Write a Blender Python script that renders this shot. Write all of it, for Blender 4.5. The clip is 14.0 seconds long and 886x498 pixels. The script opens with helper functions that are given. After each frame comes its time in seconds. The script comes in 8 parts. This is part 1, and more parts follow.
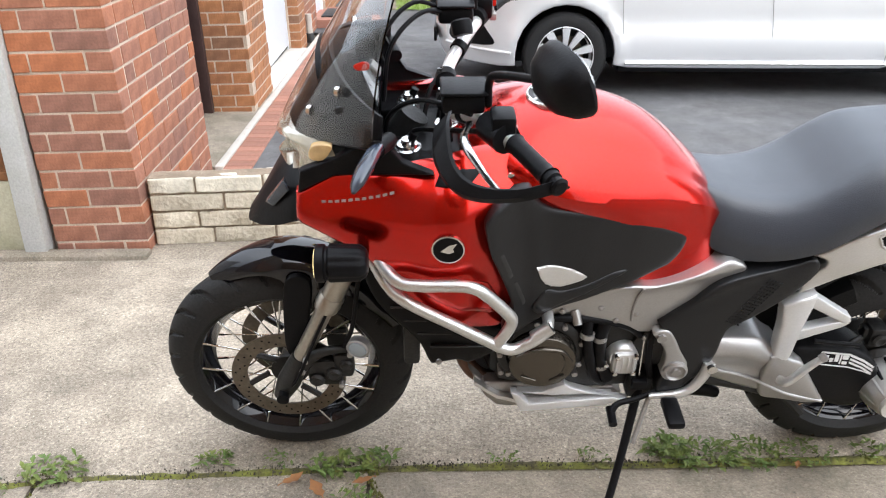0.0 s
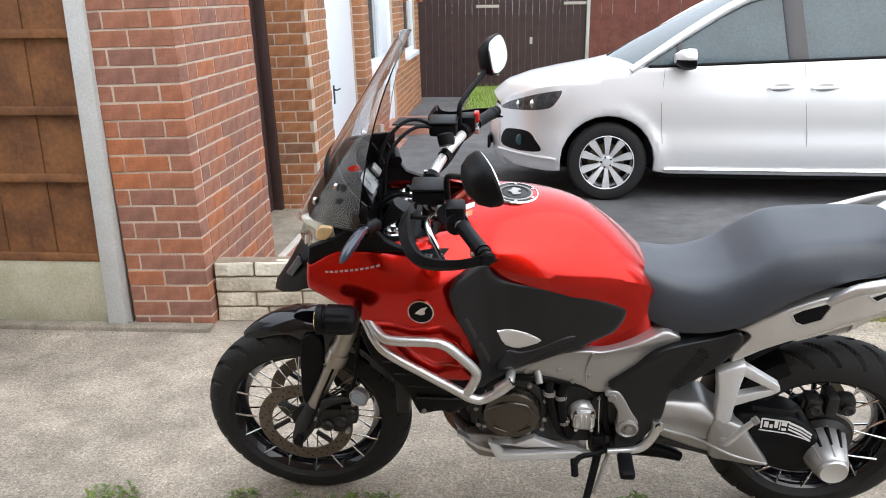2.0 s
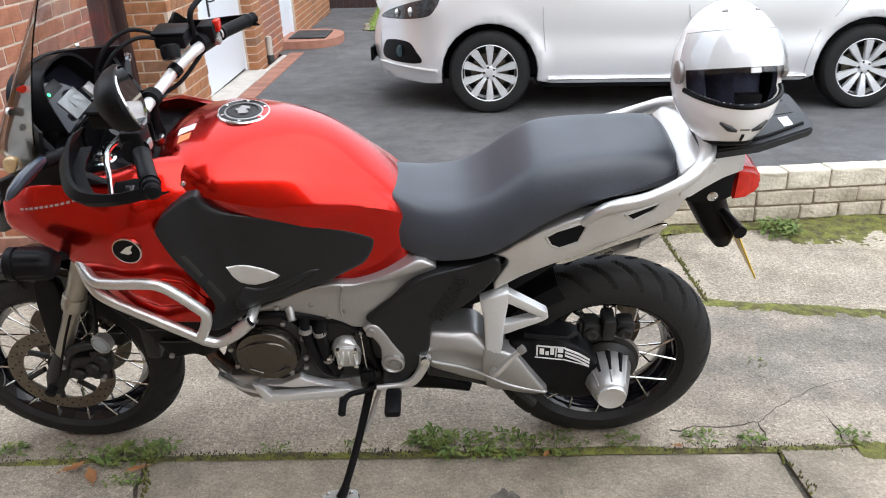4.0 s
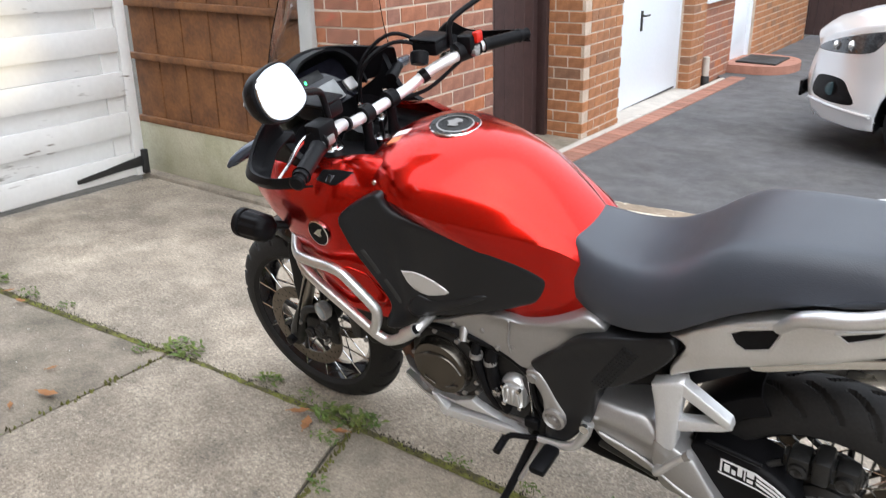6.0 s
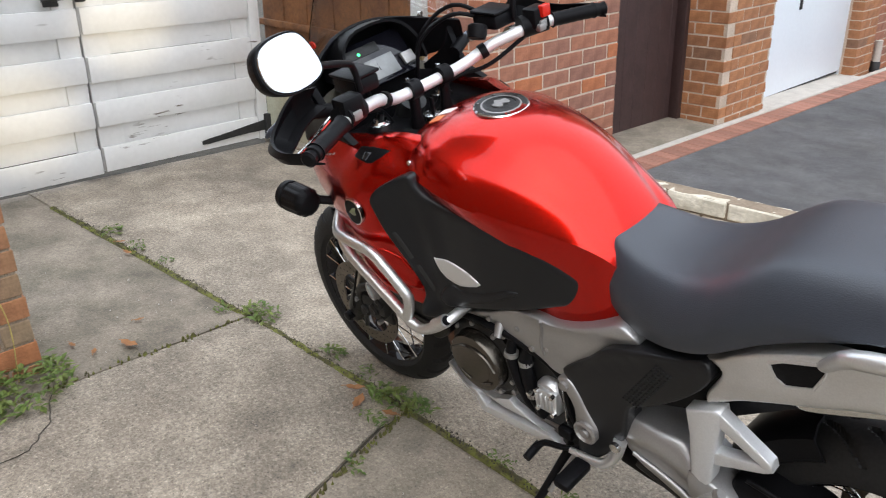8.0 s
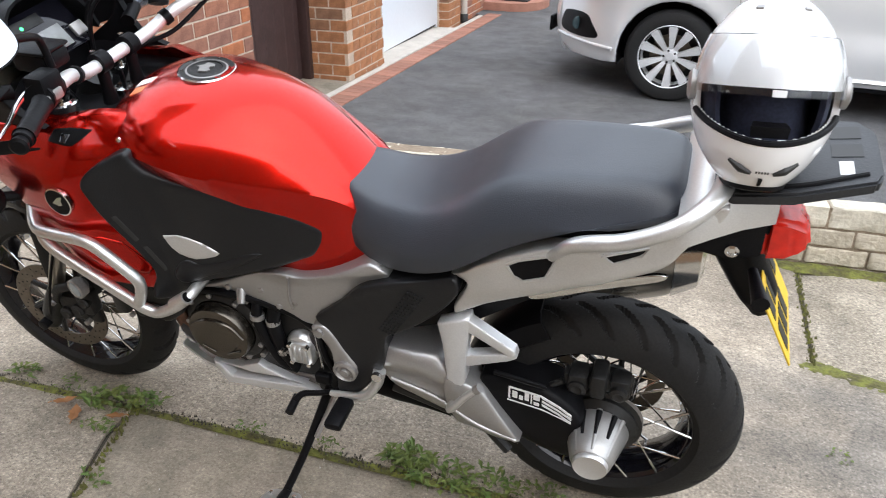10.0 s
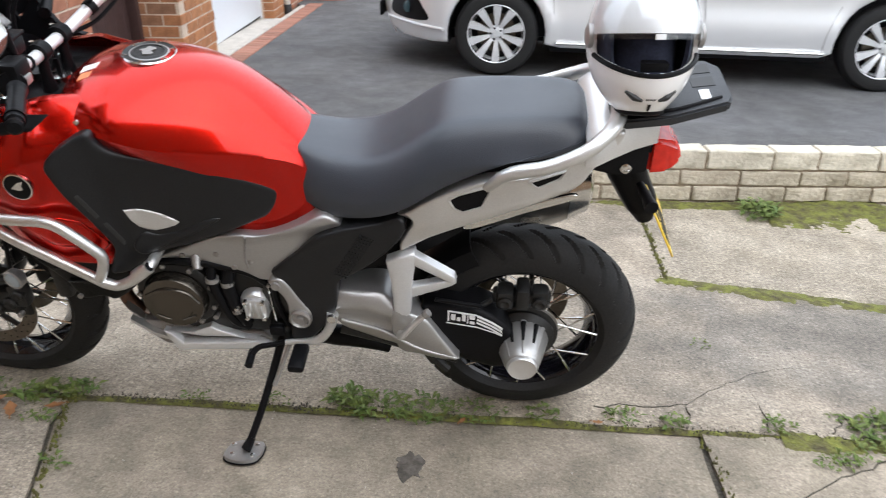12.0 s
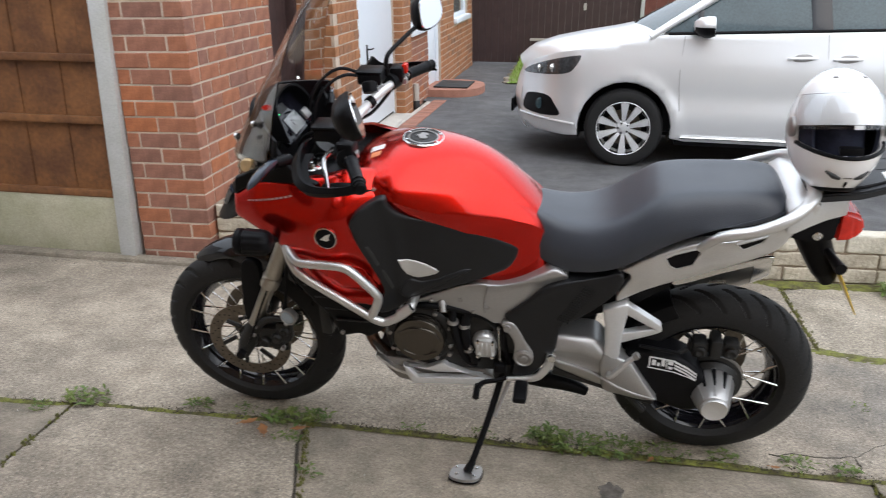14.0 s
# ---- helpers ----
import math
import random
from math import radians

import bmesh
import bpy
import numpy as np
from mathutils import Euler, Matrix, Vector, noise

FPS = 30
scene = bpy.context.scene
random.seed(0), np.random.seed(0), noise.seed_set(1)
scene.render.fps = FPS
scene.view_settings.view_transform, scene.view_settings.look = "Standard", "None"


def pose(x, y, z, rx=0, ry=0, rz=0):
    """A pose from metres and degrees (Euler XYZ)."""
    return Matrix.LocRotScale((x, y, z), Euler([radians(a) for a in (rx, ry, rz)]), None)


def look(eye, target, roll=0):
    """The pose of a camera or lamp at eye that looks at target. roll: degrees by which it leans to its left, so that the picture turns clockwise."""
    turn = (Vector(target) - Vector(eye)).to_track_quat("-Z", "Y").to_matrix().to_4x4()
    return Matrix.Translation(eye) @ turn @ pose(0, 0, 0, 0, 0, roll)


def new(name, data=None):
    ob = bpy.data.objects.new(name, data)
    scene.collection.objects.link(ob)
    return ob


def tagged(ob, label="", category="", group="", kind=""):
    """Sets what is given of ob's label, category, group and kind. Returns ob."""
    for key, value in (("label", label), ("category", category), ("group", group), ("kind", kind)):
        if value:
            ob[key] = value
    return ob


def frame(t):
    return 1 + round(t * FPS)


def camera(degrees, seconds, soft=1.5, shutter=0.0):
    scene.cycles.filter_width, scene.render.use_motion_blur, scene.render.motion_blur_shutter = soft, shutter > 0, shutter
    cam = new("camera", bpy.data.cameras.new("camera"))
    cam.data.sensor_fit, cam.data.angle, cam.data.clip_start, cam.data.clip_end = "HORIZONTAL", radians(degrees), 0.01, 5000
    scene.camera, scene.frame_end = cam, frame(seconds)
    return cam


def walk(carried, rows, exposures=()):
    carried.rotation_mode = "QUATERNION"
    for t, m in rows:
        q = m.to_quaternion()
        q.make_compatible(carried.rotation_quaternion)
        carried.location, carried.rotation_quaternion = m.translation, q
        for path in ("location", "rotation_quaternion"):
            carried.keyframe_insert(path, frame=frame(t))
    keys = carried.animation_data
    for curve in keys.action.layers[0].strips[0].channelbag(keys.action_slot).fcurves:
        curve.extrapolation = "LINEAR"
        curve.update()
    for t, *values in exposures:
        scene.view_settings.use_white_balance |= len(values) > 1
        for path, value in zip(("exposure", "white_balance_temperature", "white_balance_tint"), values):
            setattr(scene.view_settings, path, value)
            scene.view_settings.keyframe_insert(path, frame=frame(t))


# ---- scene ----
cam = camera(59.0, 14.0, soft=1.0, shutter=0.3)
# the drive falls gently towards the street and the neighbour: everything standing on it leans with it
DRIVE = pose(0, 0, 0, -1.2, 1.2, 0)
PATH = [
    (0, (-0.410, -1.889, 1.463), (-0.375, -0.066, 0.642), -0.1),
    (0.5, (-0.291, -2.057, 1.497), (-0.278, -0.203, 0.746), -0.3),
    (1, (-0.121, -2.179, 1.495), (-0.125, -0.320, 0.757), 3.1),
    (1.5, (-0.110, -2.264, 1.542), (-0.252, -0.369, 0.916), 0.2),
    (2, (-0.157, -2.292, 1.538), (-0.321, -0.384, 0.961), -0.7),
    (2.5, (-0.158, -2.300, 1.520), (-0.129, -0.410, 0.864), -0.2),
    (2.7, (-0.111, -2.284, 1.516), (0.004, -0.418, 0.807), -0.5),
    (4.8, (0.630, -1.917, 1.483), (0.211, -0.140, 0.669), -2.6),
    (5, (0.693, -1.886, 1.485), (0.129, -0.153, 0.662), -2.6),
    (5.5, (0.858, -1.840, 1.480), (-0.047, -0.242, 0.684), 1.0),
    (6, (0.891, -1.749, 1.483), (-0.172, -0.224, 0.746), 0.1),
    (6.5, (0.866, -1.657, 1.506), (-0.374, -0.203, 0.911), -1.0),
    (7, (0.910, -1.581, 1.497), (-0.485, -0.305, 0.845), -0.7),
    (7.5, (0.989, -1.495, 1.473), (-0.382, -0.260, 0.701), 0.6),
    (8, (1.010, -1.492, 1.469), (-0.318, -0.227, 0.671), 0.1),
    (8.5, (0.954, -1.538, 1.468), (-0.239, -0.136, 0.687), -0.5),
    (9, (0.891, -1.579, 1.458), (-0.092, -0.054, 0.615), -1.0),
    (9.2, (0.874, -1.581, 1.448), (0.017, 0.004, 0.580), -0.4),
    (11.3, (0.870, -1.950, 1.482), (0.447, -0.169, 0.674), 1.4),
    (11.5, (0.814, -1.978, 1.480), (0.413, -0.197, 0.664), 0.8),
    (12, (0.672, -2.015, 1.464), (0.558, -0.217, 0.597), 1.1),
    (12.5, (0.597, -2.099, 1.489), (0.609, -0.259, 0.707), 2.4),
    (13, (0.540, -2.258, 1.500), (0.515, -0.381, 0.809), 1.3),
    (13.5, (0.462, -2.397, 1.516), (0.280, -0.520, 0.850), 1.1),
    (14, (0.326, -2.479, 1.520), (-0.006, -0.618, 0.865), 0.4),
]
EXPOSURE = [(0.0, 0.7), (0.5, 0.6), (2.0, 0.28), (2.7, 0.3), (5.0, 0.32), (6.0, 0.4), (7.0, 0.15), (8.0, 0.1), (8.5, 0.12), (9.0, 0.3), (11.5, 0.25), (12.5, 0.25), (13.5, 0.05), (14.0, -0.05)]
walk(cam, [(t, DRIVE @ look(eye, target, roll)) for t, eye, target, roll in PATH], EXPOSURE)

from mathutils.geometry import delaunay_2d_cdt

# ---------------------------------------------------------------- light
world = bpy.data.worlds.new("overcast_sky")
scene.world = world
world.use_nodes = True
wn, wl = world.node_tree.nodes, world.node_tree.links
sky = wn.new("ShaderNodeTexSky")
sky.sky_type, sky.sun_disc = "NISHITA", False
sky.sun_elevation, sky.sun_rotation = radians(48), radians(150)
sky.air_density, sky.dust_density, sky.ozone_density = 1.0, 4.0, 1.0
cloud = wn.new("ShaderNodeTexNoise")
cloud.inputs["Scale"].default_value, cloud.inputs["Detail"].default_value = 1.6, 2.0
ramp = wn.new("ShaderNodeValToRGB")
ramp.color_ramp.elements[0].position, ramp.color_ramp.elements[0].color = 0.3, (9.0, 9.8, 11.0, 1)
ramp.color_ramp.elements[1].position, ramp.color_ramp.elements[1].color = 0.75, (11.6, 12.4, 13.6, 1)
mixw = wn.new("ShaderNodeMix")
mixw.data_type = "RGBA"
mixw.inputs["Factor"].default_value = 0.85
# an overcast sky is about three times as bright overhead as at the horizon
way = wn.new("ShaderNodeSeparateXYZ")
rise = wn.new("ShaderNodeMapRange")
rise.inputs["From Min"].default_value, rise.inputs["From Max"].default_value = 0.0, 0.9
rise.inputs["To Min"].default_value, rise.inputs["To Max"].default_value = 0.45, 1.35
lift = wn.new("ShaderNodeMix")
lift.data_type, lift.blend_type = "RGBA", "MULTIPLY"
lift.inputs["Factor"].default_value = 1.0
coordw = wn.new("ShaderNodeTexCoord")
wl.new(coordw.outputs["Generated"], cloud.inputs["Vector"])
wl.new(cloud.outputs["Fac"], ramp.inputs["Fac"])
wl.new(sky.outputs["Color"], mixw.inputs["A"])
wl.new(coordw.outputs["Generated"], way.inputs["Vector"])
wl.new(way.outputs["Z"], rise.inputs["Value"])
wl.new(ramp.outputs["Color"], lift.inputs["A"])
wl.new(rise.outputs["Result"], lift.inputs["B"])
wl.new(lift.outputs["Result"], mixw.inputs["B"])
wl.new(mixw.outputs["Result"], wn["Background"].inputs["Color"])
wn["Background"].inputs["Strength"].default_value = 0.19

sun_data = bpy.data.lights.new("sun", "SUN")
sun_data.energy, sun_data.angle, sun_data.color = 1.1, radians(80), (1.0, 0.98, 0.96)
sun = new("sun", sun_data)
sun.matrix_world = look((6, -3.5, 8), (0, 0, 0))


# ---------------------------------------------------------------- materials
def mat(name, color, rough=0.5, metal=0.0, scale=6.0, var=0.2, fine=60.0, bump=0.0, rough_var=0.1, coat=0.0,
        other=None, amount=0.0, spec=0.5, per_piece=0.0):
    """A surface with two scales of variation: large patches towards `other` and a fine grain that also gives relief."""
    m = bpy.data.materials.new(name)
    m.use_nodes = True
    n, l = m.node_tree.nodes, m.node_tree.links
    b = n["Principled BSDF"]
    b.inputs["Metallic"].default_value = metal
    b.inputs["Coat Weight"].default_value = coat
    b.inputs["Coat Roughness"].default_value = 0.04
    b.inputs["Specular IOR Level"].default_value = spec
    tc = n.new("ShaderNodeTexCoord")
    big, small = n.new("ShaderNodeTexNoise"), n.new("ShaderNodeTexNoise")
    big.inputs["Scale"].default_value, big.inputs["Detail"].default_value = scale, 6
    small.inputs["Scale"].default_value, small.inputs["Detail"].default_value = fine, 4
    for t in (big, small):
        l.new(tc.outputs["Object"], t.inputs["Vector"])
    if other is None:
        other = tuple(c * (1 - var) for c in color)
        amount = 1.0
    patch = n.new("ShaderNodeMapRange")
    patch.inputs["From Min"].default_value, patch.inputs["From Max"].default_value = 0.38, 0.68
    patch.inputs["To Max"].default_value = amount
    l.new(big.outputs["Fac"], patch.inputs["Value"])
    mx = n.new("ShaderNodeMix")
    mx.data_type = "RGBA"
    mx.inputs["A"].default_value, mx.inputs["B"].default_value = (*color, 1), (*other, 1)
    l.new(patch.outputs["Result"], mx.inputs["Factor"])
    hsv = n.new("ShaderNodeHueSaturation")
    gr = n.new("ShaderNodeMapRange")
    gr.inputs["From Min"].default_value, gr.inputs["From Max"].default_value = 0.25, 0.75
    gr.inputs["To Min"].default_value, gr.inputs["To Max"].default_value = 1 - var, 1 + var
    l.new(small.outputs["Fac"], gr.inputs["Value"])
    value = gr.outputs["Result"]
    if per_piece:
        info, pr, mul = n.new("ShaderNodeObjectInfo"), n.new("ShaderNodeMapRange"), n.new("ShaderNodeMath")
        pr.inputs["To Min"].default_value, pr.inputs["To Max"].default_value = 1 - per_piece, 1 + per_piece
        mul.operation = "MULTIPLY"
        l.new(info.outputs["Random"], pr.inputs["Value"])
        l.new(pr.outputs["Result"], mul.inputs[0])
        l.new(value, mul.inputs[1])
        value = mul.outputs["Value"]
    l.new(value, hsv.inputs["Value"])
    l.new(mx.outputs["Result"], hsv.inputs["Color"])
    l.new(hsv.outputs["Color"], b.inputs["Base Color"])
    rr = n.new("ShaderNodeMapRange")
    rr.inputs["To Min"].default_value = max(0.02, rough - rough_var)
    rr.inputs["To Max"].default_value = min(1.0, rough + rough_var)
    l.new(big.outputs["Fac"], rr.inputs["Value"])
    l.new(rr.outputs["Result"], b.inputs["Roughness"])
    if bump:
        bp = n.new("ShaderNodeBump")
        bp.inputs["Strength"].default_value, bp.inputs["Distance"].default_value = 1.0, bump
        l.new(small.outputs["Fac"], bp.inputs["Height"])
        l.new(bp.outputs["Normal"], b.inputs["Normal"])
    return m


def brick_mat(name, base, hot, dark, share):
    """Fired clay: most bricks near `base`, a share of them burnt to `hot`, some dark; speckled and rough."""
    m = mat(name, base, rough=0.85, fine=90, bump=0.0025, var=0.16, scale=14)
    n, l = m.node_tree.nodes, m.node_tree.links
    info, rp = n.new("ShaderNodeObjectInfo"), n.new("ShaderNodeValToRGB")
    rp.color_ramp.interpolation = "LINEAR"
    e = rp.color_ramp.elements
    e[0].position, e[0].color = 0.0, (*dark, 1)
    e[1].position, e[1].color = 1.0, (*hot, 1)
    for p, c in ((0.25, base), (1 - share, tuple(0.5 * (a + h) for a, h in zip(base, hot)))):
        x = e.new(p)
        x.color = (*c, 1)
    l.new(info.outputs["Random"], rp.inputs["Fac"])
    mx = next(k for k in n if k.bl_idname == "ShaderNodeMix")
    l.new(rp.outputs["Color"], mx.inputs["A"])
    dk = n.new("ShaderNodeHueSaturation")
    dk.inputs["Value"].default_value = 0.72
    l.new(rp.outputs["Color"], dk.inputs["Color"])
    l.new(dk.outputs["Color"], mx.inputs["B"])
    return m


def concrete(name, color, rough, **more):
    """A cast surface: the two-scale base, stains, and its aggregate showing as scattered pale and dark stones."""
    speck, patch_at = more.pop("speck", 0.4), more.pop("worn", None)
    m = mat(name, color, rough, **more)
    n, l = m.node_tree.nodes, m.node_tree.links
    b = n["Principled BSDF"]
    tc = next(k for k in n if k.bl_idname == "ShaderNodeTexCoord")
    hue = next(k for k in n if k.bl_idname == "ShaderNodeHueSaturation")

    def calc(op, x, y):
        k = n.new("ShaderNodeMath")
        k.operation = op
        for i, v in enumerate((x, y)):
            if isinstance(v, (int, float)):
                k.inputs[i].default_value = v
            else:
                l.new(v, k.inputs[i])
        return k.outputs["Value"]

    def span(v, a0, a1, b0, b1):
        k = n.new("ShaderNodeMapRange")
        for key, val in zip(("From Min", "From Max", "To Min", "To Max"), (a0, a1, b0, b1)):
            k.inputs[key].default_value = val
        l.new(v, k.inputs["Value"])
        return k.outputs["Result"]

    total = None
    for scale, lo, hi, gain in ((110, 0.30, 0.70, 0.7), (240, 0.32, 0.6, 0.9)):
        stone = n.new("ShaderNodeTexVoronoi")
        stone.inputs["Scale"].default_value = scale
        l.new(tc.outputs["Object"], stone.inputs["Vector"])
        bw = n.new("ShaderNodeSeparateColor")
        l.new(stone.outputs["Color"], bw.inputs["Color"])
        inside = span(stone.outputs["Distance"], 0.28, 0.46, 1.0, 0.0)
        pale = span(bw.outputs["Red"], hi, 1.0, 0.0, speck * gain)
        dark = span(bw.outputs["Red"], 0.0, lo, speck * gain * 0.9, 0.0)
        one = calc("ADD", 1.0, calc("MULTIPLY", inside, calc("SUBTRACT", pale, dark)))
        total = one if total is None else calc("MULTIPLY", total, one)
    grit = n.new("ShaderNodeTexNoise")
    grit.inputs["Scale"].default_value, grit.inputs["Detail"].default_value, grit.inputs["Roughness"].default_value = 75.0, 4.0, 0.8
    l.new(tc.outputs["Object"], grit.inputs["Vector"])
    total = calc("MULTIPLY", total, span(grit.outputs["Fac"], 0.3, 0.7, 1 - 0.6 * speck, 1 + 0.6 * speck))
    for scale, lo, hi in ((0.9, 0.68, 1.24), (5.5, 0.80, 1.18)):
        stain = n.new("ShaderNodeTexNoise")
        stain.inputs["Scale"].default_value, stain.inputs["Detail"].default_value, stain.inputs["Roughness"].default_value = scale, 9, 0.7
        l.new(tc.outputs["Object"], stain.inputs["Vector"])
        total = calc("MULTIPLY", total, span(stain.outputs["Fac"], 0.36, 0.64, lo, hi))
    fin = n.new("ShaderNodeMix")
    fin.data_type, fin.blend_type = "RGBA", "MULTIPLY"
    fin.inputs["Factor"].default_value = 1.0
    l.new(hue.outputs["Color"], fin.inputs["A"])
    l.new(total, fin.inputs["B"])
    out = fin.outputs["Result"]
    if patch_at:
        # a greyer, weathered area with a ragged edge
        (cx, cy), (rx, ry), tone = patch_at
        mp = n.new("ShaderNodeMapping")
        mp.inputs["Location"].default_value = (-cx / rx, -cy / ry, 0)
        mp.inputs["Scale"].default_value = (1 / rx, 1 / ry, 0)
        l.new(tc.outputs["Object"], mp.inputs["Vector"])
        far = n.new("ShaderNodeVectorMath")
        far.operation = "LENGTH"
        l.new(mp.outputs["Vector"], far.inputs[0])
        rag = n.new("ShaderNodeTexNoise")
        rag.inputs["Scale"].default_value, rag.inputs["Detail"].default_value = 5.0, 8
        l.new(tc.outputs["Object"], rag.inputs["Vector"])
        edge = calc("ADD", far.outputs["Value"], span(rag.outputs["Fac"], 0.3, 0.7, -0.35, 0.35))
        grey = n.new("ShaderNodeMix")
        grey.data_type, grey.blend_type = "RGBA", "MULTIPLY"
        grey.inputs["B"].default_value = (*tone, 1)
        l.new(span(edge, 0.5, 1.25, 1.0, 0.0), grey.inputs["Factor"])
        l.new(out, grey.inputs["A"])
        out = grey.outputs["Result"]
    l.new(out, b.inputs["Base Color"])
    return m


def glass(name, tint=(1, 1, 1), rough=0.0, ior=1.45):
    m = bpy.data.materials.new(name)
    m.use_nodes = True
    b = m.node_tree.nodes["Principled BSDF"]
    b.inputs["Base Color"].default_value = (*tint, 1)
    b.inputs["Transmission Weight"].default_value = 1.0
    b.inputs["Roughness"].default_value = rough
    b.inputs["IOR"].default_value = ior
    return m


def emit(name, color, strength):
    m = bpy.data.materials.new(name)
    m.use_nodes = True
    b = m.node_tree.nodes["Principled BSDF"]
    b.inputs["Base Color"].default_value = (*color, 1)
    b.inputs["Emission Color"].default_value = (*color, 1)
    b.inputs["Emission Strength"].default_value = strength
    return m


M_CONCRETE = concrete("concrete", (0.305, 0.258, 0.202), 0.9, scale=4.5, var=0.2, fine=120, bump=0.004, other=(0.218, 0.182, 0.141), amount=0.8, speck=0.7, worn=((2.35, 0.42), (1.45, 0.5), (0.62, 0.65, 0.70)))
M_CONCRETE_B = concrete("concrete_greyer", (0.254, 0.213, 0.166), 0.9, scale=4.0, var=0.18, fine=120, bump=0.004, other=(0.165, 0.142, 0.105), amount=0.9, speck=0.42)
M_CONCRETE_C = concrete("concrete_rough", (0.325, 0.280, 0.220), 0.95, scale=5, var=0.22, fine=90, bump=0.007, other=(0.265, 0.225, 0.17), amount=0.8, speck=0.8)
M_SOIL = mat("soil", (0.07, 0.06, 0.045), 0.95, scale=9, var=0.4, fine=80, bump=0.01)
M_TARMAC = concrete("tarmac", (0.094, 0.093, 0.096), 0.85, scale=2, var=0.25, fine=160, bump=0.004, other=(0.102, 0.100, 0.098), amount=0.8, speck=0.25)
M_BRICK = brick_mat("red_brick", (0.318, 0.140, 0.092), (0.44, 0.145, 0.055), (0.262, 0.122, 0.086), 0.16)
M_BRICK_O = brick_mat("orange_brick", (0.36, 0.155, 0.07), (0.44, 0.19, 0.08), (0.25, 0.13, 0.075), 0.25)
M_BRICK_OLD = brick_mat("weathered_brick", (0.30, 0.17, 0.09), (0.40, 0.15, 0.06), (0.26, 0.20, 0.13), 0.2)
M_MORTAR = mat("mortar", (0.56, 0.45, 0.355), 0.95, scale=8, var=0.2, fine=140, bump=0.003)
M_MORTAR_OLD = mat("weathered_mortar", (0.27, 0.21, 0.15), 0.95, scale=8, var=0.3, fine=140, bump=0.004)
M_COPING = mat("pale_coping_block", (0.60, 0.55, 0.45), 0.9, scale=9, var=0.16, fine=45, bump=0.008, other=(0.44, 0.40, 0.32), amount=0.7, per_piece=0.10)
M_STONE = mat("pale_walling_block", (0.50, 0.44, 0.345), 0.9, scale=9, var=0.2, fine=45, bump=0.010, other=(0.38, 0.33, 0.25), amount=0.8, per_piece=0.14)
M_WHITE_PAINT = mat("white_gate_paint", (0.78, 0.78, 0.765), 0.5, scale=3, var=0.03, fine=30, bump=0.0006, other=(0.71, 0.70, 0.67), amount=0.6)


def flaked(m, bare):
    """Paint that has come away in thin streaks along the boards, in a few places."""
    n, l = m.node_tree.nodes, m.node_tree.links
    b, tc = n["Principled BSDF"], next(k for k in n if k.bl_idname == "ShaderNodeTexCoord")
    hue = next(k for k in n if k.bl_idname == "ShaderNodeHueSaturation")
    mp = n.new("ShaderNodeMapping")
    mp.inputs["Scale"].default_value = (8, 7, 60)
    streak, where = n.new("ShaderNodeTexNoise"), n.new("ShaderNodeTexNoise")
    streak.inputs["Scale"].default_value, streak.inputs["Detail"].default_value = 1.0, 6
    where.inputs["Scale"].default_value, where.inputs["Detail"].default_value = 2.6, 3
    l.new(tc.outputs["Object"], mp.inputs["Vector"])
    l.new(mp.outputs["Vector"], streak.inputs["Vector"])
    l.new(tc.outputs["Object"], where.inputs["Vector"])
    ms = []
    for src, lo, hi in ((streak, 0.61, 0.64), (where, 0.59, 0.68)):
        k = n.new("ShaderNodeMapRange")
        k.inputs["From Min"].default_value, k.inputs["From Max"].default_value = lo, hi
        l.new(src.outputs["Fac"], k.inputs["Value"])
        ms.append(k.outputs["Result"])
    mul, mx = n.new("ShaderNodeMath"), n.new("ShaderNodeMix")
    mul.operation, mx.data_type = "MULTIPLY", "RGBA"
    for i in (0, 1):
        l.new(ms[i], mul.inputs[i])
    mx.inputs["B"].default_value = (*bare, 1)
    l.new(mul.outputs["Value"], mx.inputs["Factor"])
    l.new(hue.outputs["Color"], mx.inputs["A"])
    l.new(mx.outputs["Result"], b.inputs["Base Color"])


flaked(M_WHITE_PAINT, (0.16, 0.13, 0.10))
M_WHITE_DOOR = mat("white_door_enamel", (0.77, 0.815, 0.87), 0.35, scale=2, var=0.02, fine=30)
M_FENCE = mat("brown_fence_stain", (0.185, 0.074, 0.022), 0.8, scale=7, var=0.25, fine=45, bump=0.002, other=(0.085, 0.032, 0.012), amount=0.8)
M_DARKWOOD = mat("dark_brown_timber", (0.045, 0.022, 0.02), 0.6, scale=7, var=0.2, fine=50, bump=0.001)
M_FENCE_RED = mat("red_brown_fence_stain", (0.16, 0.05, 0.035), 0.8, scale=7, var=0.25, fine=45, bump=0.002)
M_POST = mat("concrete_post", (0.47, 0.465, 0.45), 0.9, scale=6, var=0.12, fine=110, bump=0.002, other=(0.39, 0.385, 0.34), amount=0.6)
M_GRAVEL_BOARD = mat("stained_gravel_board", (0.40, 0.37, 0.27), 0.9, scale=5, var=0.15, fine=110, bump=0.002, other=(0.30, 0.29, 0.19), amount=0.9)
M_PAVER = mat("red_paver", (0.32, 0.15, 0.105), 0.9, scale=9, var=0.2, fine=110, bump=0.003, per_piece=0.2)
M_KERB = mat("pale_kerb", (0.50, 0.46, 0.41), 0.9, scale=8, var=0.15, fine=120, bump=0.003)
M_IRON = mat("black_iron", (0.02, 0.02, 0.02), 0.6, scale=20, var=0.3, fine=120, bump=0.0008)
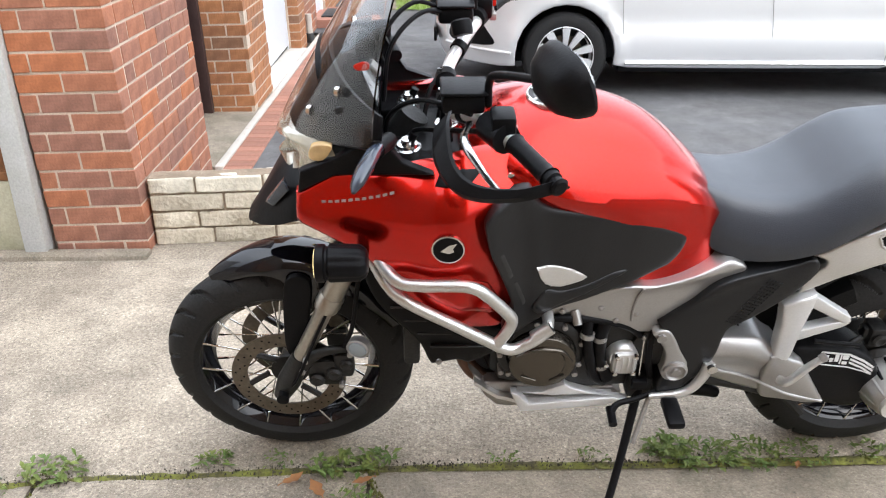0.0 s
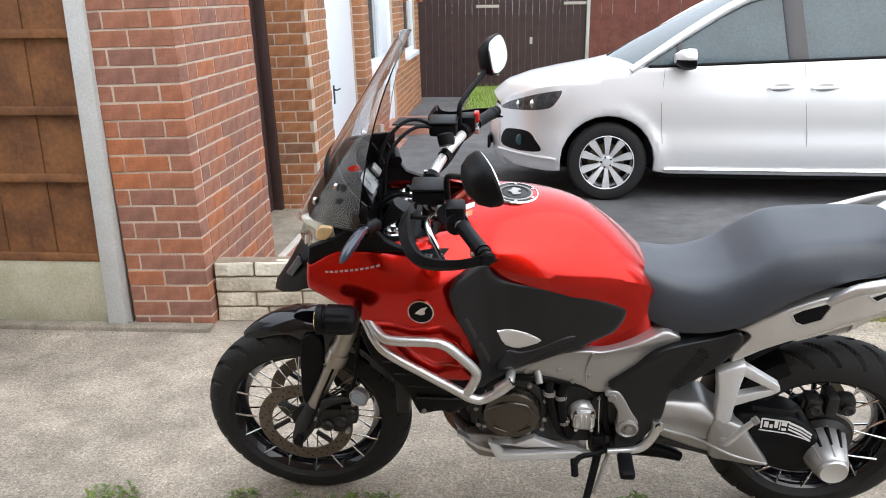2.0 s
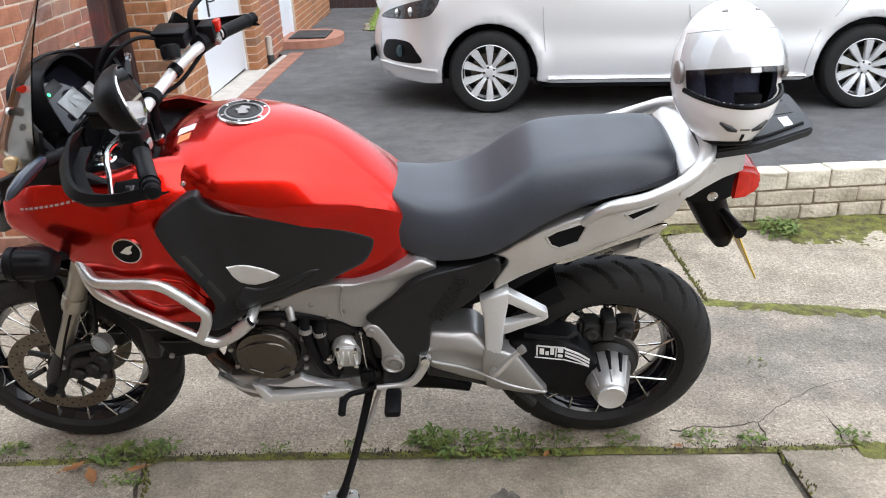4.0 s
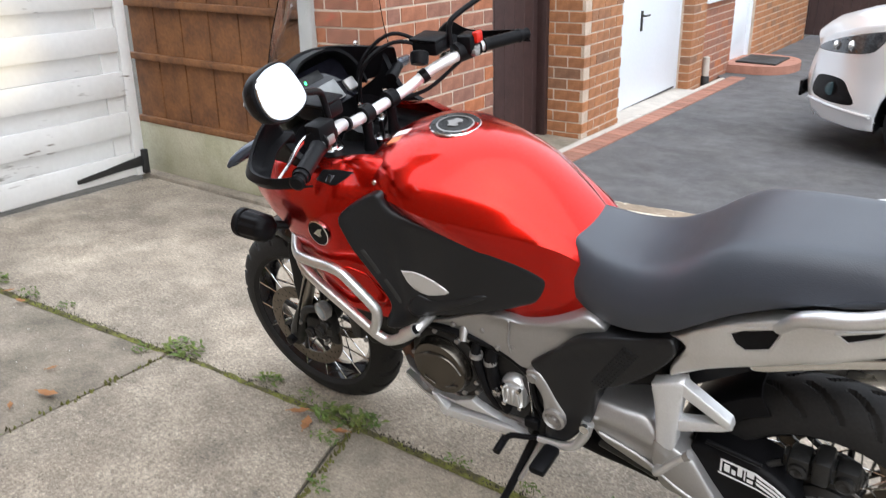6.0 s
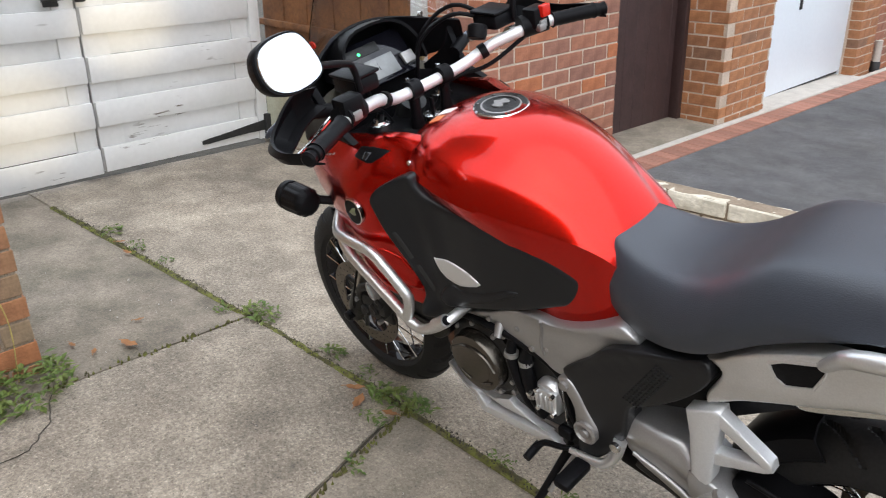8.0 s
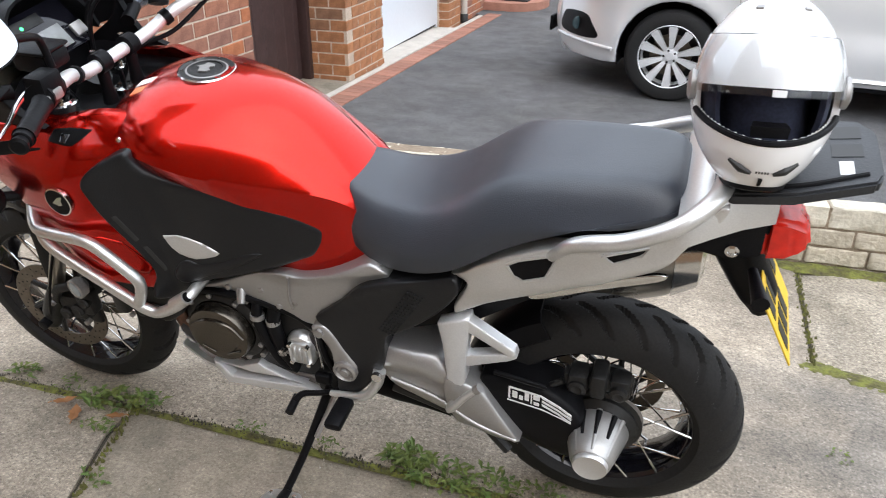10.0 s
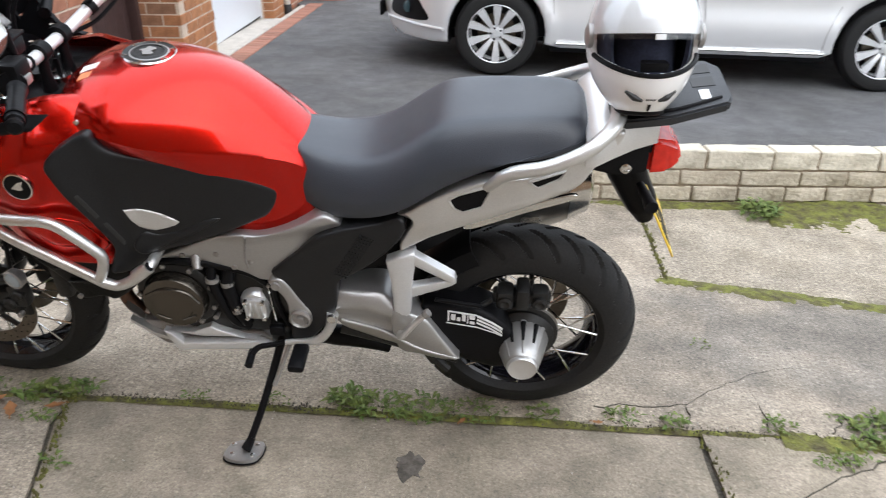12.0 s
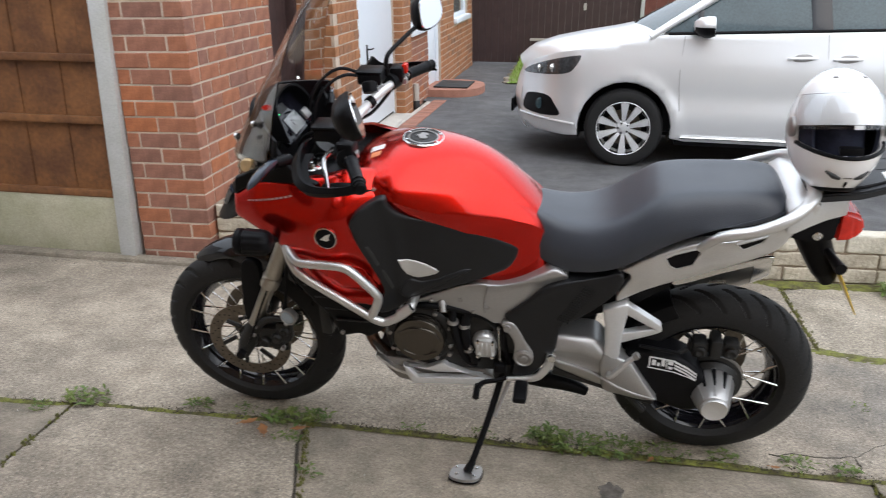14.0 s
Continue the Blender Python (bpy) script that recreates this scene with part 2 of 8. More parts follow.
M_CARPAINT = mat("silver_white_car_paint", (0.83, 0.835, 0.84), 0.30, scale=1, var=0.01, fine=400, metal=0.45, coat=0.5, rough_var=0.02)
M_CARGLASS = mat("dark_car_glass", (0.045, 0.075, 0.085), 0.03, scale=2.5, var=0.25, rough_var=0.0, spec=0.5)
M_TYRE = mat("tyre_rubber", (0.014, 0.014, 0.0145), 0.62, spec=0.25, scale=12, var=0.25, fine=150, bump=0.0008, other=(0.018, 0.017, 0.016), amount=0.7)
M_ALLOY = mat("alloy", (0.72, 0.73, 0.74), 0.35, metal=0.45, scale=9, var=0.08, fine=90)
M_BLACK = mat("black_plastic", (0.006, 0.006, 0.007), 0.42, spec=0.11, scale=8, var=0.2, fine=220, bump=0.0004)
M_COVER = mat("matt_black_cover", (0.010, 0.0105, 0.012), 0.36, spec=0.34, scale=8, var=0.2, fine=260, bump=0.0005)
M_BLACK_GLOSS = mat("gloss_black", (0.006, 0.006, 0.009), 0.07, scale=8, var=0.1, rough_var=0.03)
M_RED = mat("candy_red_paint", (0.56, 0.009, 0.003), 0.23, metal=0.9, scale=2, var=0.04, fine=500, coat=0.5, rough_var=0.02, spec=0.3)
M_SILVER = mat("silver_paint", (0.70, 0.70, 0.695), 0.34, metal=0.75, scale=7, var=0.06, fine=300, rough_var=0.05)
M_GREYMETAL = mat("grey_cast_metal", (0.36, 0.35, 0.34), 0.45, metal=0.7, scale=8, var=0.1, fine=200)
M_BRONZE = mat("dark_bronze_cover", (0.11, 0.098, 0.082), 0.26, metal=0.9, scale=6, var=0.1, fine=150)
M_DARKMETAL = mat("dark_engine_metal", (0.018, 0.018, 0.018), 0.45, metal=0.3, scale=12, var=0.3, fine=120, bump=0.001)
M_CHROME = mat("bright_steel", (0.75, 0.75, 0.74), 0.18, metal=1.0, scale=8, var=0.05, fine=60, rough_var=0.06)
M_GOLD = mat("champagne_fork_tube", (0.42, 0.39, 0.34), 0.33, metal=0.85, scale=6, var=0.08, fine=90)
M_DISC = mat("brake_disc_steel", (0.18, 0.155, 0.125), 0.35, metal=0.9, scale=15, var=0.2, fine=90)
M_SEAT = mat("black_seat_vinyl", (0.032, 0.038, 0.050), 0.40, spec=0.6, scale=7, var=0.12, fine=420, bump=0.0005)
M_RACK = mat("dark_grey_plastic", (0.026, 0.028, 0.032), 0.45, spec=0.4, scale=8, var=0.2, fine=220, bump=0.0004)
M_EXHAUST = mat("heat_browned_steel", (0.16, 0.09, 0.065), 0.42, metal=0.8, scale=12, var=0.3, fine=80)
M_WHITE_GLOSS = mat("white_helmet_shell", (0.93, 0.93, 0.93), 0.2, scale=3, var=0.01, coat=1.0, rough_var=0.04)
M_REDLENS = mat("red_lens", (0.58, 0.020, 0.010), 0.15, scale=40, var=0.15, spec=0.3, coat=0.2, rough_var=0.03)
M_YELLOW = mat("yellow_plate", (0.75, 0.50, 0.03), 0.4, scale=8, var=0.06, fine=90)
M_GRASS = mat("grass_blade", (0.15, 0.24, 0.03), 0.7, scale=4, var=0.35, fine=30, other=(0.20, 0.23, 0.06), amount=0.7)
M_WEED = mat("weed_leaf", (0.075, 0.125, 0.020), 0.65, scale=20, var=0.35, fine=60, other=(0.15, 0.17, 0.035), amount=0.8)
M_MOSS = mat("moss", (0.135, 0.140, 0.024), 0.95, scale=22, var=0.35, fine=90, bump=0.008, other=(0.06, 0.05, 0.022), amount=1.0)
M_LEAF = mat("fallen_leaf", (0.28, 0.12, 0.04), 0.7, scale=30, var=0.3, fine=60)
M_MIRROR = mat("mirror_glass", (0.92, 0.93, 0.94), 0.02, metal=1.0, var=0.0, rough_var=0.0)
M_SCREEN = glass("clear_screen", (0.93, 0.94, 0.95))
M_ORANGE = mat("amber_lens", (0.66, 0.46, 0.22), 0.2, scale=30, var=0.2, coat=0.6)
M_WINDOW = mat("window_glass", (0.16, 0.18, 0.17), 0.05, scale=2, var=0.25, coat=1.0, rough_var=0.0)
M_AMBER = emit("lit_lamp", (1.0, 0.75, 0.35), 1.2)
M_GREEN_LED = emit("green_tell_tale", (0.05, 0.9, 0.25), 3.0)
M_REFLECTOR_FACE = mat("pale_blue_grey_face", (0.30, 0.36, 0.40), 0.22, scale=60, var=0.3, coat=0.6)
M_LCD = mat("grey_display", (0.20, 0.21, 0.21), 0.25, scale=20, var=0.1, coat=0.6)
M_SIGNAL = mat("smoke_grey_lens", (0.035, 0.045, 0.065), 0.18, scale=20, var=0.1, coat=0.3, rough_var=0.03)
M_CRASH = mat("satin_silver_tube", (0.66, 0.66, 0.65), 0.34, metal=0.85, scale=6, var=0.08, fine=200, bump=0.0003, rough_var=0.08)
M_LAMP = mat("headlamp_cream", (0.62, 0.58, 0.48), 0.10, metal=0.6, scale=25, var=0.15, coat=1.0)
M_SPAR = mat("grey_silver_frame_paint", (0.43, 0.425, 0.42), 0.38, metal=0.75, scale=7, var=0.06, fine=260, rough_var=0.05)
M_SILVER_BRIGHT = mat("bright_silver_cast", (0.74, 0.75, 0.76), 0.38, metal=0.55, scale=7, var=0.05, fine=260)
M_EXCAN = mat("satin_steel", (0.45, 0.44, 0.42), 0.3, metal=0.95, scale=7, var=0.08, fine=200)
M_ORANGE_INK = mat("orange_marking", (0.75, 0.25, 0.10), 0.4, scale=60, var=0.3)
M_HEADLAMP = mat("dark_headlamp_glass", (0.06, 0.065, 0.07), 0.06, scale=14, var=0.5, coat=1.0, rough_var=0.02)
M_GREYLEAF = mat("grey_green_leaf", (0.16, 0.17, 0.11), 0.8, scale=20, var=0.3, fine=60, other=(0.12, 0.10, 0.12), amount=0.8)
M_STRAW = mat("dry_stalk", (0.42, 0.33, 0.10), 0.8, scale=20, var=0.3)
M_OIL = mat("oil_stained_concrete", (0.05, 0.043, 0.034), 0.7, scale=20, var=0.3, fine=120, bump=0.002, other=(0.15, 0.13, 0.11), amount=0.8)
M_POT = mat("terracotta", (0.45, 0.16, 0.08), 0.85, scale=9, var=0.2)
M_BAR = mat("satin_silver_bar", (0.74, 0.74, 0.74), 0.42, metal=0.5, scale=8, var=0.05, fine=120)
M_INK = mat("white_marking", (0.75, 0.75, 0.75), 0.5, var=0.05)
M_BLACK_INK = mat("black_marking", (0.015, 0.015, 0.015), 0.5, var=0.05)
M_LINING = mat("helmet_lining", (0.02, 0.025, 0.05), 0.9, scale=30, var=0.3, fine=200)


# ---------------------------------------------------------------- mesh helpers
def mesh_of(name, bm, material, smooth=True):
    bmesh.ops.recalc_face_normals(bm, faces=bm.faces[:])
    me = bpy.data.meshes.new(name)
    bm.to_mesh(me)
    bm.free()
    me.materials.append(material)
    if smooth:
        for p in me.polygons:
            p.use_smooth = True
        me.set_sharp_from_angle(angle=radians(38))
    return me


def thing(name, label, category, group="", kind="", m=None):
    ob = tagged(new(name), label, category, group, kind)
    if m is not None:
        ob.matrix_world = m
    return ob


def part(name, bm, material, parent, label="", smooth=True, at=None):
    ob = new(name, mesh_of(name, bm, material, smooth) if isinstance(bm, bmesh.types.BMesh) else bm)
    ob.parent = parent
    if at is not None:
        ob.matrix_local = at
    if label:
        tagged(ob, label)
    return ob


def solo(name, bm, material, label, category, group="", kind="", m=None, smooth=True):
    ob = tagged(new(name, mesh_of(name, bm, material, smooth) if isinstance(bm, bmesh.types.BMesh) else bm), label, category, group, kind)
    if m is not None:
        ob.matrix_world = m
    return ob


def box(bm, x0, x1, y0, y1, z0, z1, bevel=0.0, seg=2):
    r = bmesh.ops.create_cube(bm, size=1.0, matrix=Matrix.LocRotScale(((x0 + x1) / 2, (y0 + y1) / 2, (z0 + z1) / 2), None, (abs(x1 - x0), abs(y1 - y0), abs(z1 - z0))))
    if bevel:
        es = list({e for v in r["verts"] for e in v.link_edges})
        bmesh.ops.bevel(bm, geom=es, offset=bevel, segments=seg, affect="EDGES", profile=0.5)
    return bm


def cuboid(x0, x1, y0, y1, z0, z1, bevel=0.0, seg=2):
    return box(bmesh.new(), x0, x1, y0, y1, z0, z1, bevel, seg)


def curve_pts(pts, n=6):
    """Catmull-Rom through the points."""
    p = [Vector(q) for q in pts]
    p = [2 * p[0] - p[1], *p, 2 * p[-1] - p[-2]]
    out = []
    for i in range(1, len(p) - 2):
        for k in range(n):
            t = k / n
            out.append(0.5 * ((2 * p[i]) + (p[i + 1] - p[i - 1]) * t + (2 * p[i - 1] - 5 * p[i] + 4 * p[i + 1] - p[i + 2]) * t * t
                              + (3 * p[i] - p[i - 1] - 3 * p[i + 1] + p[i + 2]) * t ** 3))
    out.append(p[-2])
    return out


def tube(pts, r, seg=10, n=6, bm=None, smooth=True, flat=1.0):
    """A round bar along a smooth line; r is one radius or one for each point."""
    bm = bm or bmesh.new()
    rad = r if isinstance(r, (list, tuple)) else [r] * len(pts)
    line = curve_pts(pts, n) if smooth and len(pts) > 2 else [Vector(q) for q in pts]
    rl = np.interp(np.linspace(0, len(pts) - 1, len(line)), range(len(pts)), rad)
    rings, up = [], None
    for i, p in enumerate(line):
        d = (line[min(i + 1, len(line) - 1)] - line[max(i - 1, 0)]).normalized()
        if up is None:
            up = d.orthogonal().normalized()
        up = (up - d * up.dot(d)).normalized()
        side = d.cross(up)
        rings.append([bm.verts.new(p + (up * math.cos(a) + side * math.sin(a) * flat) * rl[i]) for a in (2 * math.pi * k / seg for k in range(seg))])
    for a, b in zip(rings, rings[1:]):
        for k in range(seg):
            bm.faces.new((a[k], a[(k + 1) % seg], b[(k + 1) % seg], b[k]))
    bm.faces.new(rings[0][::-1])
    bm.faces.new(rings[-1])
    return bm


def lathe(profile, seg=48, bm=None, m=None, close=False, caps=True):
    """Turns (radius, along) about the y axis; m moves the result."""
    bm = bm or bmesh.new()
    rings = []
    for r, y in profile:
        ring = []
        for k in range(seg):
            a = 2 * math.pi * k / seg
            v = Vector((r * math.cos(a), y, r * math.sin(a)))
            ring.append(bm.verts.new(m @ v if m else v))
        rings.append(ring)
    pairs = list(zip(rings, rings[1:])) + ([(rings[-1], rings[0])] if close else [])
    for a, b in pairs:
        for k in range(seg):
            bm.faces.new((a[k], a[(k + 1) % seg], b[(k + 1) % seg], b[k]))
    if caps and not close:
        for ring in (rings[0], rings[-1]):
            if (ring[0].co - ring[seg // 2].co).length > 1e-5:
                bm.faces.new(ring)
    return bm


def loft(rings, bm=None, closed=True, caps=True):
    """Skins rings of equally many points."""
    bm = bm or bmesh.new()
    rows = [[bm.verts.new(p) for p in ring] for ring in rings]
    for a, b in zip(rows, rows[1:]):
        n = len(a)
        for k in range(n if closed else n - 1):
            bm.faces.new((a[k], a[(k + 1) % n], b[(k + 1) % n], b[k]))
    if caps and closed:
        bm.faces.new(rows[0])
        bm.faces.new(rows[-1])
    return bm


def outline_pts(pts, n=4):
    """A closed Catmull-Rom line; a point written twice stays a corner."""
    p = [Vector((a, b)) for a, b in pts]
    out, k = [], len(p)
    for i in range(k):
        a, b, c, d = p[i - 1], p[i], p[(i + 1) % k], p[(i + 2) % k]
        if (c - b).length < 1e-6:
            continue
        for j in range(n):
            t = j / n
            out.append(0.5 * ((2 * b) + (c - a) * t + (2 * a - 5 * b + 4 * c - d) * t * t + (3 * b - a - 3 * c + d) * t ** 3))
    return out


def panel(outline, depth, thick=0.02, edge=0.012, cell=0.03, smooth_line=True, side=-1):
    """A moulded side panel: a shape in the x-z plane, whose outer face lies `depth(x, z)` from the middle plane (towards side * y),
    rounded over at its edge and `thick` deep."""
    line = outline_pts(outline) if smooth_line else [Vector(p) for p in outline]
    rim = []
    for p, q in zip(line, line[1:] + line[:1]):
        k = max(1, round((q - p).length / 0.012))
        rim += [np.array((p.x + (q.x - p.x) * i / k, p.y + (q.y - p.y) * i / k)) for i in range(k)]
    a = np.array(rim)
    b = np.roll(a, -1, axis=0)
    ab = b - a
    turn = np.sign((a[:, 0] * b[:, 1] - b[:, 0] * a[:, 1]).sum())

    def edge_dist(pts):
        t = np.clip(((pts[:, None] - a) * ab).sum(2) / np.maximum((ab ** 2).sum(1), 1e-12), 0, 1)
        return np.sqrt((((a + ab * t[..., None]) - pts[:, None]) ** 2).sum(2).min(1))

    way = ab / np.maximum(np.linalg.norm(ab, axis=1), 1e-9)[:, None] + np.roll(ab, 1, axis=0) / np.maximum(np.linalg.norm(np.roll(ab, 1, axis=0), axis=1), 1e-9)[:, None]
    way /= np.maximum(np.linalg.norm(way, axis=1), 1e-9)[:, None]
    inner = np.stack((-way[:, 1], way[:, 0]), 1) * turn
    pts = [*a]
    for f in (0.12, 0.4, 1.0):
        ring = a + inner * edge * f
        pts += [p for p, d in zip(ring, edge_dist(ring)) if d > edge * f * 0.8]
    gx, gz = np.meshgrid(np.arange(a[:, 0].min(), a[:, 0].max(), cell), np.arange(a[:, 1].min(), a[:, 1].max(), cell))
    grid = np.stack((gx.ravel(), gz.ravel()), 1)
    pts += [p for p, d in zip(grid, edge_dist(grid)) if d > edge * 1.3]
    n = len(a)
    vs, _, fs, *_ = delaunay_2d_cdt([Vector(p) for p in pts], [(i, (i + 1) % n) for i in range(n)], [], 1, 1e-6)
    flat = np.array([(v.x, v.y) for v in vs])
    d = np.minimum(1.0, edge_dist(flat) / max(edge, 1e-4))
    drop = edge * 0.9 * (1 - np.sqrt(np.maximum(0.0, 1 - (1 - d) ** 2)))
    bm = bmesh.new()
    front = [bm.verts.new((x, side * (depth(x, z) - q), z)) for (x, z), q in zip(flat, drop)]
    for f in fs:
        bm.faces.new([front[i] for i in f])
    ext = bmesh.ops.extrude_face_region(bm, geom=bm.faces[:])
    for v in (g for g in ext["geom"] if isinstance(g, bmesh.types.BMVert)):
        v.co.y -= side * thick
    return bm


def bars(bm, x, y, z, widths, height, gap=0.004, face=-1, depth=0.0012):
    """A row of plain bars standing for writing."""
    for w in widths:
        box(bm, x, x + w, y, y + face * depth, z, z + height)
        x += w + gap
    return bm


# ---------------------------------------------------------------- the ground
def lie(x, y):
    """Height of the sloping drive at a place."""
    return (DRIVE @ Vector((x, y, 0))).z


def slab(x0, x1, y0, y1, material, label, top=0.0, cut=None, step=0.12, seed=0, joined=None):
    """A cast concrete bay with worn, slightly wavy edges."""
    bm = bmesh.new()
    nx, ny = max(2, int((x1 - x0) / step)), max(2, int((y1 - y0) / step))
    grid = []
    for i in range(nx + 1):
        row = []
        for j in range(ny + 1):
            x, y = x0 + (x1 - x0) * i / nx, y0 + (y1 - y0) * j / ny
            if cut:
                x, y = cut(x, y, i / nx, j / ny)
            w = noise.noise((x * 1.3 + seed, y * 1.3, 0.5)) * 0.004
            e = noise.noise((x * 9 + seed, y * 9, 2.0)) * 0.006
            whole = joined is not None and joined(x, y)
            if i in (0, nx) and not whole:
                x += e
            if j in (0, ny):
                y += e
            if (i in (0, nx) or j in (0, ny)) and not whole:
                w -= 0.007 + 0.006 * abs(noise.noise((x * 14, y * 14, 4)))
            row.append(bm.verts.new((x, y, top + w)))
        grid.append(row)
    for i in range(nx):
        for j in range(ny):
            bm.faces.new((grid[i][j], grid[i + 1][j], grid[i + 1][j + 1], grid[i][j + 1]))
    rim = [e for e in bm.edges if e.is_boundary]
    ex = bmesh.ops.extrude_edge_only(bm, edges=rim)
    for v in (g for g in ex["geom"] if isinstance(g, bmesh.types.BMVert)):
        v.co.z = -0.08
    return solo("drive_slab", bm, material, label, "paving", "concrete drive bays", "structure", DRIVE)


bm = bmesh.new()
box(bm, -600, 600, -600, 600, -1.4, -0.022)
solo("ground", bm, M_SOIL, "dark bare soil below the drives reaching far off", "ground", "", "structure", DRIVE, smooth=False)

slab(-3.62, 1.39, -0.113, 1.70, M_CONCRETE, "pale worn concrete bay that the motorcycle stands on", seed=1, joined=lambda x, y: x > 1.38 and -0.06 < y < 0.82,
     cut=lambda x, y, u, v: (x, y - (0.16 * max(0, (-1.4 - x)) / 2.2 if v < 0.5 else 0) * (1 - v) - 0.036 * (1 - v) * max(0, min(1, -x - 0.5))))
slab(1.39, 6.5, -0.113, 0.83, M_CONCRETE, "grey weathered concrete running on beside the rear wheel", seed=1, joined=lambda x, y: x < 1.40 and -0.06 < y < 0.82,
     cut=lambda x, y, u, v: (x, y - v * 0.2 * max(0, x - 1.4)))
slab(1.41, 6.5, 0.86, 2.05, M_CONCRETE_C, "rough pebbly concrete along the low wall", seed=3, top=-0.012,
     cut=lambda x, y, u, v: (x, y - (1 - v) * 0.2 * max(0, x - 1.4)))
slab(-3.62, -1.511, -2.6, -0.160, M_CONCRETE_B, "greyish concrete bay before the white gate", seed=4, top=-0.006,
     cut=lambda x, y, u, v: (x + 0.1 * (1 - v) * u * 0.3, y - 0.13 * v * max(0, (-1.4 - x)) / 2.2))
slab(-1.493, -0.588, -4.5, -0.123, M_CONCRETE, "pale stained concrete bay between two joints", seed=5, top=-0.003,
     cut=lambda x, y, u, v: (x + u * max(0, -0.25 - y) * 0.35 * max(0, 1 + (y + 0.9) * 0.5) * 0.8, y - 0.036 * v * max(0, min(1, -x - 0.5))))
slab(-0.579, 1.312, -4.5, -0.122, M_CONCRETE_B, "greyish concrete bay under the side stand", seed=6, top=-0.008,
     cut=lambda x, y, u, v: (x + (1 - u) * max(0, -0.25 - y) * 0.35 * max(0, 1 + (y + 0.9) * 0.5) * 0.8, y))
slab(1.325, 6.5, -4.5, -0.122, M_CONCRETE_B, "greyish broken concrete bay towards the street", seed=7, top=-0.004,
     cut=lambda x, y, u, v: (x + (1 - u) * 0.1 * (1 - v), y))

# neighbour's tarmac
bm = bmesh.new()
bmesh.ops.create_grid(bm, x_segments=60, y_segments=60, size=1)
for v in bm.verts:
    v.co = Vector((2.0 + v.co.x * 7.5, 8.3 + v.co.y * 6.8, 0))
    v.co.y = max(v.co.y, 1.53 + 0.085 * (v.co.x + 1.665))
    v.co.x = max(v.co.x, -1.46 if v.co.y < 7.6 else -1.78)
    v.co.z = 0.004 + 0.006 * noise.noise((v.co.x * 0.7, v.co.y * 0.7, 0))
solo("road", bm, M_TARMAC, "dark grey tarmac of the neighbouring drive", "tarmac", "", "structure", DRIVE)

# pale concrete pad, kerb and threshold along the neighbour's house
solo("trim", cuboid(-2.6, -1.645, 2.55, 4.5, -0.2, 0.012, 0.004), M_CONCRETE_B, "pale concrete pad before the brown side door", "paving", "", "structure", DRIVE)
kerb = thing("kerb", "pale concrete kerb edging beside the garage", "kerb", "", "structure", DRIVE)
for k in range(6):
    y0 = 2.52 + k * 0.82
    part("kerb_stone", cuboid(-1.665, -1.615, y0, y0 + 0.81, -0.1, 0.022, 0.006), M_KERB, kerb)
solo("trim", cuboid(-2.0, -1.67, 4.5, 6.5, -0.2, 0.018, 0.004), M_KERB, "pale concrete threshold of the garage door", "threshold", "", "structure", DRIVE)

# porch step with a mat
bm = bmesh.new()
ring = []
for k in range(13):
    a = math.pi * (k / 12 - 0.5)
    ring.append((-1.85 + 0.78 * max(0.0, math.cos(a)) ** 0.45, 8.55 + 0.62 * math.sin(a)))
ring += [(-2.1, 9.17), (-2.1, 7.93)]
loft([[(x, y, z) for x, y in ring] for z in (-0.2, 0.085, 0.10)], bm)
solo("porch_step", bm, M_PAVER, "low rounded step of red paving before the front door", "step", "", "structure", DRIVE)
solo("door_mat", cuboid(-1.72, -1.25, 8.15, 8.85, 0.10, 0.122, 0.006), M_IRON, "flat black door mat lying on the red porch step", "mat", m=DRIVE)

# lawn and its stone edging at the far end
bm = bmesh.new()
bmesh.ops.create_grid(bm, x_segments=30, y_segments=30, size=1)
for v in bm.verts:
    u, w = v.co.x, v.co.y
    v.co = Vector((1.40 + u * 2.25, 11.05 + w * 1.45 + 0.1 * u, 0.0))
    v.co.z = 0.02 + 0.075 * max(0.0, v.co.y - 9.6) + 0.02 * noise.noise((u * 9, w * 9, 1))
solo("lawn", bm, M_GRASS, "short green lawn before the dark doors", "lawn", "", "stuff", DRIVE)
rng = random.Random(5)
verts, faces = [], []
for k in range(9000):
    u, w = rng.uniform(-1, 0.7), rng.uniform(-1, 1)
    x, y = 1.40 + u * 2.25, 11.05 + w * 1.45 + 0.1 * u
    a, h, lean = rng.uniform(0, 6.28), rng.uniform(0.03, 0.075), rng.uniform(-0.03, 0.03)
    c, s = 0.006 * math.cos(a), 0.006 * math.sin(a)
    i = len(verts)
    rise = 0.075 * max(0.0, y - 9.6)
    verts += [(x - c, y - s, rise + 0.01), (x + c, y + s, rise + 0.01), (x + lean, y + lean * 0.6, rise + 0.02 + h)]
    faces.append((i, i + 1, i + 2))
me = bpy.data.meshes.new("grass")
me.from_pydata(verts, [], faces)
me.materials.append(M_GRASS)
tagged(new("grass", me), "thin green grass blades of the lawn", "grass", kind="stuff").matrix_world = DRIVE
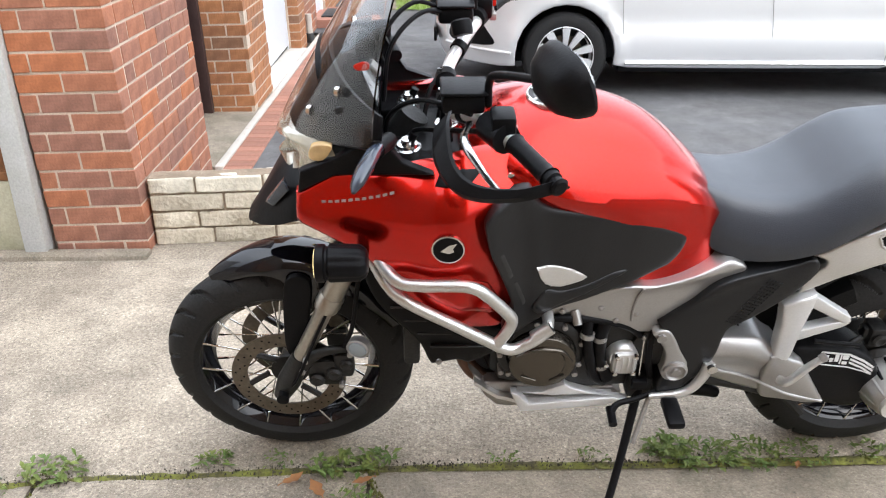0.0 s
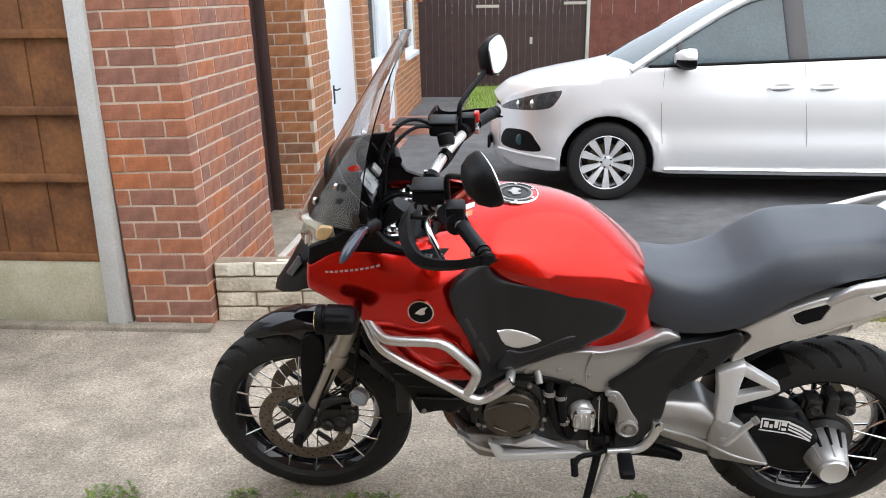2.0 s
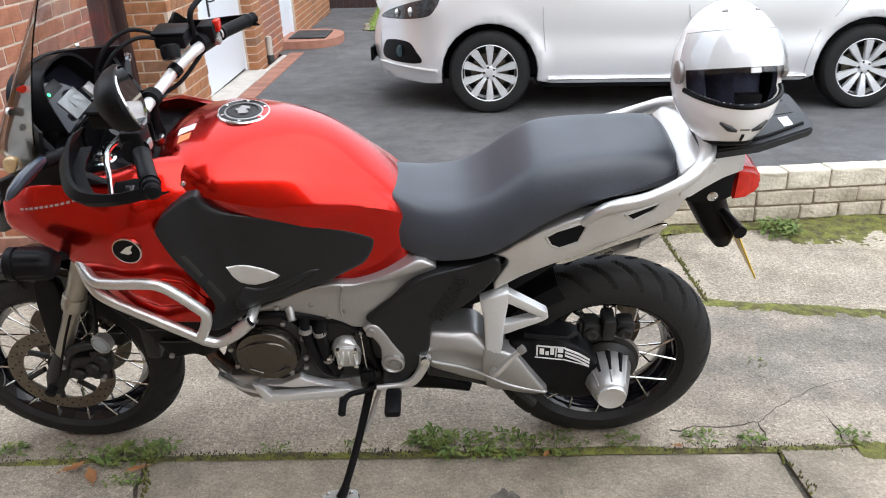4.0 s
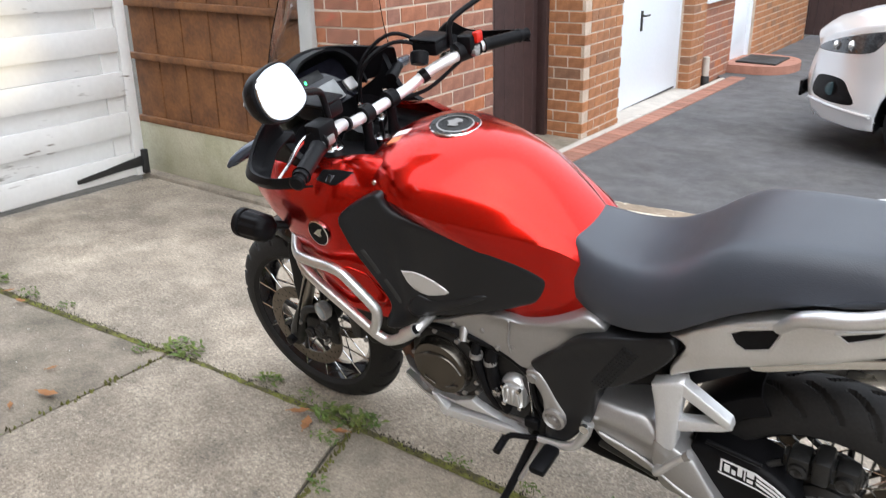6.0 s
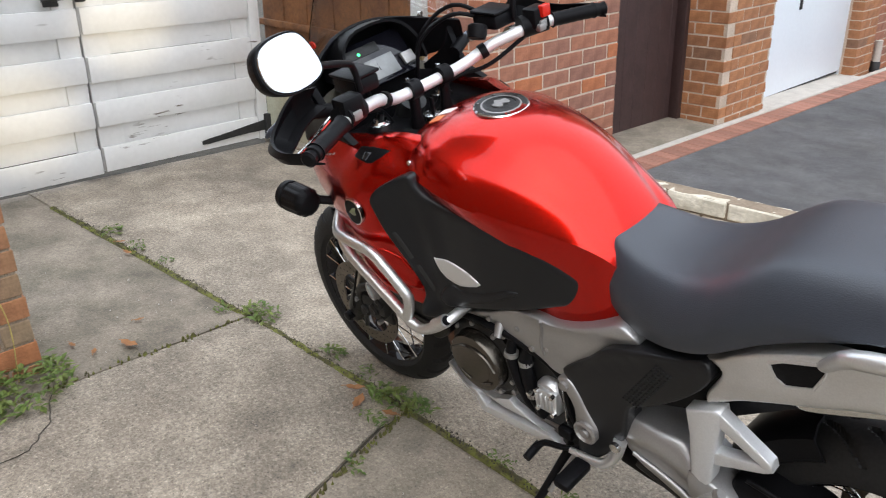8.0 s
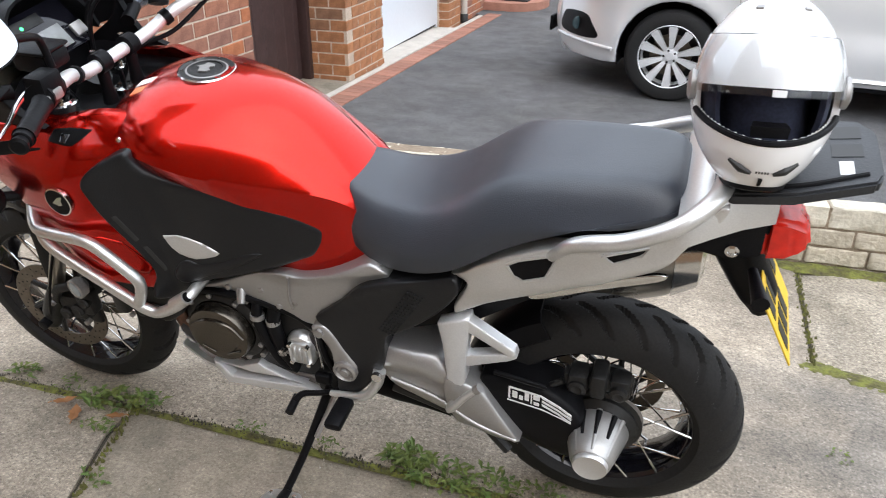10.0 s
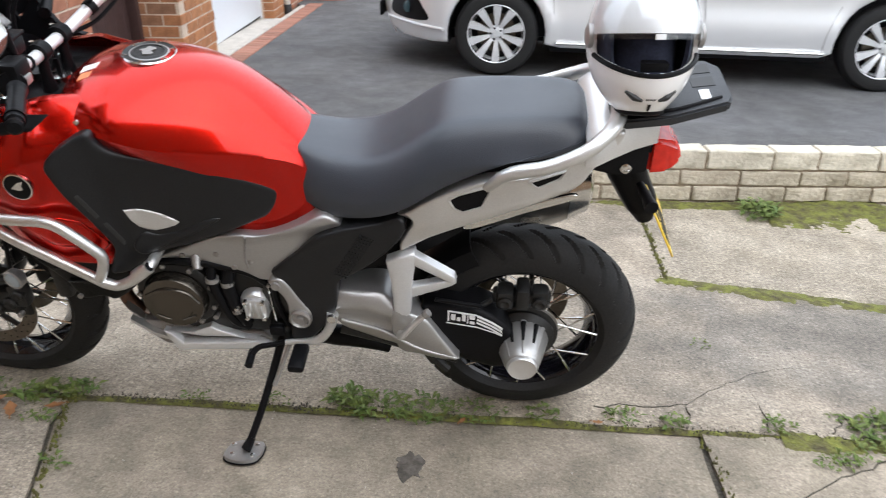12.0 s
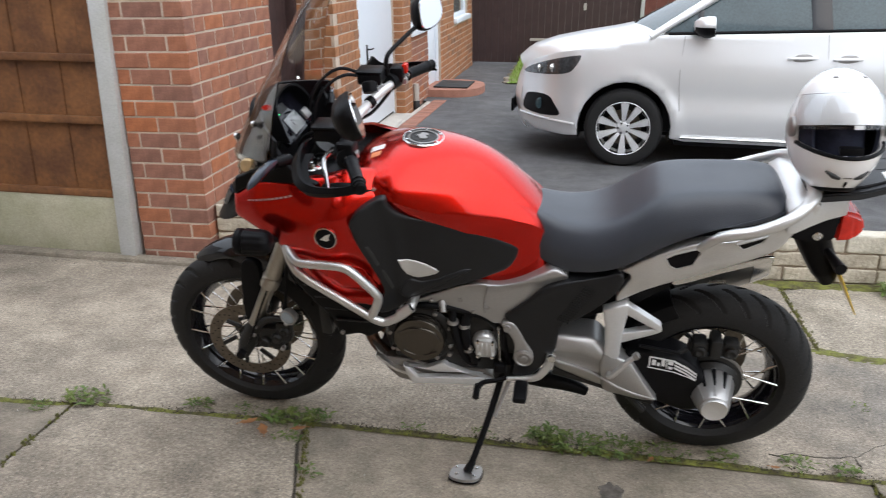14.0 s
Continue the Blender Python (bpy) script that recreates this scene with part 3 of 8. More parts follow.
for k in range(16):
    rr = random.Random(k)
    x, y = -0.86 + 0.05 * math.sin(k * 1.7), 9.65 + k * 0.165
    b = bmesh.new()
    bmesh.ops.create_icosphere(b, subdivisions=2, radius=1)
    for v in b.verts:
        v.co *= 0.85 + 0.3 * noise.noise(v.co * 1.3 + Vector((k, 0, 0)))
        v.co = Vector((x + v.co.x * rr.uniform(0.06, 0.1), y + v.co.y * 0.09, 0.01 + v.co.z * 0.04))
    solo("edging_stone", b, M_CONCRETE_B, "rounded pale edging stone beside the lawn", "stone", "lawn edging stones", m=DRIVE)


# ---------------------------------------------------------------- fences and gates
fence = thing("fence", "brown stained timber fence panel on a concrete gravel board", "fence", "", "structure", DRIVE)
part("gravel_board", cuboid(-3.76, -2.21, 1.35, 1.40, 0.0, 0.36, 0.006), M_GRAVEL_BOARD, fence, "green-stained grey concrete gravel board")
for k in range(12):
    x0 = -3.76 + k * 0.13
    part("board", cuboid(x0, x0 + 0.128, 1.385 - 0.006 * (k % 2), 1.405 - 0.006 * (k % 2), 0.36, 1.84, 0.002, 1), M_FENCE, fence, smooth=False)
for z in (0.365, 0.775, 1.105, 1.465, 1.79):
    part("rail", cuboid(-3.76, -2.21, 1.345, 1.378, z - 0.018, z + 0.022, 0.004), M_FENCE, fence)
solo("concrete_post", cuboid(-2.212, -2.112, 1.32, 1.42, 0.0, 1.9, 0.012), M_POST, "pale weathered concrete fence post beside the brick wall", "fence post", m=DRIVE)
solo("concrete_fillet", cuboid(-3.7, -1.66, 1.27, 1.36, -0.03, 0.022, 0.012), M_CONCRETE_B, "rough mortar fillet along the foot of the fence", "mortar", "", "structure", DRIVE)


def gate_leaf(y0, y1, hinged_far):
    """One leaf: broad boards with narrower ones set back between them."""
    g = thing("gate_leaf", "white painted timber gate leaf, flaking at the edges", "gate", "double gate leaves", "", DRIVE @ pose(-3.6, 0, 0, 0, 0, 2.5))
    a, b = (y0, y1 - 0.078) if hinged_far else (y0 + 0.078, y1)
    part("hinge_stile", cuboid(-0.03, 0.03, *((y1 - 0.075, y1) if hinged_far else (y0, y0 + 0.075)), 0.02, 1.78, 0.004), M_WHITE_PAINT, g)
    part("stile", cuboid(-0.03, 0.004, a, a + 0.15, 0.03, 1.76, 0.004), M_WHITE_PAINT, g)
    part("stile", cuboid(-0.03, 0.004, b - 0.12, b, 0.03, 1.76, 0.004), M_WHITE_PAINT, g)
    for k in range(7):
        z = 0.03 + 0.264 * k
        sag = 0.006 * math.sin(k * 2.1 + y0)
        part("board", cuboid(0.006, 0.030, a + 0.002, b - 0.002, z + sag, z + 0.148 + sag, 0.005), M_WHITE_PAINT, g)
        if k < 6:
            part("back_board", cuboid(-0.035, -0.012, a + 0.14, b - 0.11, z + 0.14, z + 0.27, 0.003), M_WHITE_PAINT, g)
    return g


leaf_a = gate_leaf(0.125, 1.27, True)
hinge = loft([[(0.031, y, z - h), (0.043, y, z - h), (0.043, y, z + h), (0.031, y, z + h)] for y, z, h in ((0.76, 0.082, 0.011), (0.80, 0.084, 0.015), (0.95, 0.096, 0.018), (1.10, 0.108, 0.025), (1.25, 0.116, 0.034))])
part("strap_hinge", hinge, M_IRON, leaf_a, "black iron strap hinge")
part("hinge_bracket", cuboid(0.03, 0.06, 1.235, 1.275, 0.03, 0.19, 0.004), M_IRON, leaf_a, "black iron hinge bracket")
# dark strip added behind the leaves to keep their gap dark
part("gap_backing", cuboid(-0.06, -0.036, 0.06, 0.18, 0.03, 1.76, 0.003), M_DARKWOOD, leaf_a)
leaf_b = gate_leaf(-1.06, 0.112, False)
part("bolt", tube([(0.05, -0.07, 1.02), (0.05, 0.17, 1.03)], 0.009), M_IRON, leaf_b, "black iron sliding bolt")
part("bolt_plate", cuboid(0.028, 0.046, -0.06, 0.02, 0.985, 1.055, 0.004), M_IRON, leaf_b)
part("staple", cuboid(0.028, 0.06, 0.11, 0.16, 1.0, 1.06, 0.006), M_IRON, leaf_a)

# dark doors and fences that close the neighbour's drive
far = thing("dark_doors", "dark brown timber double doors with pale strap hinges", "door", "", "structure", DRIVE)
for k in range(26):
    x0 = -1.95 + k * 0.122
    part("board", cuboid(x0, x0 + 0.119, 12.6, 12.63, 0.02, 2.3, 0.003, 1), M_DARKWOOD, far, smooth=False)
for x, z, w in ((-0.78, 1.62, 0.42), (-0.75, 0.42, 0.4), (0.8, 1.66, 0.4)):
    part("strap_hinge", cuboid(x, x + w, 12.585, 12.6, z, z + 0.05, 0.003), M_KERB, far, "pale strap hinge")
part("latch", cuboid(0.2, 0.25, 12.58, 12.6, 0.98, 1.1, 0.004), M_KERB, far, "small pale latch")
solo("door_post", cuboid(1.21, 1.27, 12.55, 12.62, 0, 2.3, 0.005), M_POST, "thin pale post beside the dark doors", "post", m=DRIVE)
side_fence = thing("fence", "red-brown timber fence behind the parked car", "fence", "", "structure", DRIVE)
for k in range(40):
    x0 = 1.28 + k * 0.2
    part("board", cuboid(x0, x0 + 0.195, 12.62 + 0.012 * (k % 2), 12.65 + 0.012 * (k % 2), 0.0, 2.1, 0.003, 1), M_FENCE_RED, side_fence, smooth=False)


# ---------------------------------------------------------------- houses
def wall_core(name, x0, x1, y0, y1, z0, z1, label, material=None):
    return solo(name, cuboid(x0, x1, y0, y1, z0, z1), material or M_MORTAR, label, "wall", "", "structure", smooth=False)


TOP = 2.6
w_pier = wall_core("wall_pier", -2.087, -1.6785, 1.3795, 2.51, -0.3, TOP, "red brick end wall with pale mortar joints")
w_gpier = wall_core("wall_garage_pier", -2.045, -1.6885, 3.8535, 4.555, -0.4, TOP, "orange brick pier beside the garage door")
w_side = wall_core("wall_garage_jamb", -2.1, -1.7285, 6.475, 6.878, -0.5, TOP, "orange brick jamb of the garage")
w_front = wall_core("wall_house", -2.1, -1.7585, 6.88, 8.02, -0.5, 0.79, "red brick wall below the hall window")
w_front2 = wall_core("wall_house_far", -2.1, -1.7585, 8.95, 10.12, -0.6, TOP, "orange brick house wall beside the front door")
w_front3 = wall_core("wall_house_end", -2.1, -1.7585, 10.12, 12.1, -0.6, 0.70, "orange brick house wall below a window")
w_front4 = wall_core("wall_house_corner", -2.1, -1.7585, 11.55, 12.1, 0.70, TOP, "orange brick corner of the house")
w_own = wall_core("wall_own", -2.2, -1.634, -7.0, -0.897, -0.3, 5.4, "weathered brick house wall beside the drive", M_MORTAR_OLD)
# added wall, never in view: blocks low sky and darkens the paint's reflections
solo("wall_south", cuboid(-1.6, 3.0, -5.2, -5.0, -0.5, 5.2), M_BRICK_OLD, "plain brick wall out of view, added to block sky and darken reflections", "wall", "", "structure", smooth=False)
solo("wall_upper", cuboid(-2.4, -1.8, 3.86, 12.1, 2.35, 5.4), M_BRICK_O, "orange brick upper wall of the neighbouring house", "wall", "", "structure", smooth=False)
solo("wall_back", cuboid(-2.6, -2.5, 1.6, 12.1, -0.5, 5.2), M_DARKWOOD, "dark inner wall behind the openings", "wall", "", "structure", smooth=False)

side_door = thing("door_1", "dark brown timber side door in a recess", "door", "", "structure")
for k in range(10):
    part("board", cuboid(-2.10, -2.065, 2.455 + k * 0.142, 2.455 + k * 0.142 + 0.139, -0.1, 2.3, 0.003, 1), M_DARKWOOD, side_door, smooth=False)
part("frame", cuboid(-2.07, -1.99, 3.80, 3.86, -0.1, 2.3, 0.004), M_DARKWOOD, side_door)

garage = thing("door_2", "plain white up-and-over garage door, closed", "garage door", "", "structure")
part("door_panel", cuboid(-1.90, -1.86, 4.585, 6.445, lie(-1.85, 5.5) + 0.03, 2.15, 0.004), M_WHITE_DOOR, garage)
part("frame", cuboid(-1.93, -1.855, 4.555, 4.59, -0.2, 2.2, 0.003), M_WHITE_DOOR, garage)
part("frame", cuboid(-1.93, -1.855, 6.44, 6.475, -0.2, 2.2, 0.003), M_WHITE_DOOR, garage)
part("seal", cuboid(-1.90, -1.865, 4.59, 6.44, lie(-1.85, 5.5) + 0.012, lie(-1.85, 5.5) + 0.03), M_IRON, garage, "black rubber bottom seal")
part("handle_plate", cuboid(-1.86, -1.85, 5.385, 5.425, 0.62, 0.80, 0.003), M_IRON, garage, "black handle plate")
part("handle", tube([(-1.85, 5.405, 0.755), (-1.815, 5.405, 0.755), (-1.81, 5.48, 0.757)], 0.008, smooth=False), M_IRON, garage, "black lever handle")


def window(y0, y1, z0, z1, name, label):
    w = thing(name, label, "window", "", "structure")
    for a, b, c, d in ((y0, y0 + 0.06, z0, z1), (y1 - 0.06, y1, z0, z1), (y0 + 0.06, y1 - 0.06, z0, z0 + 0.06), (y0 + 0.06, y1 - 0.06, z1 - 0.06, z1)):
        part("window_frame", cuboid(-1.86, -1.79, a, b, c, d, 0.006), M_WHITE_DOOR, w)
    part("pane", cuboid(-1.835, -1.825, y0 + 0.06, y1 - 0.06, z0 + 0.06, z1 - 0.06), M_WINDOW, w, "grey-green reflecting pane")
    part("window_sill", cuboid(-1.86, -1.70, y0 - 0.04, y1 + 0.04, z0 - 0.075, z0 - 0.002, 0.008), M_WHITE_DOOR, w, "white painted sill")
    return w


window(6.90, 7.98, 0.82, 2.1, "window_1", "white framed hall window with a grey-green pane")
window(10.14, 11.53, 0.74, 2.0, "window_2", "white framed window with dark panes")
front_door = thing("door_3", "white panelled front door, closed", "door", "", "structure")
part("door_panel", cuboid(-1.88, -1.83, 8.07, 8.90, -0.1, 2.05, 0.004), M_WHITE_DOOR, front_door)
part("frame", cuboid(-1.90, -1.79, 8.02, 8.08, -0.2, 2.1, 0.004), M_WHITE_DOOR, front_door)
part("frame", cuboid(-1.90, -1.79, 8.89, 8.95, -0.2, 2.1, 0.004), M_WHITE_DOOR, front_door)
part("sill", cuboid(-1.90, -1.68, 8.0, 8.97, -0.25, -0.08, 0.005), M_WHITE_DOOR, front_door, "white door sill")
part("moulding", cuboid(-1.83, -1.82, 8.2, 8.77, 0.15, 0.7, 0.006), M_WHITE_DOOR, front_door)
part("moulding", cuboid(-1.83, -1.82, 8.2, 8.77, 0.9, 1.8, 0.006), M_WHITE_DOOR, front_door)
part("letter_plate", cuboid(-1.83, -1.81, 8.33, 8.62, 0.76, 0.84, 0.003), M_ALLOY, front_door, "silver letter plate")
part("handle", tube([(-1.82, 8.15, 0.95), (-1.78, 8.15, 0.95), (-1.78, 8.27, 0.95)], 0.01, smooth=False), M_ALLOY, front_door, "silver lever handle")
pipe = thing("drain_pipe", "short grey drain pipe stub with a black foot", "pipe", m=pose(-1.70, 6.95, lie(-1.7, 6.95)))
part("pipe", lathe([(0.035, 0.0), (0.035, 0.30)], 16, m=pose(0, 0, 0, 90)), M_KERB, pipe)
part("collar", lathe([(0.045, 0.0), (0.045, 0.09), (0.038, 0.1)], 16, m=pose(0, 0, 0, 90)), M_IRON, pipe, "black collar")


# ---------------------------------------------------------------- the motorcycle (x towards its tail, y to its right, z up, before it leans)
LEAN = DRIVE @ pose(0, 0.02, 0, 12.8, 0, 0)
bike = thing("motorcycle", "candy red adventure touring motorcycle leaning on its side stand", "motorcycle", m=LEAN)
FRONT, REAR = Vector((-0.785, 0, 0.328)), Vector((0.777, 0, 0.318))


def ramp_of(points):
    xs, ys = zip(*points)
    return lambda x: float(np.interp(x, xs, ys))


def both(name, make, material, label="", parent=None):
    """The same part on the left (-1) and on the right (+1)."""
    return [part(name, make(s), material, parent or bike, label) for s in (-1, 1)]


# -- wheels
def tyre_bm(radius, width, rim, tread, grooves):
    prof = []
    for k in range(49):
        a = math.pi * (k / 48 - 0.5)
        yy = width / 2 * math.sin(a)
        crown = math.cos(a) ** 0.75 if math.cos(a) > 0 else 0
        prof.append((rim + (radius - rim) * crown, yy * (1.0 if crown > 0.12 else 0.9)))
    prof = [(rim - 0.006, -width * 0.36), *prof[1:-1], (rim - 0.006, width * 0.36)]
    seg = 480
    bm = lathe(prof, seg, close=True)
    bm.verts.ensure_lookup_table()
    for i, v in enumerate(bm.verts):
        r, k = divmod(i, seg)
        w = abs(r - 24)
        # curved grooves sweep from beside the crown to the shoulder
        if 2 <= w <= 16 and (k + w * tread * 0.45 - 0.05 * w * w + (grooves // 2 if r > 24 else 0)) % grooves < (4 if w < 14 else 3):
            v.co.x *= 1 - 0.03
            v.co.z *= 1 - 0.03
    return bm


def rim_bm(radius, width):
    w = width / 2
    prof = [(radius - 0.004, -w), (radius + 0.008, -w), (radius + 0.008, -w + 0.006), (radius - 0.012, -w + 0.008), (radius - 0.022, -w * 0.45), (radius - 0.030, 0),
            (radius - 0.022, w * 0.45), (radius - 0.012, w - 0.008), (radius + 0.008, w - 0.006), (radius + 0.008, w), (radius - 0.004, w), (radius - 0.026, w * 0.5),
            (radius - 0.036, 0), (radius - 0.026, -w * 0.5)]
    return lathe(prof, 96, close=True)


def wheel(name, centre, radius, width, rim, rim_w, hub_r, hub_w, count, tread, grooves):
    base = Matrix.Translation(centre)
    w = part(name, rim_bm(rim, rim_w), M_BLACK_GLOSS, bike, "gloss black wire-spoked wheel rim", at=base)
    part("tyre", tyre_bm(radius, width, rim, tread, grooves), M_TYRE, w, "black road tyre with slanted grooves")
    part("hub", lathe([(0.012, -hub_w), (hub_r, -hub_w), (hub_r, -hub_w + 0.012), (hub_r * 0.62, -hub_w * 0.6), (hub_r * 0.62, hub_w * 0.6), (hub_r, hub_w - 0.012), (hub_r, hub_w), (0.012, hub_w)], 32), M_DARKMETAL, w, "black hub")
    me = None
    for k in range(count):
        s = 1 if k % 2 else -1
        a = 2 * math.pi * k / count
        lead = radians(38) * (1 if (k // 2) % 2 else -1)
        p = Vector((hub_r * 0.95 * math.cos(a - lead), s * (hub_w - 0.006), hub_r * 0.95 * math.sin(a - lead)))
        q = Vector(((rim - 0.004) * math.cos(a), s * (rim_w / 2 - 0.003), (rim - 0.004) * math.sin(a)))
        tip = q + (p - q).normalized() * 0.045
        bm = tube([p, tip], 0.0021, 6, smooth=False)
        tube([tip, q], 0.0034, 6, smooth=False, bm=bm)
        part("spoke", bm, M_CHROME, w, "bright steel spoke" if k == 0 else "")
    return w


def disc(parent, y, r0, r1, name="brake_disc"):
    bm = lathe([(r0, -0.0025), (r1, -0.0025), (r1, 0.0025), (r0, 0.0025)], 72, close=True, m=Matrix.Translation((0, y, 0)))
    bmd = part(name, bm, M_DISC, parent, "drilled steel brake disc")
    holes = bmesh.new()
    for k in range(54):
        a = 2 * math.pi * k / 54
        rr = r0 + (r1 - r0) * (0.25 + 0.25 * (k % 3))
        s = -1 if y < 0 else 1
        lathe([(0.0001, 0), (0.0032, 0)], 6, bm=holes, m=Matrix.Translation((rr * math.cos(a), y + s * 0.0029, rr * math.sin(a))))
    part("drilling", holes, M_BLACK, parent)
    for k in range(6):
        a = 2 * math.pi * k / 6
        arm_bm = tube([(0.055 * math.cos(a), y * 0.86, 0.055 * math.sin(a)), (r0 * math.cos(a + 0.25), y, r0 * math.sin(a + 0.25))], 0.008, 6, smooth=False)
        part("carrier_arm", arm_bm, M_DARKMETAL, parent, "black disc carrier arm")
    return bmd


fw = wheel("front_wheel", FRONT, 0.329, 0.112, 0.241, 0.088, 0.05, 0.052, 32, 4, 20)
disc(fw, -0.072, 0.108, 0.150)
disc(fw, 0.072, 0.108, 0.150)
rw = wheel("rear_wheel", REAR, 0.322, 0.152, 0.216, 0.118, 0.075, 0.06, 32, 5, 20)
disc(rw, 0.088, 0.095, 0.138)

# -- fork, brakes and mudguard
AX = Vector((-0.28, 0, 0.62)).normalized()


def on_fork(y, z):
    return Vector((-0.785 + (z - 0.33) * 0.47, y, z))


for s in (-1, 1):
    leg = part("fork_leg", tube([on_fork(s * 0.102, 0.63), on_fork(s * 0.102, 0.995)], 0.0275, 20, smooth=False), M_GOLD, bike, "champagne fork tube")
    collar = tube([on_fork(s * 0.102, 0.592), on_fork(s * 0.102, 0.608), on_fork(s * 0.102, 0.612), on_fork(s * 0.102, 0.628), on_fork(s * 0.102, 0.634)], [0.030, 0.0325, 0.030, 0.0325, 0.029], 20, smooth=False)
    part("fork_collar", collar, M_GOLD, leg)
    part("stanchion", tube([on_fork(s * 0.102, 0.40), on_fork(s * 0.102, 0.60)], 0.0215, 18, smooth=False), M_GOLD, leg, "slimmer polished stanchion")
    shoe = tube([on_fork(s * 0.102, 0.43), on_fork(s * 0.102, 0.40), on_fork(s * 0.104, 0.345), on_fork(s * 0.104, 0.29)], [0.024, 0.028, 0.032, 0.022], 16, 4)
    part("axle_carrier", shoe, M_DARKMETAL, leg, "black axle carrier")
    part("axle_nut", lathe([(0.016, -0.012), (0.016, 0.010), (0.010, 0.012)], 12, m=Matrix.Translation((-0.792, s * 0.140, 0.318)) @ Matrix.Diagonal((1, s, 1, 1))), M_BLACK, leg)
    cap = lathe([(0.030, -0.012), (0.030, 0.004), (0.024, 0.006), (0.022, 0.012), (0.012, 0.013), (0.012, 0.022), (0.004, 0.023)], 24, m=Matrix.Translation(on_fork(s * 0.106, 1.034)) @ pose(0, 0, 0, 90, 0, 0) @ pose(0, 0, 0, 0, 0, 0))
    part("fork_cap", cap, M_CHROME, leg, "bright fork cap with a black adjuster")
    part("fork_adjuster", tube([on_fork(s * 0.106, 1.049), on_fork(s * 0.106, 1.068)], 0.009, 8, smooth=False), M_BLACK, leg)
    cal = bmesh.new()
    box(cal, -0.725, -0.635, s * 0.078, s * 0.126, 0.345, 0.43, 0.014)
    box(cal, -0.655, -0.605, s * 0.085, s * 0.130, 0.375, 0.455, 0.012)
    box(cal, -0.70, -0.64, s * 0.06, s * 0.085, 0.30, 0.37, 0.01)
    for x, z, r in ((-0.700, 0.372, 0.020), (-0.655, 0.392, 0.020), (-0.622, 0.425, 0.017)):
        lathe([(r, s * 0.10), (r, s * 0.134), (r * 0.7, s * 0.140), (r * 0.3, s * 0.136)], 20, bm=cal, m=Matrix.Translation((x, 0, z)))
    tube([(-0.735, s * 0.118, 0.40), (-0.70, s * 0.128, 0.455), (-0.655, s * 0.128, 0.475), (-0.615, s * 0.120, 0.47)], [0.012, 0.014, 0.012, 0.010], 10, 6, bm=cal)
    caliper = part("brake_caliper", cal, M_DARKMETAL, bike, "black brake caliper with round piston caps")
    for x, z in ((-0.735, 0.402), (-0.722, 0.440), (-0.61, 0.462), (-0.638, 0.352)):
        part("caliper_bolt", lathe([(0.008, s * 0.120), (0.008, s * 0.137), (0.004, s * 0.139)], 10, m=Matrix.Translation((x, 0, z))), M_GREYMETAL, caliper, "bright bolt")
    part("sensor_lead", tube([(-0.775, s * 0.125, 0.335), (-0.745, s * 0.140, 0.39), (-0.70, s * 0.135, 0.50), (-0.655, s * 0.125, 0.60), (-0.60, s * 0.11, 0.72)], 0.004, 6), M_BLACK, bike)
    part("brake_hose", tube([(-0.65, s * 0.11, 0.43), (-0.60, s * 0.135, 0.55), (-0.575, s * 0.13, 0.70), (-0.53, s * 0.10, 0.9)], 0.006, 8), M_BLACK, bike)
part("axle", lathe([(0.011, -0.13), (0.011, 0.13)], 12, m=Matrix.Translation(FRONT)), M_GREYMETAL, bike)
part("lower_yoke", cuboid(-0.60, -0.50, -0.14, 0.14, 0.885, 0.925, 0.012), M_DARKMETAL, bike)
part("upper_yoke", cuboid(-0.495, -0.34, -0.15, 0.15, 0.992, 1.022, 0.014), M_BLACK, bike, "black top yoke")
part("steering_stem", tube([(-0.55, 0, 0.88), (-0.44, 0, 1.06)], 0.035, 14, smooth=False), M_DARKMETAL, bike)


def mudguard():
    rings = []
    for k in range(23):
        u = k / 22
        a = radians(121 - 93 * u)
        r = 0.352 + 0.026 * math.sin(math.pi * min(1.0, u * 1.25)) - 0.02 * (1 - u) ** 4
        half = 0.066 * min(1.0, 0.25 + 2.4 * u) * (1 - 0.25 * max(0, u - 0.8) / 0.2)
        skirt = 0.036 + 0.115 * math.exp(-((u - 0.50) / 0.10) ** 2)
        ring = []
        outer = [(-half * 1.0, -skirt)]
        for q in range(-6, 7):
            b = math.pi / 2 * q / 6
            outer.append((half * math.sin(b), -0.030 + 0.042 * math.cos(b)))
        outer.append((half * 1.0, -skirt))
        for y, dr in outer + [(y * 0.92, dr - 0.006) for y, dr in reversed(outer)]:
            rr = r + dr
            ring.append((FRONT.x + rr * math.cos(a), y, FRONT.z + rr * math.sin(a)))
        rings.append(ring)
    return loft(rings)


part("front_mudguard", mudguard(), M_BLACK_GLOSS, bike, "gloss black front mudguard")
both("mudguard_stay", lambda s: panel([(-0.755, 0.66), (-0.70, 0.66), (-0.705, 0.56), (-0.735, 0.44), (-0.775, 0.42), (-0.775, 0.52)], lambda x, z: 0.085, 0.012, 0.004, side=s), M_BLACK)

# -- red fairing
FAIR = ramp_of([(-0.76, 0.125), (-0.72, 0.160), (-0.685, 0.188), (-0.6, 0.228), (-0.5, 0.260), (-0.40, 0.284), (-0.345, 0.286), (-0.30, 0.262), (-0.22, 0.225)])


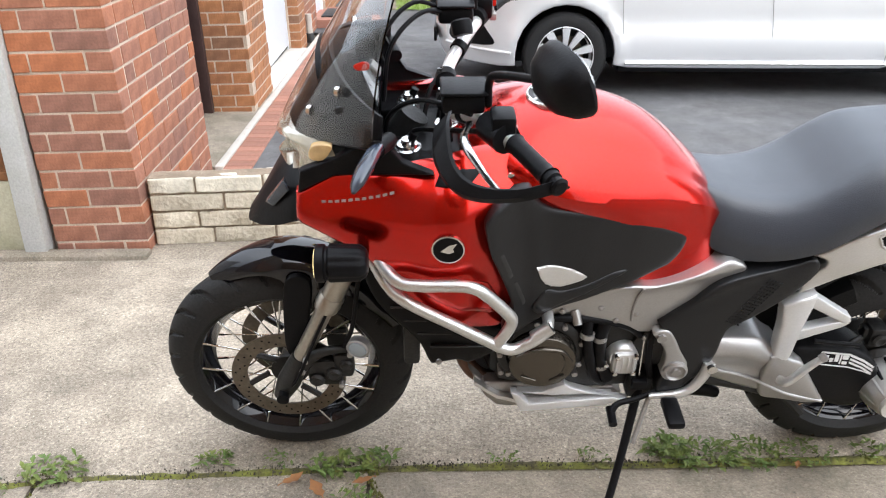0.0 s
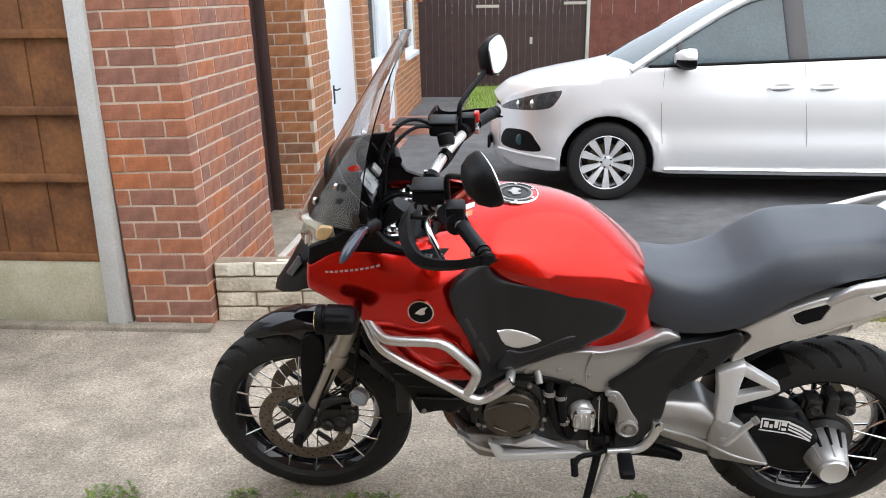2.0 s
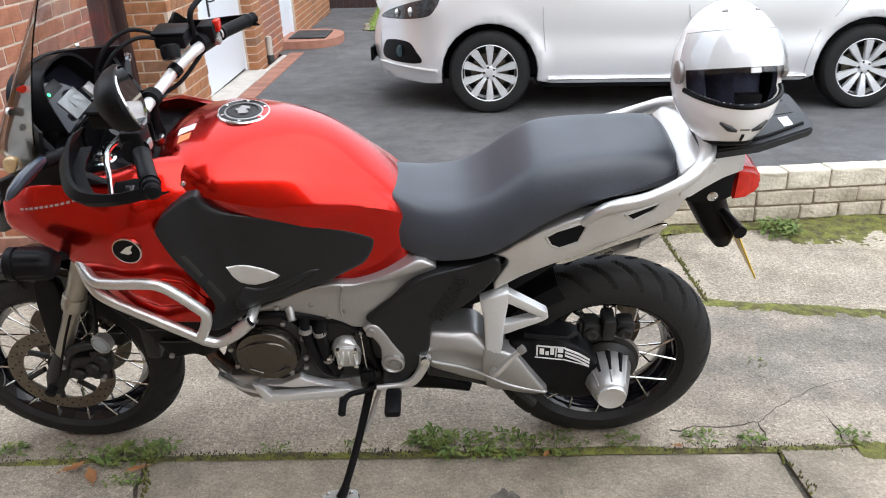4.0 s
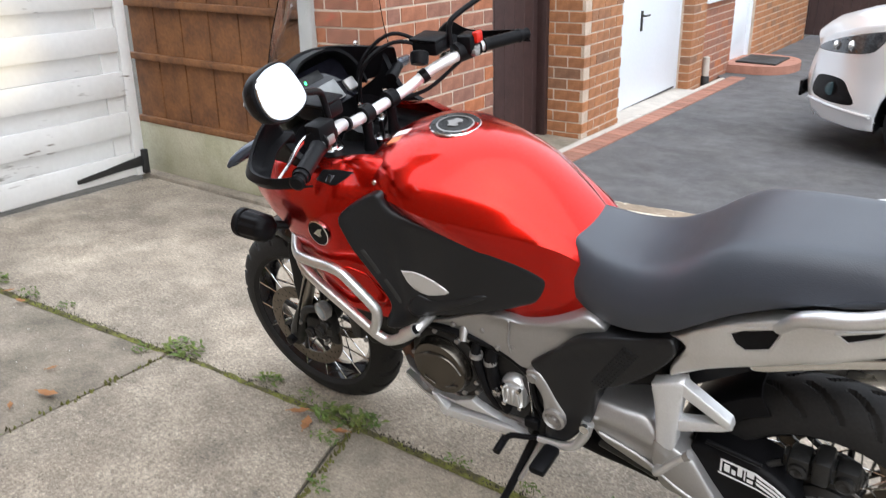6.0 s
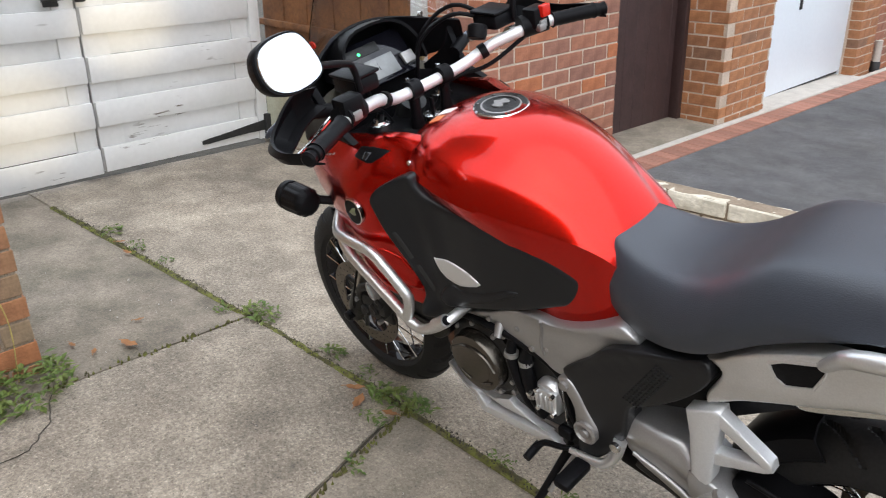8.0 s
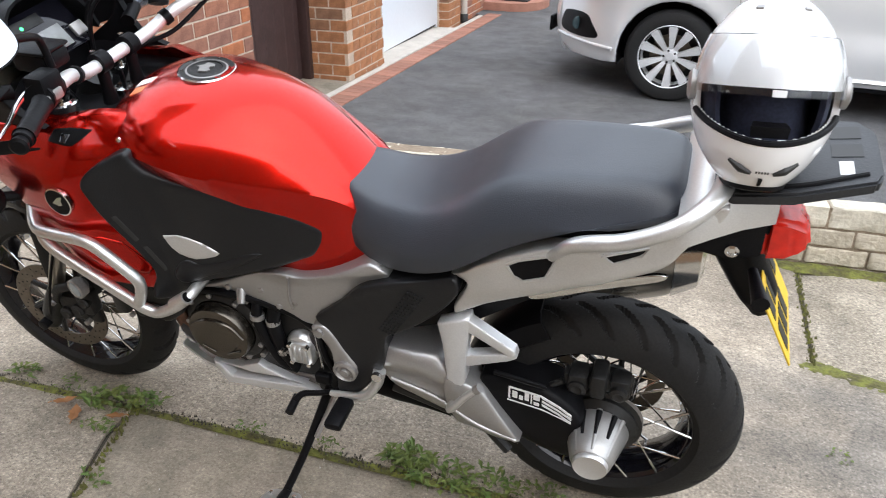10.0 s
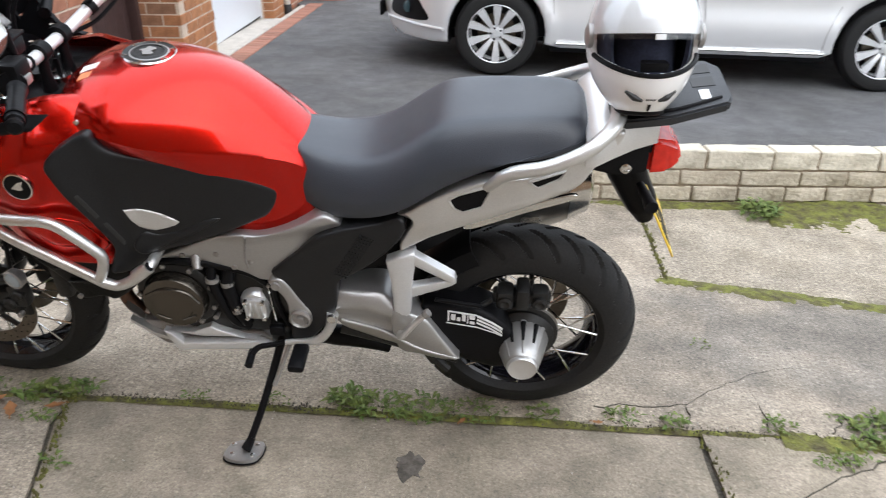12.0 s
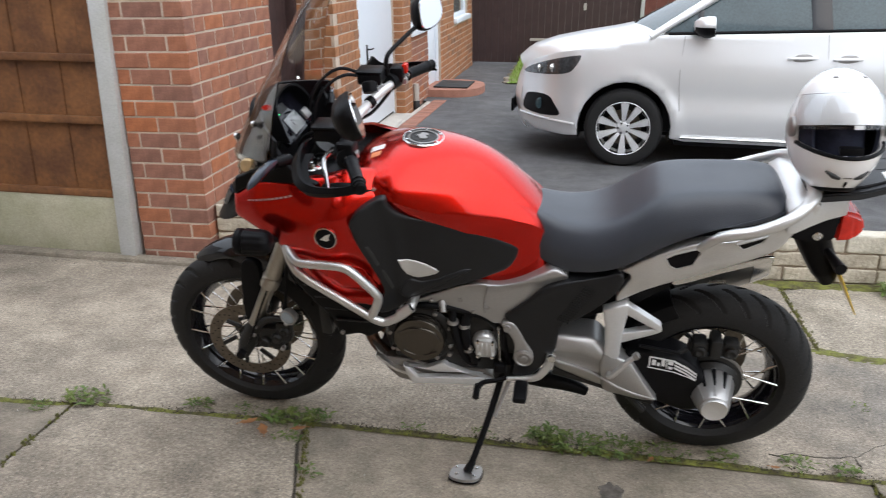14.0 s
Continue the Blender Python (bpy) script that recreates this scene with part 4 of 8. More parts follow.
def fairing_depth(x, z):
    crease = 0.955 + 0.06 * (x + 0.37)
    nose = max(0.0, min(1.0, (-0.42 - x) / 0.12))
    return FAIR(x) - (0.42 - 0.14 * nose) * max(0.0, z - crease) - (0.65 - 0.5 * nose) * max(0.0, z - crease - 0.035) - 0.12 * max(0.0, crease - z - 0.10) - 0.10 * nose * max(0.0, crease - 0.02 - z)


FAIRING = [(-0.684, 0.972), (-0.684, 0.972), (-0.64, 1.004), (-0.597, 1.028), (-0.50, 1.038), (-0.40, 1.050), (-0.33, 1.064), (-0.215, 1.055), (-0.215, 1.055), (-0.225, 1.01), (-0.28, 0.945), (-0.285, 0.90), (-0.24, 0.82), (-0.175, 0.69),
           (-0.24, 0.632), (-0.27, 0.628), (-0.36, 0.675), (-0.44, 0.725), (-0.505, 0.795), (-0.555, 0.855), (-0.62, 0.882), (-0.689, 0.903), (-0.689, 0.903)]
fairs = both("side_fairing", lambda s: panel(FAIRING, fairing_depth, 0.018, 0.010, 0.022, side=s), M_RED, "candy red side fairing")
# recessed lower pocket of the fairing behind the crash bar
both("fairing_recess", lambda s: panel([(-0.46, 0.800), (-0.32, 0.808), (-0.285, 0.785), (-0.245, 0.70), (-0.265, 0.680), (-0.41, 0.765)], lambda x, z: fairing_depth(x, z) + 0.0035 + 0.004 * math.exp(-((z - 0.79 + 0.72 * (x + 0.40)) / 0.010) ** 2), 0.012, 0.004, 0.012, smooth_line=False, side=s), M_RED)
both("cockpit_deck", lambda s: cuboid(-0.52, -0.27, s * 0.09, s * 0.20, 1.005, 1.022, 0.006), M_BLACK, "black cockpit deck beside the yoke")


for s, ob in zip((-1, 1), fairs):
    turn = pose(-0.372, s * 0.2835, 0.906, 0, 0, s * 3)
    part("badge_rim", lathe([(0.0335, 0), (0.0335, s * 0.008), (0.0305, s * 0.009), (0.0305, 0)], 40, m=turn, close=True), M_CHROME, ob, "silver badge ring")
    part("badge", lathe([(0.0305, 0), (0.0305, s * 0.0075)], 40, m=turn), M_BLACK, ob, "round black badge with a plain silver mark")
    mark = bmesh.new()
    ring = [(-0.016, -0.004), (0.002, 0.012), (0.018, 0.017), (0.010, 0.004), (0.012, -0.004), (0.002, -0.009)]
    loft([[turn @ Vector((a, s * 0.0078, b)) for a, b in ring], [turn @ Vector((a, s * 0.0092, b)) for a, b in ring]], mark)
    part("badge_mark", mark, M_CHROME, ob, "plain silver mark")
name_bars = bmesh.new()
for k in range(11):
    x, z = -0.627 + k * 0.0140, 0.967 + 0.0036 * k
    q = [(a, -fairing_depth(a, c) - 0.0008, c) for a, c in ((x, z), (x + 0.0090, z + 0.0022), (x + 0.0090, z + 0.0068), (x, z + 0.0046))]
    loft([q, [(a, b + 0.004, c) for a, b, c in q]], name_bars)
part("lettering", name_bars, M_GREYMETAL, fairs[0], "row of small silver bars along the fairing")

# -- nose: beak, headlamp, cowl, screens
beak = []
for x, w0, w1, z0, z1, zt in ((-0.655, 0.178, 0.172, 0.905, 0.965, 0.995), (-0.70, 0.156, 0.144, 0.880, 0.945, 0.985), (-0.745, 0.128, 0.106, 0.850, 0.902, 0.945), (-0.795, 0.080, 0.066, 0.818, 0.840, 0.866), (-0.832, 0.03, 0.024, 0.797, 0.806, 0.815)):
    beak.append([(x, -w0, z0), (x, -w1, z1), (x, -w1 * 0.5, zt), (x, w1 * 0.5, zt), (x, w1, z1), (x, w0, z0)])
bm = loft(beak)
bmesh.ops.bevel(bm, geom=bm.edges[:], offset=0.006, segments=2, affect="EDGES")
part("beak", bm, M_BLACK, bike, "black plastic beak below the headlamp")
part("beak_insert", panel([(-0.768, 0.896), (-0.714, 0.978), (-0.705, 0.956), (-0.748, 0.895)], lambda x, z: 0.116 + (x + 0.745) * 0.75, 0.012, 0.003, 0.012, smooth_line=False, side=-1), M_SIGNAL, bike, "slim grey beak insert")


def nose_ring(x, z0, z1, w, e=2.6, n=24):
    ring = []
    for k in range(n):
        a = 2 * math.pi * k / n
        c, s = math.cos(a), math.sin(a)
        ring.append((x + 0.05 * abs(c) ** 2, w * math.copysign(abs(c) ** (2 / e), c), (z0 + z1) / 2 + (z1 - z0) / 2 * math.copysign(abs(s) ** (2 / e), s)))
    return ring


part("headlamp_body", loft([nose_ring(-0.722, 0.93, 0.980, 0.08), nose_ring(-0.70, 0.925, 0.995, 0.14), nose_ring(-0.64, 0.925, 1.05, 0.180), nose_ring(-0.56, 0.93, 1.09, 0.20)]), M_BLACK, bike, "black headlamp housing")
part("headlamp", loft([nose_ring(-0.742, 0.980, 1.03, 0.05), nose_ring(-0.728, 0.962, 1.060, 0.108), nose_ring(-0.688, 0.972, 1.086, 0.158), nose_ring(-0.642, 1.018, 1.096, 0.194)]), M_LAMP, bike, "cream lit headlamp behind a clear lens")


both("position_lamp", lambda s: panel([(-0.640, 1.082), (-0.606, 1.094), (-0.598, 1.086), (-0.620, 1.055), (-0.648, 1.052)], lambda x, z: 0.192 + 0.5 * (x + 0.62), 0.012, 0.003, 0.01, side=s), M_ORANGE, "amber side of the headlamp")


def screen_pt(u, v, lift=0.0):
    """u across (-1..1), v up (0..1)."""
    w = np.interp(v, [0, 0.12, 0.35, 0.6, 0.82, 0.93, 1.0], [0.255, 0.250, 0.222, 0.195, 0.168, 0.135, 0.075])
    x = -0.722 + 0.294 * v ** 1.06 + (0.02 + 0.185 * (1 - v) ** 1.3) * abs(u) ** 2
    z = 1.070 + 0.463 * v + (0.060 * (1 - v) - 0.012) * abs(u) ** 2
    return Vector((x - lift, u * w, z + lift * 0.4))


def sheet(v0, v1, lift, thick, uw=1.0, nu=20, nv=16, arch=0.0):
    bm = bmesh.new()
    grid = [[bm.verts.new(screen_pt(uw * (2 * i / nu - 1), v0 + (v1 - v0) * (1 - arch * (2 * i / nu - 1) ** 2) * j / nv, lift)) for i in range(nu + 1)] for j in range(nv + 1)]
    for j in range(nv):
        for i in range(nu):
            bm.faces.new((grid[j][i], grid[j][i + 1], grid[j + 1][i + 1], grid[j + 1][i]))
    ext = bmesh.ops.extrude_face_region(bm, geom=bm.faces[:])
    for v in (g for g in ext["geom"] if isinstance(g, bmesh.types.BMVert)):
        v.co += Vector((thick, 0, -thick * 0.4))
    return bm


wind = part("windscreen", sheet(0, 1, 0, 0.003), M_SCREEN, bike, "tall clear windscreen")
wind.visible_shadow = False
part("cowl", sheet(0.0, 0.37, -0.012, 0.008, 1.0, arch=0.55), M_BLACK, bike, "black inner cowl behind the screen")
for x, y, z in ((-0.622, 0.188, 1.159), (-0.566, 0.186, 1.196)):
    both("screen_bolt", lambda s: lathe([(0.010, -0.004), (0.010, 0.004), (0.006, 0.006)], 14, m=pose(x - 0.012, s * y, z + 0.005) @ pose(0, 0, 0, 0, 0, 90 + s * 25)), M_CHROME, "bright screen bolt")
both("cowl_side", lambda s: panel([(-0.678, 0.975), (-0.668, 1.029), (-0.60, 1.062), (-0.548, 1.098), (-0.529, 1.118), (-0.517, 1.165), (-0.494, 1.118), (-0.460, 1.069), (-0.400, 1.044), (-0.494, 1.036), (-0.597, 1.025), (-0.64, 1.000)],
                                  lambda x, z: 0.200 + 0.17 * (x + 0.6) + 0.20 * max(0, z - 1.05), 0.016, 0.005, 0.02, smooth_line=False, side=s), M_BLACK, "black cockpit side cowl")
part("screen_sticker", panel([(-0.545, 1.255), (-0.525, 1.262), (-0.515, 1.256), (-0.520, 1.246), (-0.540, 1.246)], lambda x, z: 0.192, 0.002, 0.001, 0.01), M_REDLENS, bike, "small orange-red sticker behind the screen")

# instrument binnacle
hood = bmesh.new()
rings = []
for k in range(15):
    a = math.pi * k / 14
    c, sn = math.cos(a), math.sin(a)
    y, z = 0.128 * math.copysign(abs(c) ** 0.7, c), 1.125 + 0.115 * abs(sn) ** 0.8
    back, mouth = -0.635 + 0.02 * (1 - sn), -0.555 + 0.05 * (1 - sn)
    rings.append([(back, y * 0.97, z - 0.015 * sn), (mouth, y, z), (mouth, y * 0.955, z - 0.007), (back + 0.005, y * 0.9, z - 0.024 * sn)])
part("instrument_hood", loft(rings, hood), M_BLACK, bike, "black hood over the instruments")
tilt = pose(-0.548, 0, 1.150, 0, 52, 0)
dash = part("instrument_panel", box(bmesh.new(), -0.062, 0.062, -0.105, 0.105, -0.02, 0.0, 0.008), M_BLACK_GLOSS, bike, "dark instrument panel", at=tilt @ pose(0, 0, 0, 0, 0, 0))
part("display", cuboid(-0.005, 0.05, -0.045, 0.045, 0.0, 0.003, 0.001), M_LCD, dash, "grey liquid crystal display")
part("digits", bars(bmesh.new(), 0.01, -0.012, 0.003, [0.004, 0.012], 0.0015, 0.004), M_BLACK_INK, dash)
part("tell_tale", lathe([(0.004, 0), (0.004, 0.003)], 12, m=pose(-0.028, -0.045, 0.001, 90)), M_GREEN_LED, dash, "green neutral light")
part("tachometer_band", cuboid(-0.046, -0.02, -0.085, 0.02, 0.0, 0.002, 0.001), M_DARKMETAL, dash)
part("dash_badge", cuboid(0.012, 0.045, 0.06, 0.098, 0.0, 0.012, 0.004), M_GREYMETAL, dash, "grey switch block")
part("cockpit_floor", cuboid(-0.62, -0.33, -0.16, 0.16, 0.93, 0.985, 0.02), M_BLACK, bike, "black cockpit inner panel")
both("dash_pocket", lambda s: panel([(-0.398, 1.020), (-0.388, 1.040), (-0.345, 1.046), (-0.300, 1.040), (-0.332, 1.018)], lambda x, z: fairing_depth(x, z) + 0.003, 0.012, 0.004, 0.012, smooth_line=False, side=s), M_BLACK, "black switch pocket")
part("pocket_switch", panel([(-0.366, 1.024), (-0.362, 1.037), (-0.342, 1.037), (-0.346, 1.024)], lambda x, z: fairing_depth(x, z) + 0.007, 0.01, 0.003, 0.01, smooth_line=False), M_BLACK_GLOSS, bike, "black rocker switch")
both("fairing_bolt", lambda s: lathe([(0.008, 0), (0.008, 0.004), (0.004, 0.006)], 12, m=Matrix.Translation((-0.245, s * (fairing_depth(-0.245, 1.02) - 0.001), 1.02)) @ pose(0, 0, 0, 0, 0, 0 if s > 0 else 180)), M_CHROME)


# front turn signals
def signal(s):
    return tube([(-0.498, s * 0.240, 1.116), (-0.512, s * 0.272, 1.118), (-0.526, s * 0.315, 1.110), (-0.538, s * 0.348, 1.098), (-0.544, s * 0.364, 1.090)], [0.014, 0.022, 0.024, 0.018, 0.006], 12, 5, flat=0.6)


both("turn_signal", signal, M_SIGNAL, "smoke grey front turn signal")
both("signal_stalk", lambda s: tube([(-0.485, s * 0.20, 1.105), (-0.506, s * 0.262, 1.119)], 0.017, 10, smooth=False), M_BLACK)

# -- handlebar and controls
bar = part("handlebar", tube([(-0.21, -0.44, 1.165), (-0.262, -0.33, 1.170), (-0.32, -0.20, 1.155), (-0.362, -0.11, 1.120), (-0.37, 0.0, 1.114), (-0.362, 0.11, 1.120), (-0.32, 0.20, 1.155), (-0.262, 0.33, 1.170), (-0.21, 0.44, 1.165)], 0.0142, 14, 8), M_BAR, bike, "bright silver tapered handlebar")
for s in (-1, 1):
    clamp = tube([(-0.37, s * 0.05 - 0.015, 1.117), (-0.37, s * 0.05 + 0.015, 1.117)], 0.0235, 18, smooth=False)
    tube([(-0.374, s * 0.05, 1.018), (-0.373, s * 0.05, 1.062), (-0.371, s * 0.05, 1.105)], [0.019, 0.013, 0.014], 14, smooth=False, bm=clamp)
    part("bar_clamp", clamp, M_BLACK, bar, "black bar clamp on a short riser")
    part("clamp_bolt", lathe([(0.006, 0), (0.006, 0.006)], 8, m=pose(-0.383, s * 0.05, 1.136, 90)), M_CHROME, bar)
    part("bar_band", tube([(-0.342, s * 0.155, 1.138), (-0.334, s * 0.17, 1.144)], 0.019, 12, smooth=False), M_BLACK, bar)
    g = bmesh.new()
    p0, p1 = Vector((-0.258, s * 0.335, 1.171)), Vector((-0.210, s * 0.440, 1.166))
    line = [p0.lerp(p1, k / 12) for k in range(13)]
    tube(line, [0.020 if k in (0, 12) else (0.0168 if k % 2 else 0.0178) for k in range(13)], 16, smooth=False, bm=g)
    part("grip", g, M_BLACK, bar, "ribbed black rubber grip")
    d = (p1 - p0).normalized()
    part("bar_end", tube([p1, p1 + d * 0.012, p1 + d * 0.014, p1 + d * 0.030, p1 + d * 0.034], [0.017, 0.017, 0.013, 0.017, 0.012], 16, smooth=False), M_BLACK, bar, "black bar end weight")
    sw = bmesh.new()
    tube([(-0.30, s * 0.262, 1.17), (-0.272, s * 0.325, 1.174)], 0.028, 12, smooth=False, bm=sw)
    box(sw, -0.30, -0.255, s * 0.27, s * 0.325, 1.165, 1.215, 0.008)
    part("switch_block", sw, M_BLACK, bar, "black handlebar switch block")
    part("switch_button", cuboid(-0.258, -0.25, s * 0.285, s * 0.31, 1.165, 1.185, 0.003), M_GREYMETAL, bar)
    part("reservoir", cuboid(-0.385, -0.305, s * 0.185, s * 0.255, 1.185, 1.222, 0.009), M_BLACK, bar, "black fluid reservoir")
    part("reservoir_lid", cuboid(-0.388, -0.302, s * 0.182, s * 0.258, 1.222, 1.230, 0.004), M_BLACK, bar)
    part("lever", tube([(-0.335, s * 0.25, 1.165), (-0.345, s * 0.30, 1.155), (-0.315, s * 0.38, 1.14), (-0.285, s * 0.455, 1.135)], [0.011, 0.010, 0.007, 0.006], 10, 6, flat=0.6), M_CHROME, bar, "bright metal hand lever")
    # hand guard: a curved shell from the bar end round in front of the lever
    shell = []
    rim_path = curve_pts([(-0.204, 0.466, 1.150), (-0.270, 0.477, 1.142), (-0.335, 0.458, 1.132), (-0.374, 0.418, 1.132), (-0.400, 0.365, 1.150), (-0.402, 0.310, 1.166)], 6)
    top_path = curve_pts([(-0.204, 0.466, 1.176), (-0.270, 0.479, 1.168), (-0.338, 0.461, 1.166), (-0.372, 0.422, 1.184), (-0.380, 0.365, 1.222), (-0.374, 0.310, 1.222)], 6)
    for a, b in zip(rim_path, top_path):
        mid = (a + b) / 2
        inn = Vector((0.010, -0.007, 0))
        floor_in = inn.normalized() * 0.034
        ring = [a, mid + Vector((-0.012, 0.007, 0)), b, b + inn * 0.6, mid + Vector((-0.004, 0.002, 0)), a + inn + Vector((0, 0, 0.008)), a + floor_in + Vector((0, 0, 0.004)), a + floor_in]
        shell.append([(q.x, s * q.y, q.z) for q in ring])
    part("hand_guard", loft(shell), M_BLACK, bar, "black plastic hand guard")
    # mirror
    stem = tube([(-0.300, s * 0.245, 1.20), (-0.300, s * 0.25, 1.25), (-0.285, s * 0.28, 1.275), (-0.225, s * 0.40, 1.32), (-0.215, s * 0.43, 1.335)], 0.0075, 10, 6)
    mir = part("mirror", stem, M_BLACK, bar, "black mirror stem")
    face = Matrix.Translation((-0.195, s * 0.452, 1.352)) @ pose(0, 0, 0, 0, 0, -s * 18) @ pose(0, 0, 0, 0, -16, 0)
    outline = [(-0.075, -0.03), (-0.055, 0.035), (0.0, 0.052), (0.06, 0.045), (0.082, 0.01), (0.07, -0.03), (0.02, -0.052), (-0.05, -0.052)]
    line = [(p.x * s, p.y) for p in outline_pts(outline, 5)]
    rings = []
    for dx, f in ((0.0, 1.0), (-0.006, 1.03), (-0.025, 0.96), (-0.045, 0.72), (-0.055, 0.35)):
        rings.append([face @ Vector((dx, a * f, b * f)) for a, b in line])
    part("mirror_shell", loft(rings), M_BLACK, mir, "black mirror shell")
    part("mirror_glass", loft([[face @ Vector((0.0004, a * 0.94, b * 0.94)) for a, b in line], [face @ Vector((0.0025, a * 0.93, b * 0.93)) for a, b in line]]), M_MIRROR, mir, "mirror glass")
part("kill_switch", cuboid(-0.262, -0.245, 0.29, 0.32, 1.19, 1.22, 0.004), M_REDLENS, bar, "red engine stop switch")
part("horn_button", cuboid(-0.262, -0.245, 0.275, 0.30, 1.16, 1.178, 0.004), M_GREYMETAL, bar)
part("power_socket", lathe([(0.022, 0), (0.024, 0.01), (0.024, 0.03), (0.018, 0.034)], 20, m=pose(-0.33, 0.14, 1.18, 60, 0, 20)), M_BLACK, bar, "round black socket on the bar")
part("ignition", lathe([(0.026, 0), (0.026, 0.02), (0.018, 0.022)], 20, m=pose(-0.37, 0.0, 1.018, 90)), M_CHROME, bike, "bright ignition lock")
part("key", cuboid(-0.376, -0.364, -0.003, 0.003, 1.038, 1.078, 0.002), M_BLACK, bike, "black ignition key")
for k, pts in enumerate(([(-0.34, 0.22, 1.195), (-0.42, 0.16, 1.225), (-0.49, 0.10, 1.17), (-0.51, 0.08, 1.05)],
                         [(-0.345, 0.235, 1.19), (-0.44, 0.18, 1.24), (-0.515, 0.12, 1.17), (-0.53, 0.09, 1.03)],
                         [(-0.33, -0.24, 1.18), (-0.42, -0.16, 1.17), (-0.49, -0.09, 1.10), (-0.50, -0.06, 1.0)],
                         [(-0.31, -0.27, 1.16), (-0.38, -0.17, 1.11), (-0.44, -0.10, 1.07), (-0.46, -0.05, 1.0)],
                         [(-0.29, 0.27, 1.15), (-0.34, 0.18, 1.10), (-0.40, 0.10, 1.08), (-0.42, 0.05, 1.02)])):
    part("cable", tube(pts, 0.0055, 8), M_BLACK, bike, "black control cable" if k == 0 else "")

# -- crash bars and fog lamps
for s in (-1, 1):
    a = tube([(-0.535, s * 0.20, 0.866), (-0.515, s * 0.238, 0.840), (-0.475, s * 0.284, 0.820), (-0.43, s * 0.298, 0.820), (-0.35, s * 0.304, 0.823), (-0.315, s * 0.303, 0.814), (-0.285, s * 0.300, 0.787), (-0.242, s * 0.292, 0.732), (-0.234, s * 0.289, 0.708), (-0.245, s * 0.286, 0.672), (-0.262, s * 0.284, 0.641)], 0.0135, 14, 6)
    cb = part("crash_bar", a, M_CRASH, bike, "silver tubular crash bar")
    part("crash_bar_lower", tube([(-0.535, s * 0.21, 0.829), (-0.50, s * 0.256, 0.790), (-0.46, s * 0.280, 0.762), (-0.36, s * 0.284, 0.698), (-0.275, s * 0.284, 0.643), (-0.25, s * 0.282, 0.625), (-0.215, s * 0.277, 0.618), (-0.152, s * 0.262, 0.655), (-0.143, s * 0.19, 0.665)], 0.0135, 14, 6), M_CRASH, cb)
    part("crash_bar_end", tube([(-0.180, s * 0.268, 0.640), (-0.142, s * 0.262, 0.667)], 0.0165, 14, smooth=False), M_CRASH, cb)
    # the end is solid; a black disc gives the shade inside the tube
    part("bore_shade", tube([(-0.146, s * 0.2626, 0.664), (-0.1412, s * 0.262, 0.6678)], 0.012, 12, smooth=False), M_BLACK, cb, "black disc standing for the shaded inside of the tube")
    part("front_bar", tube([(-0.53, s * 0.20, 0.855), (-0.59, s * 0.19, 0.872), (-0.68, s * 0.145, 0.898), (-0.72, s * 0.10, 0.905)], 0.0125, 12), M_CRASH, cb)
    lamp_at = Matrix.Translation((-0.588, s * 0.305, 0.887)) @ pose(0, 0, 0, 0, 0, 90)
    barrel = []
    for y, r in ((-0.056, 0.020), (-0.052, 0.029), (-0.040, 0.0355), (-0.030, 0.036), (0.020, 0.0375), (0.024, 0.034), (0.028, 0.034), (0.031, 0.0385), (0.046, 0.0385), (0.048, 0.036)):
        ridge = 0.0022 if -0.045 < y < 0.022 else 0.0
        barrel.append([lamp_at @ Vector(((r + ridge * (k % 4 < 2)) * math.cos(2 * math.pi * k / 48), y, (r + ridge * (k % 4 < 2)) * math.sin(2 * math.pi * k / 48))) for k in range(48)])
    fl = part("fog_lamp", loft(barrel), M_BLACK, bike, "ribbed black fog lamp, lit")
    part("fog_lens", lathe([(0.036, 0.046), (0.030, 0.050), (0.010, 0.053), (0.001, 0.0535)], 28, m=lamp_at), M_AMBER, fl, "warm lit fog lamp lens")
    part("fog_bracket", tube([(-0.575, s * 0.275, 0.875), (-0.545, s * 0.235, 0.86), (-0.53, s * 0.205, 0.85)], 0.012, 8), M_BLACK, fl)
    # round auxiliary reflector: metal body with a pale lens-like face
    eye = Matrix.Translation((-0.585, s * 0.165, 0.514)) @ pose(0, 0, 0, 0, 0, s * 14) @ Matrix.Diagonal((1, s, 1, 1))
    hn = part("side_reflector", lathe([(0.012, -0.030), (0.027, -0.018), (0.029, 0.004), (0.026, 0.007), (0.024, 0.004), (0.001, 0.004)], 28, m=eye), M_GREYMETAL, bike, "round bright metal body of the side reflector")
    part("reflector_face", lathe([(0.023, 0.004), (0.021, 0.0065), (0.010, 0.0085), (0.001, 0.009)], 24, m=eye), M_REFLECTOR_FACE, hn, "pale blue-grey side reflector face")
    part("radiator_shroud", panel([(-0.555, 0.775), (-0.50, 0.775), (-0.43, 0.715), (-0.27, 0.622), (-0.215, 0.60), (-0.225, 0.55), (-0.27, 0.50), (-0.315, 0.465), (-0.345, 0.475), (-0.40, 0.455), (-0.415, 0.47), (-0.445, 0.565), (-0.53, 0.68)],
                                  lambda x, z: 0.20 + 0.06 * (x + 0.4) - 0.25 * max(0, 0.6 - z), 0.03, 0.012, 0.03, side=s), M_BLACK, bike, "black radiator shroud")
    for k in range(4):
        part("shroud_slat", cuboid(-0.50 + 0.03 * k, -0.37 + 0.03 * k, s * 0.186, s * 0.199, 0.67 - 0.042 * k, 0.676 - 0.042 * k, 0.002, 1), M_DARKMETAL, bike)
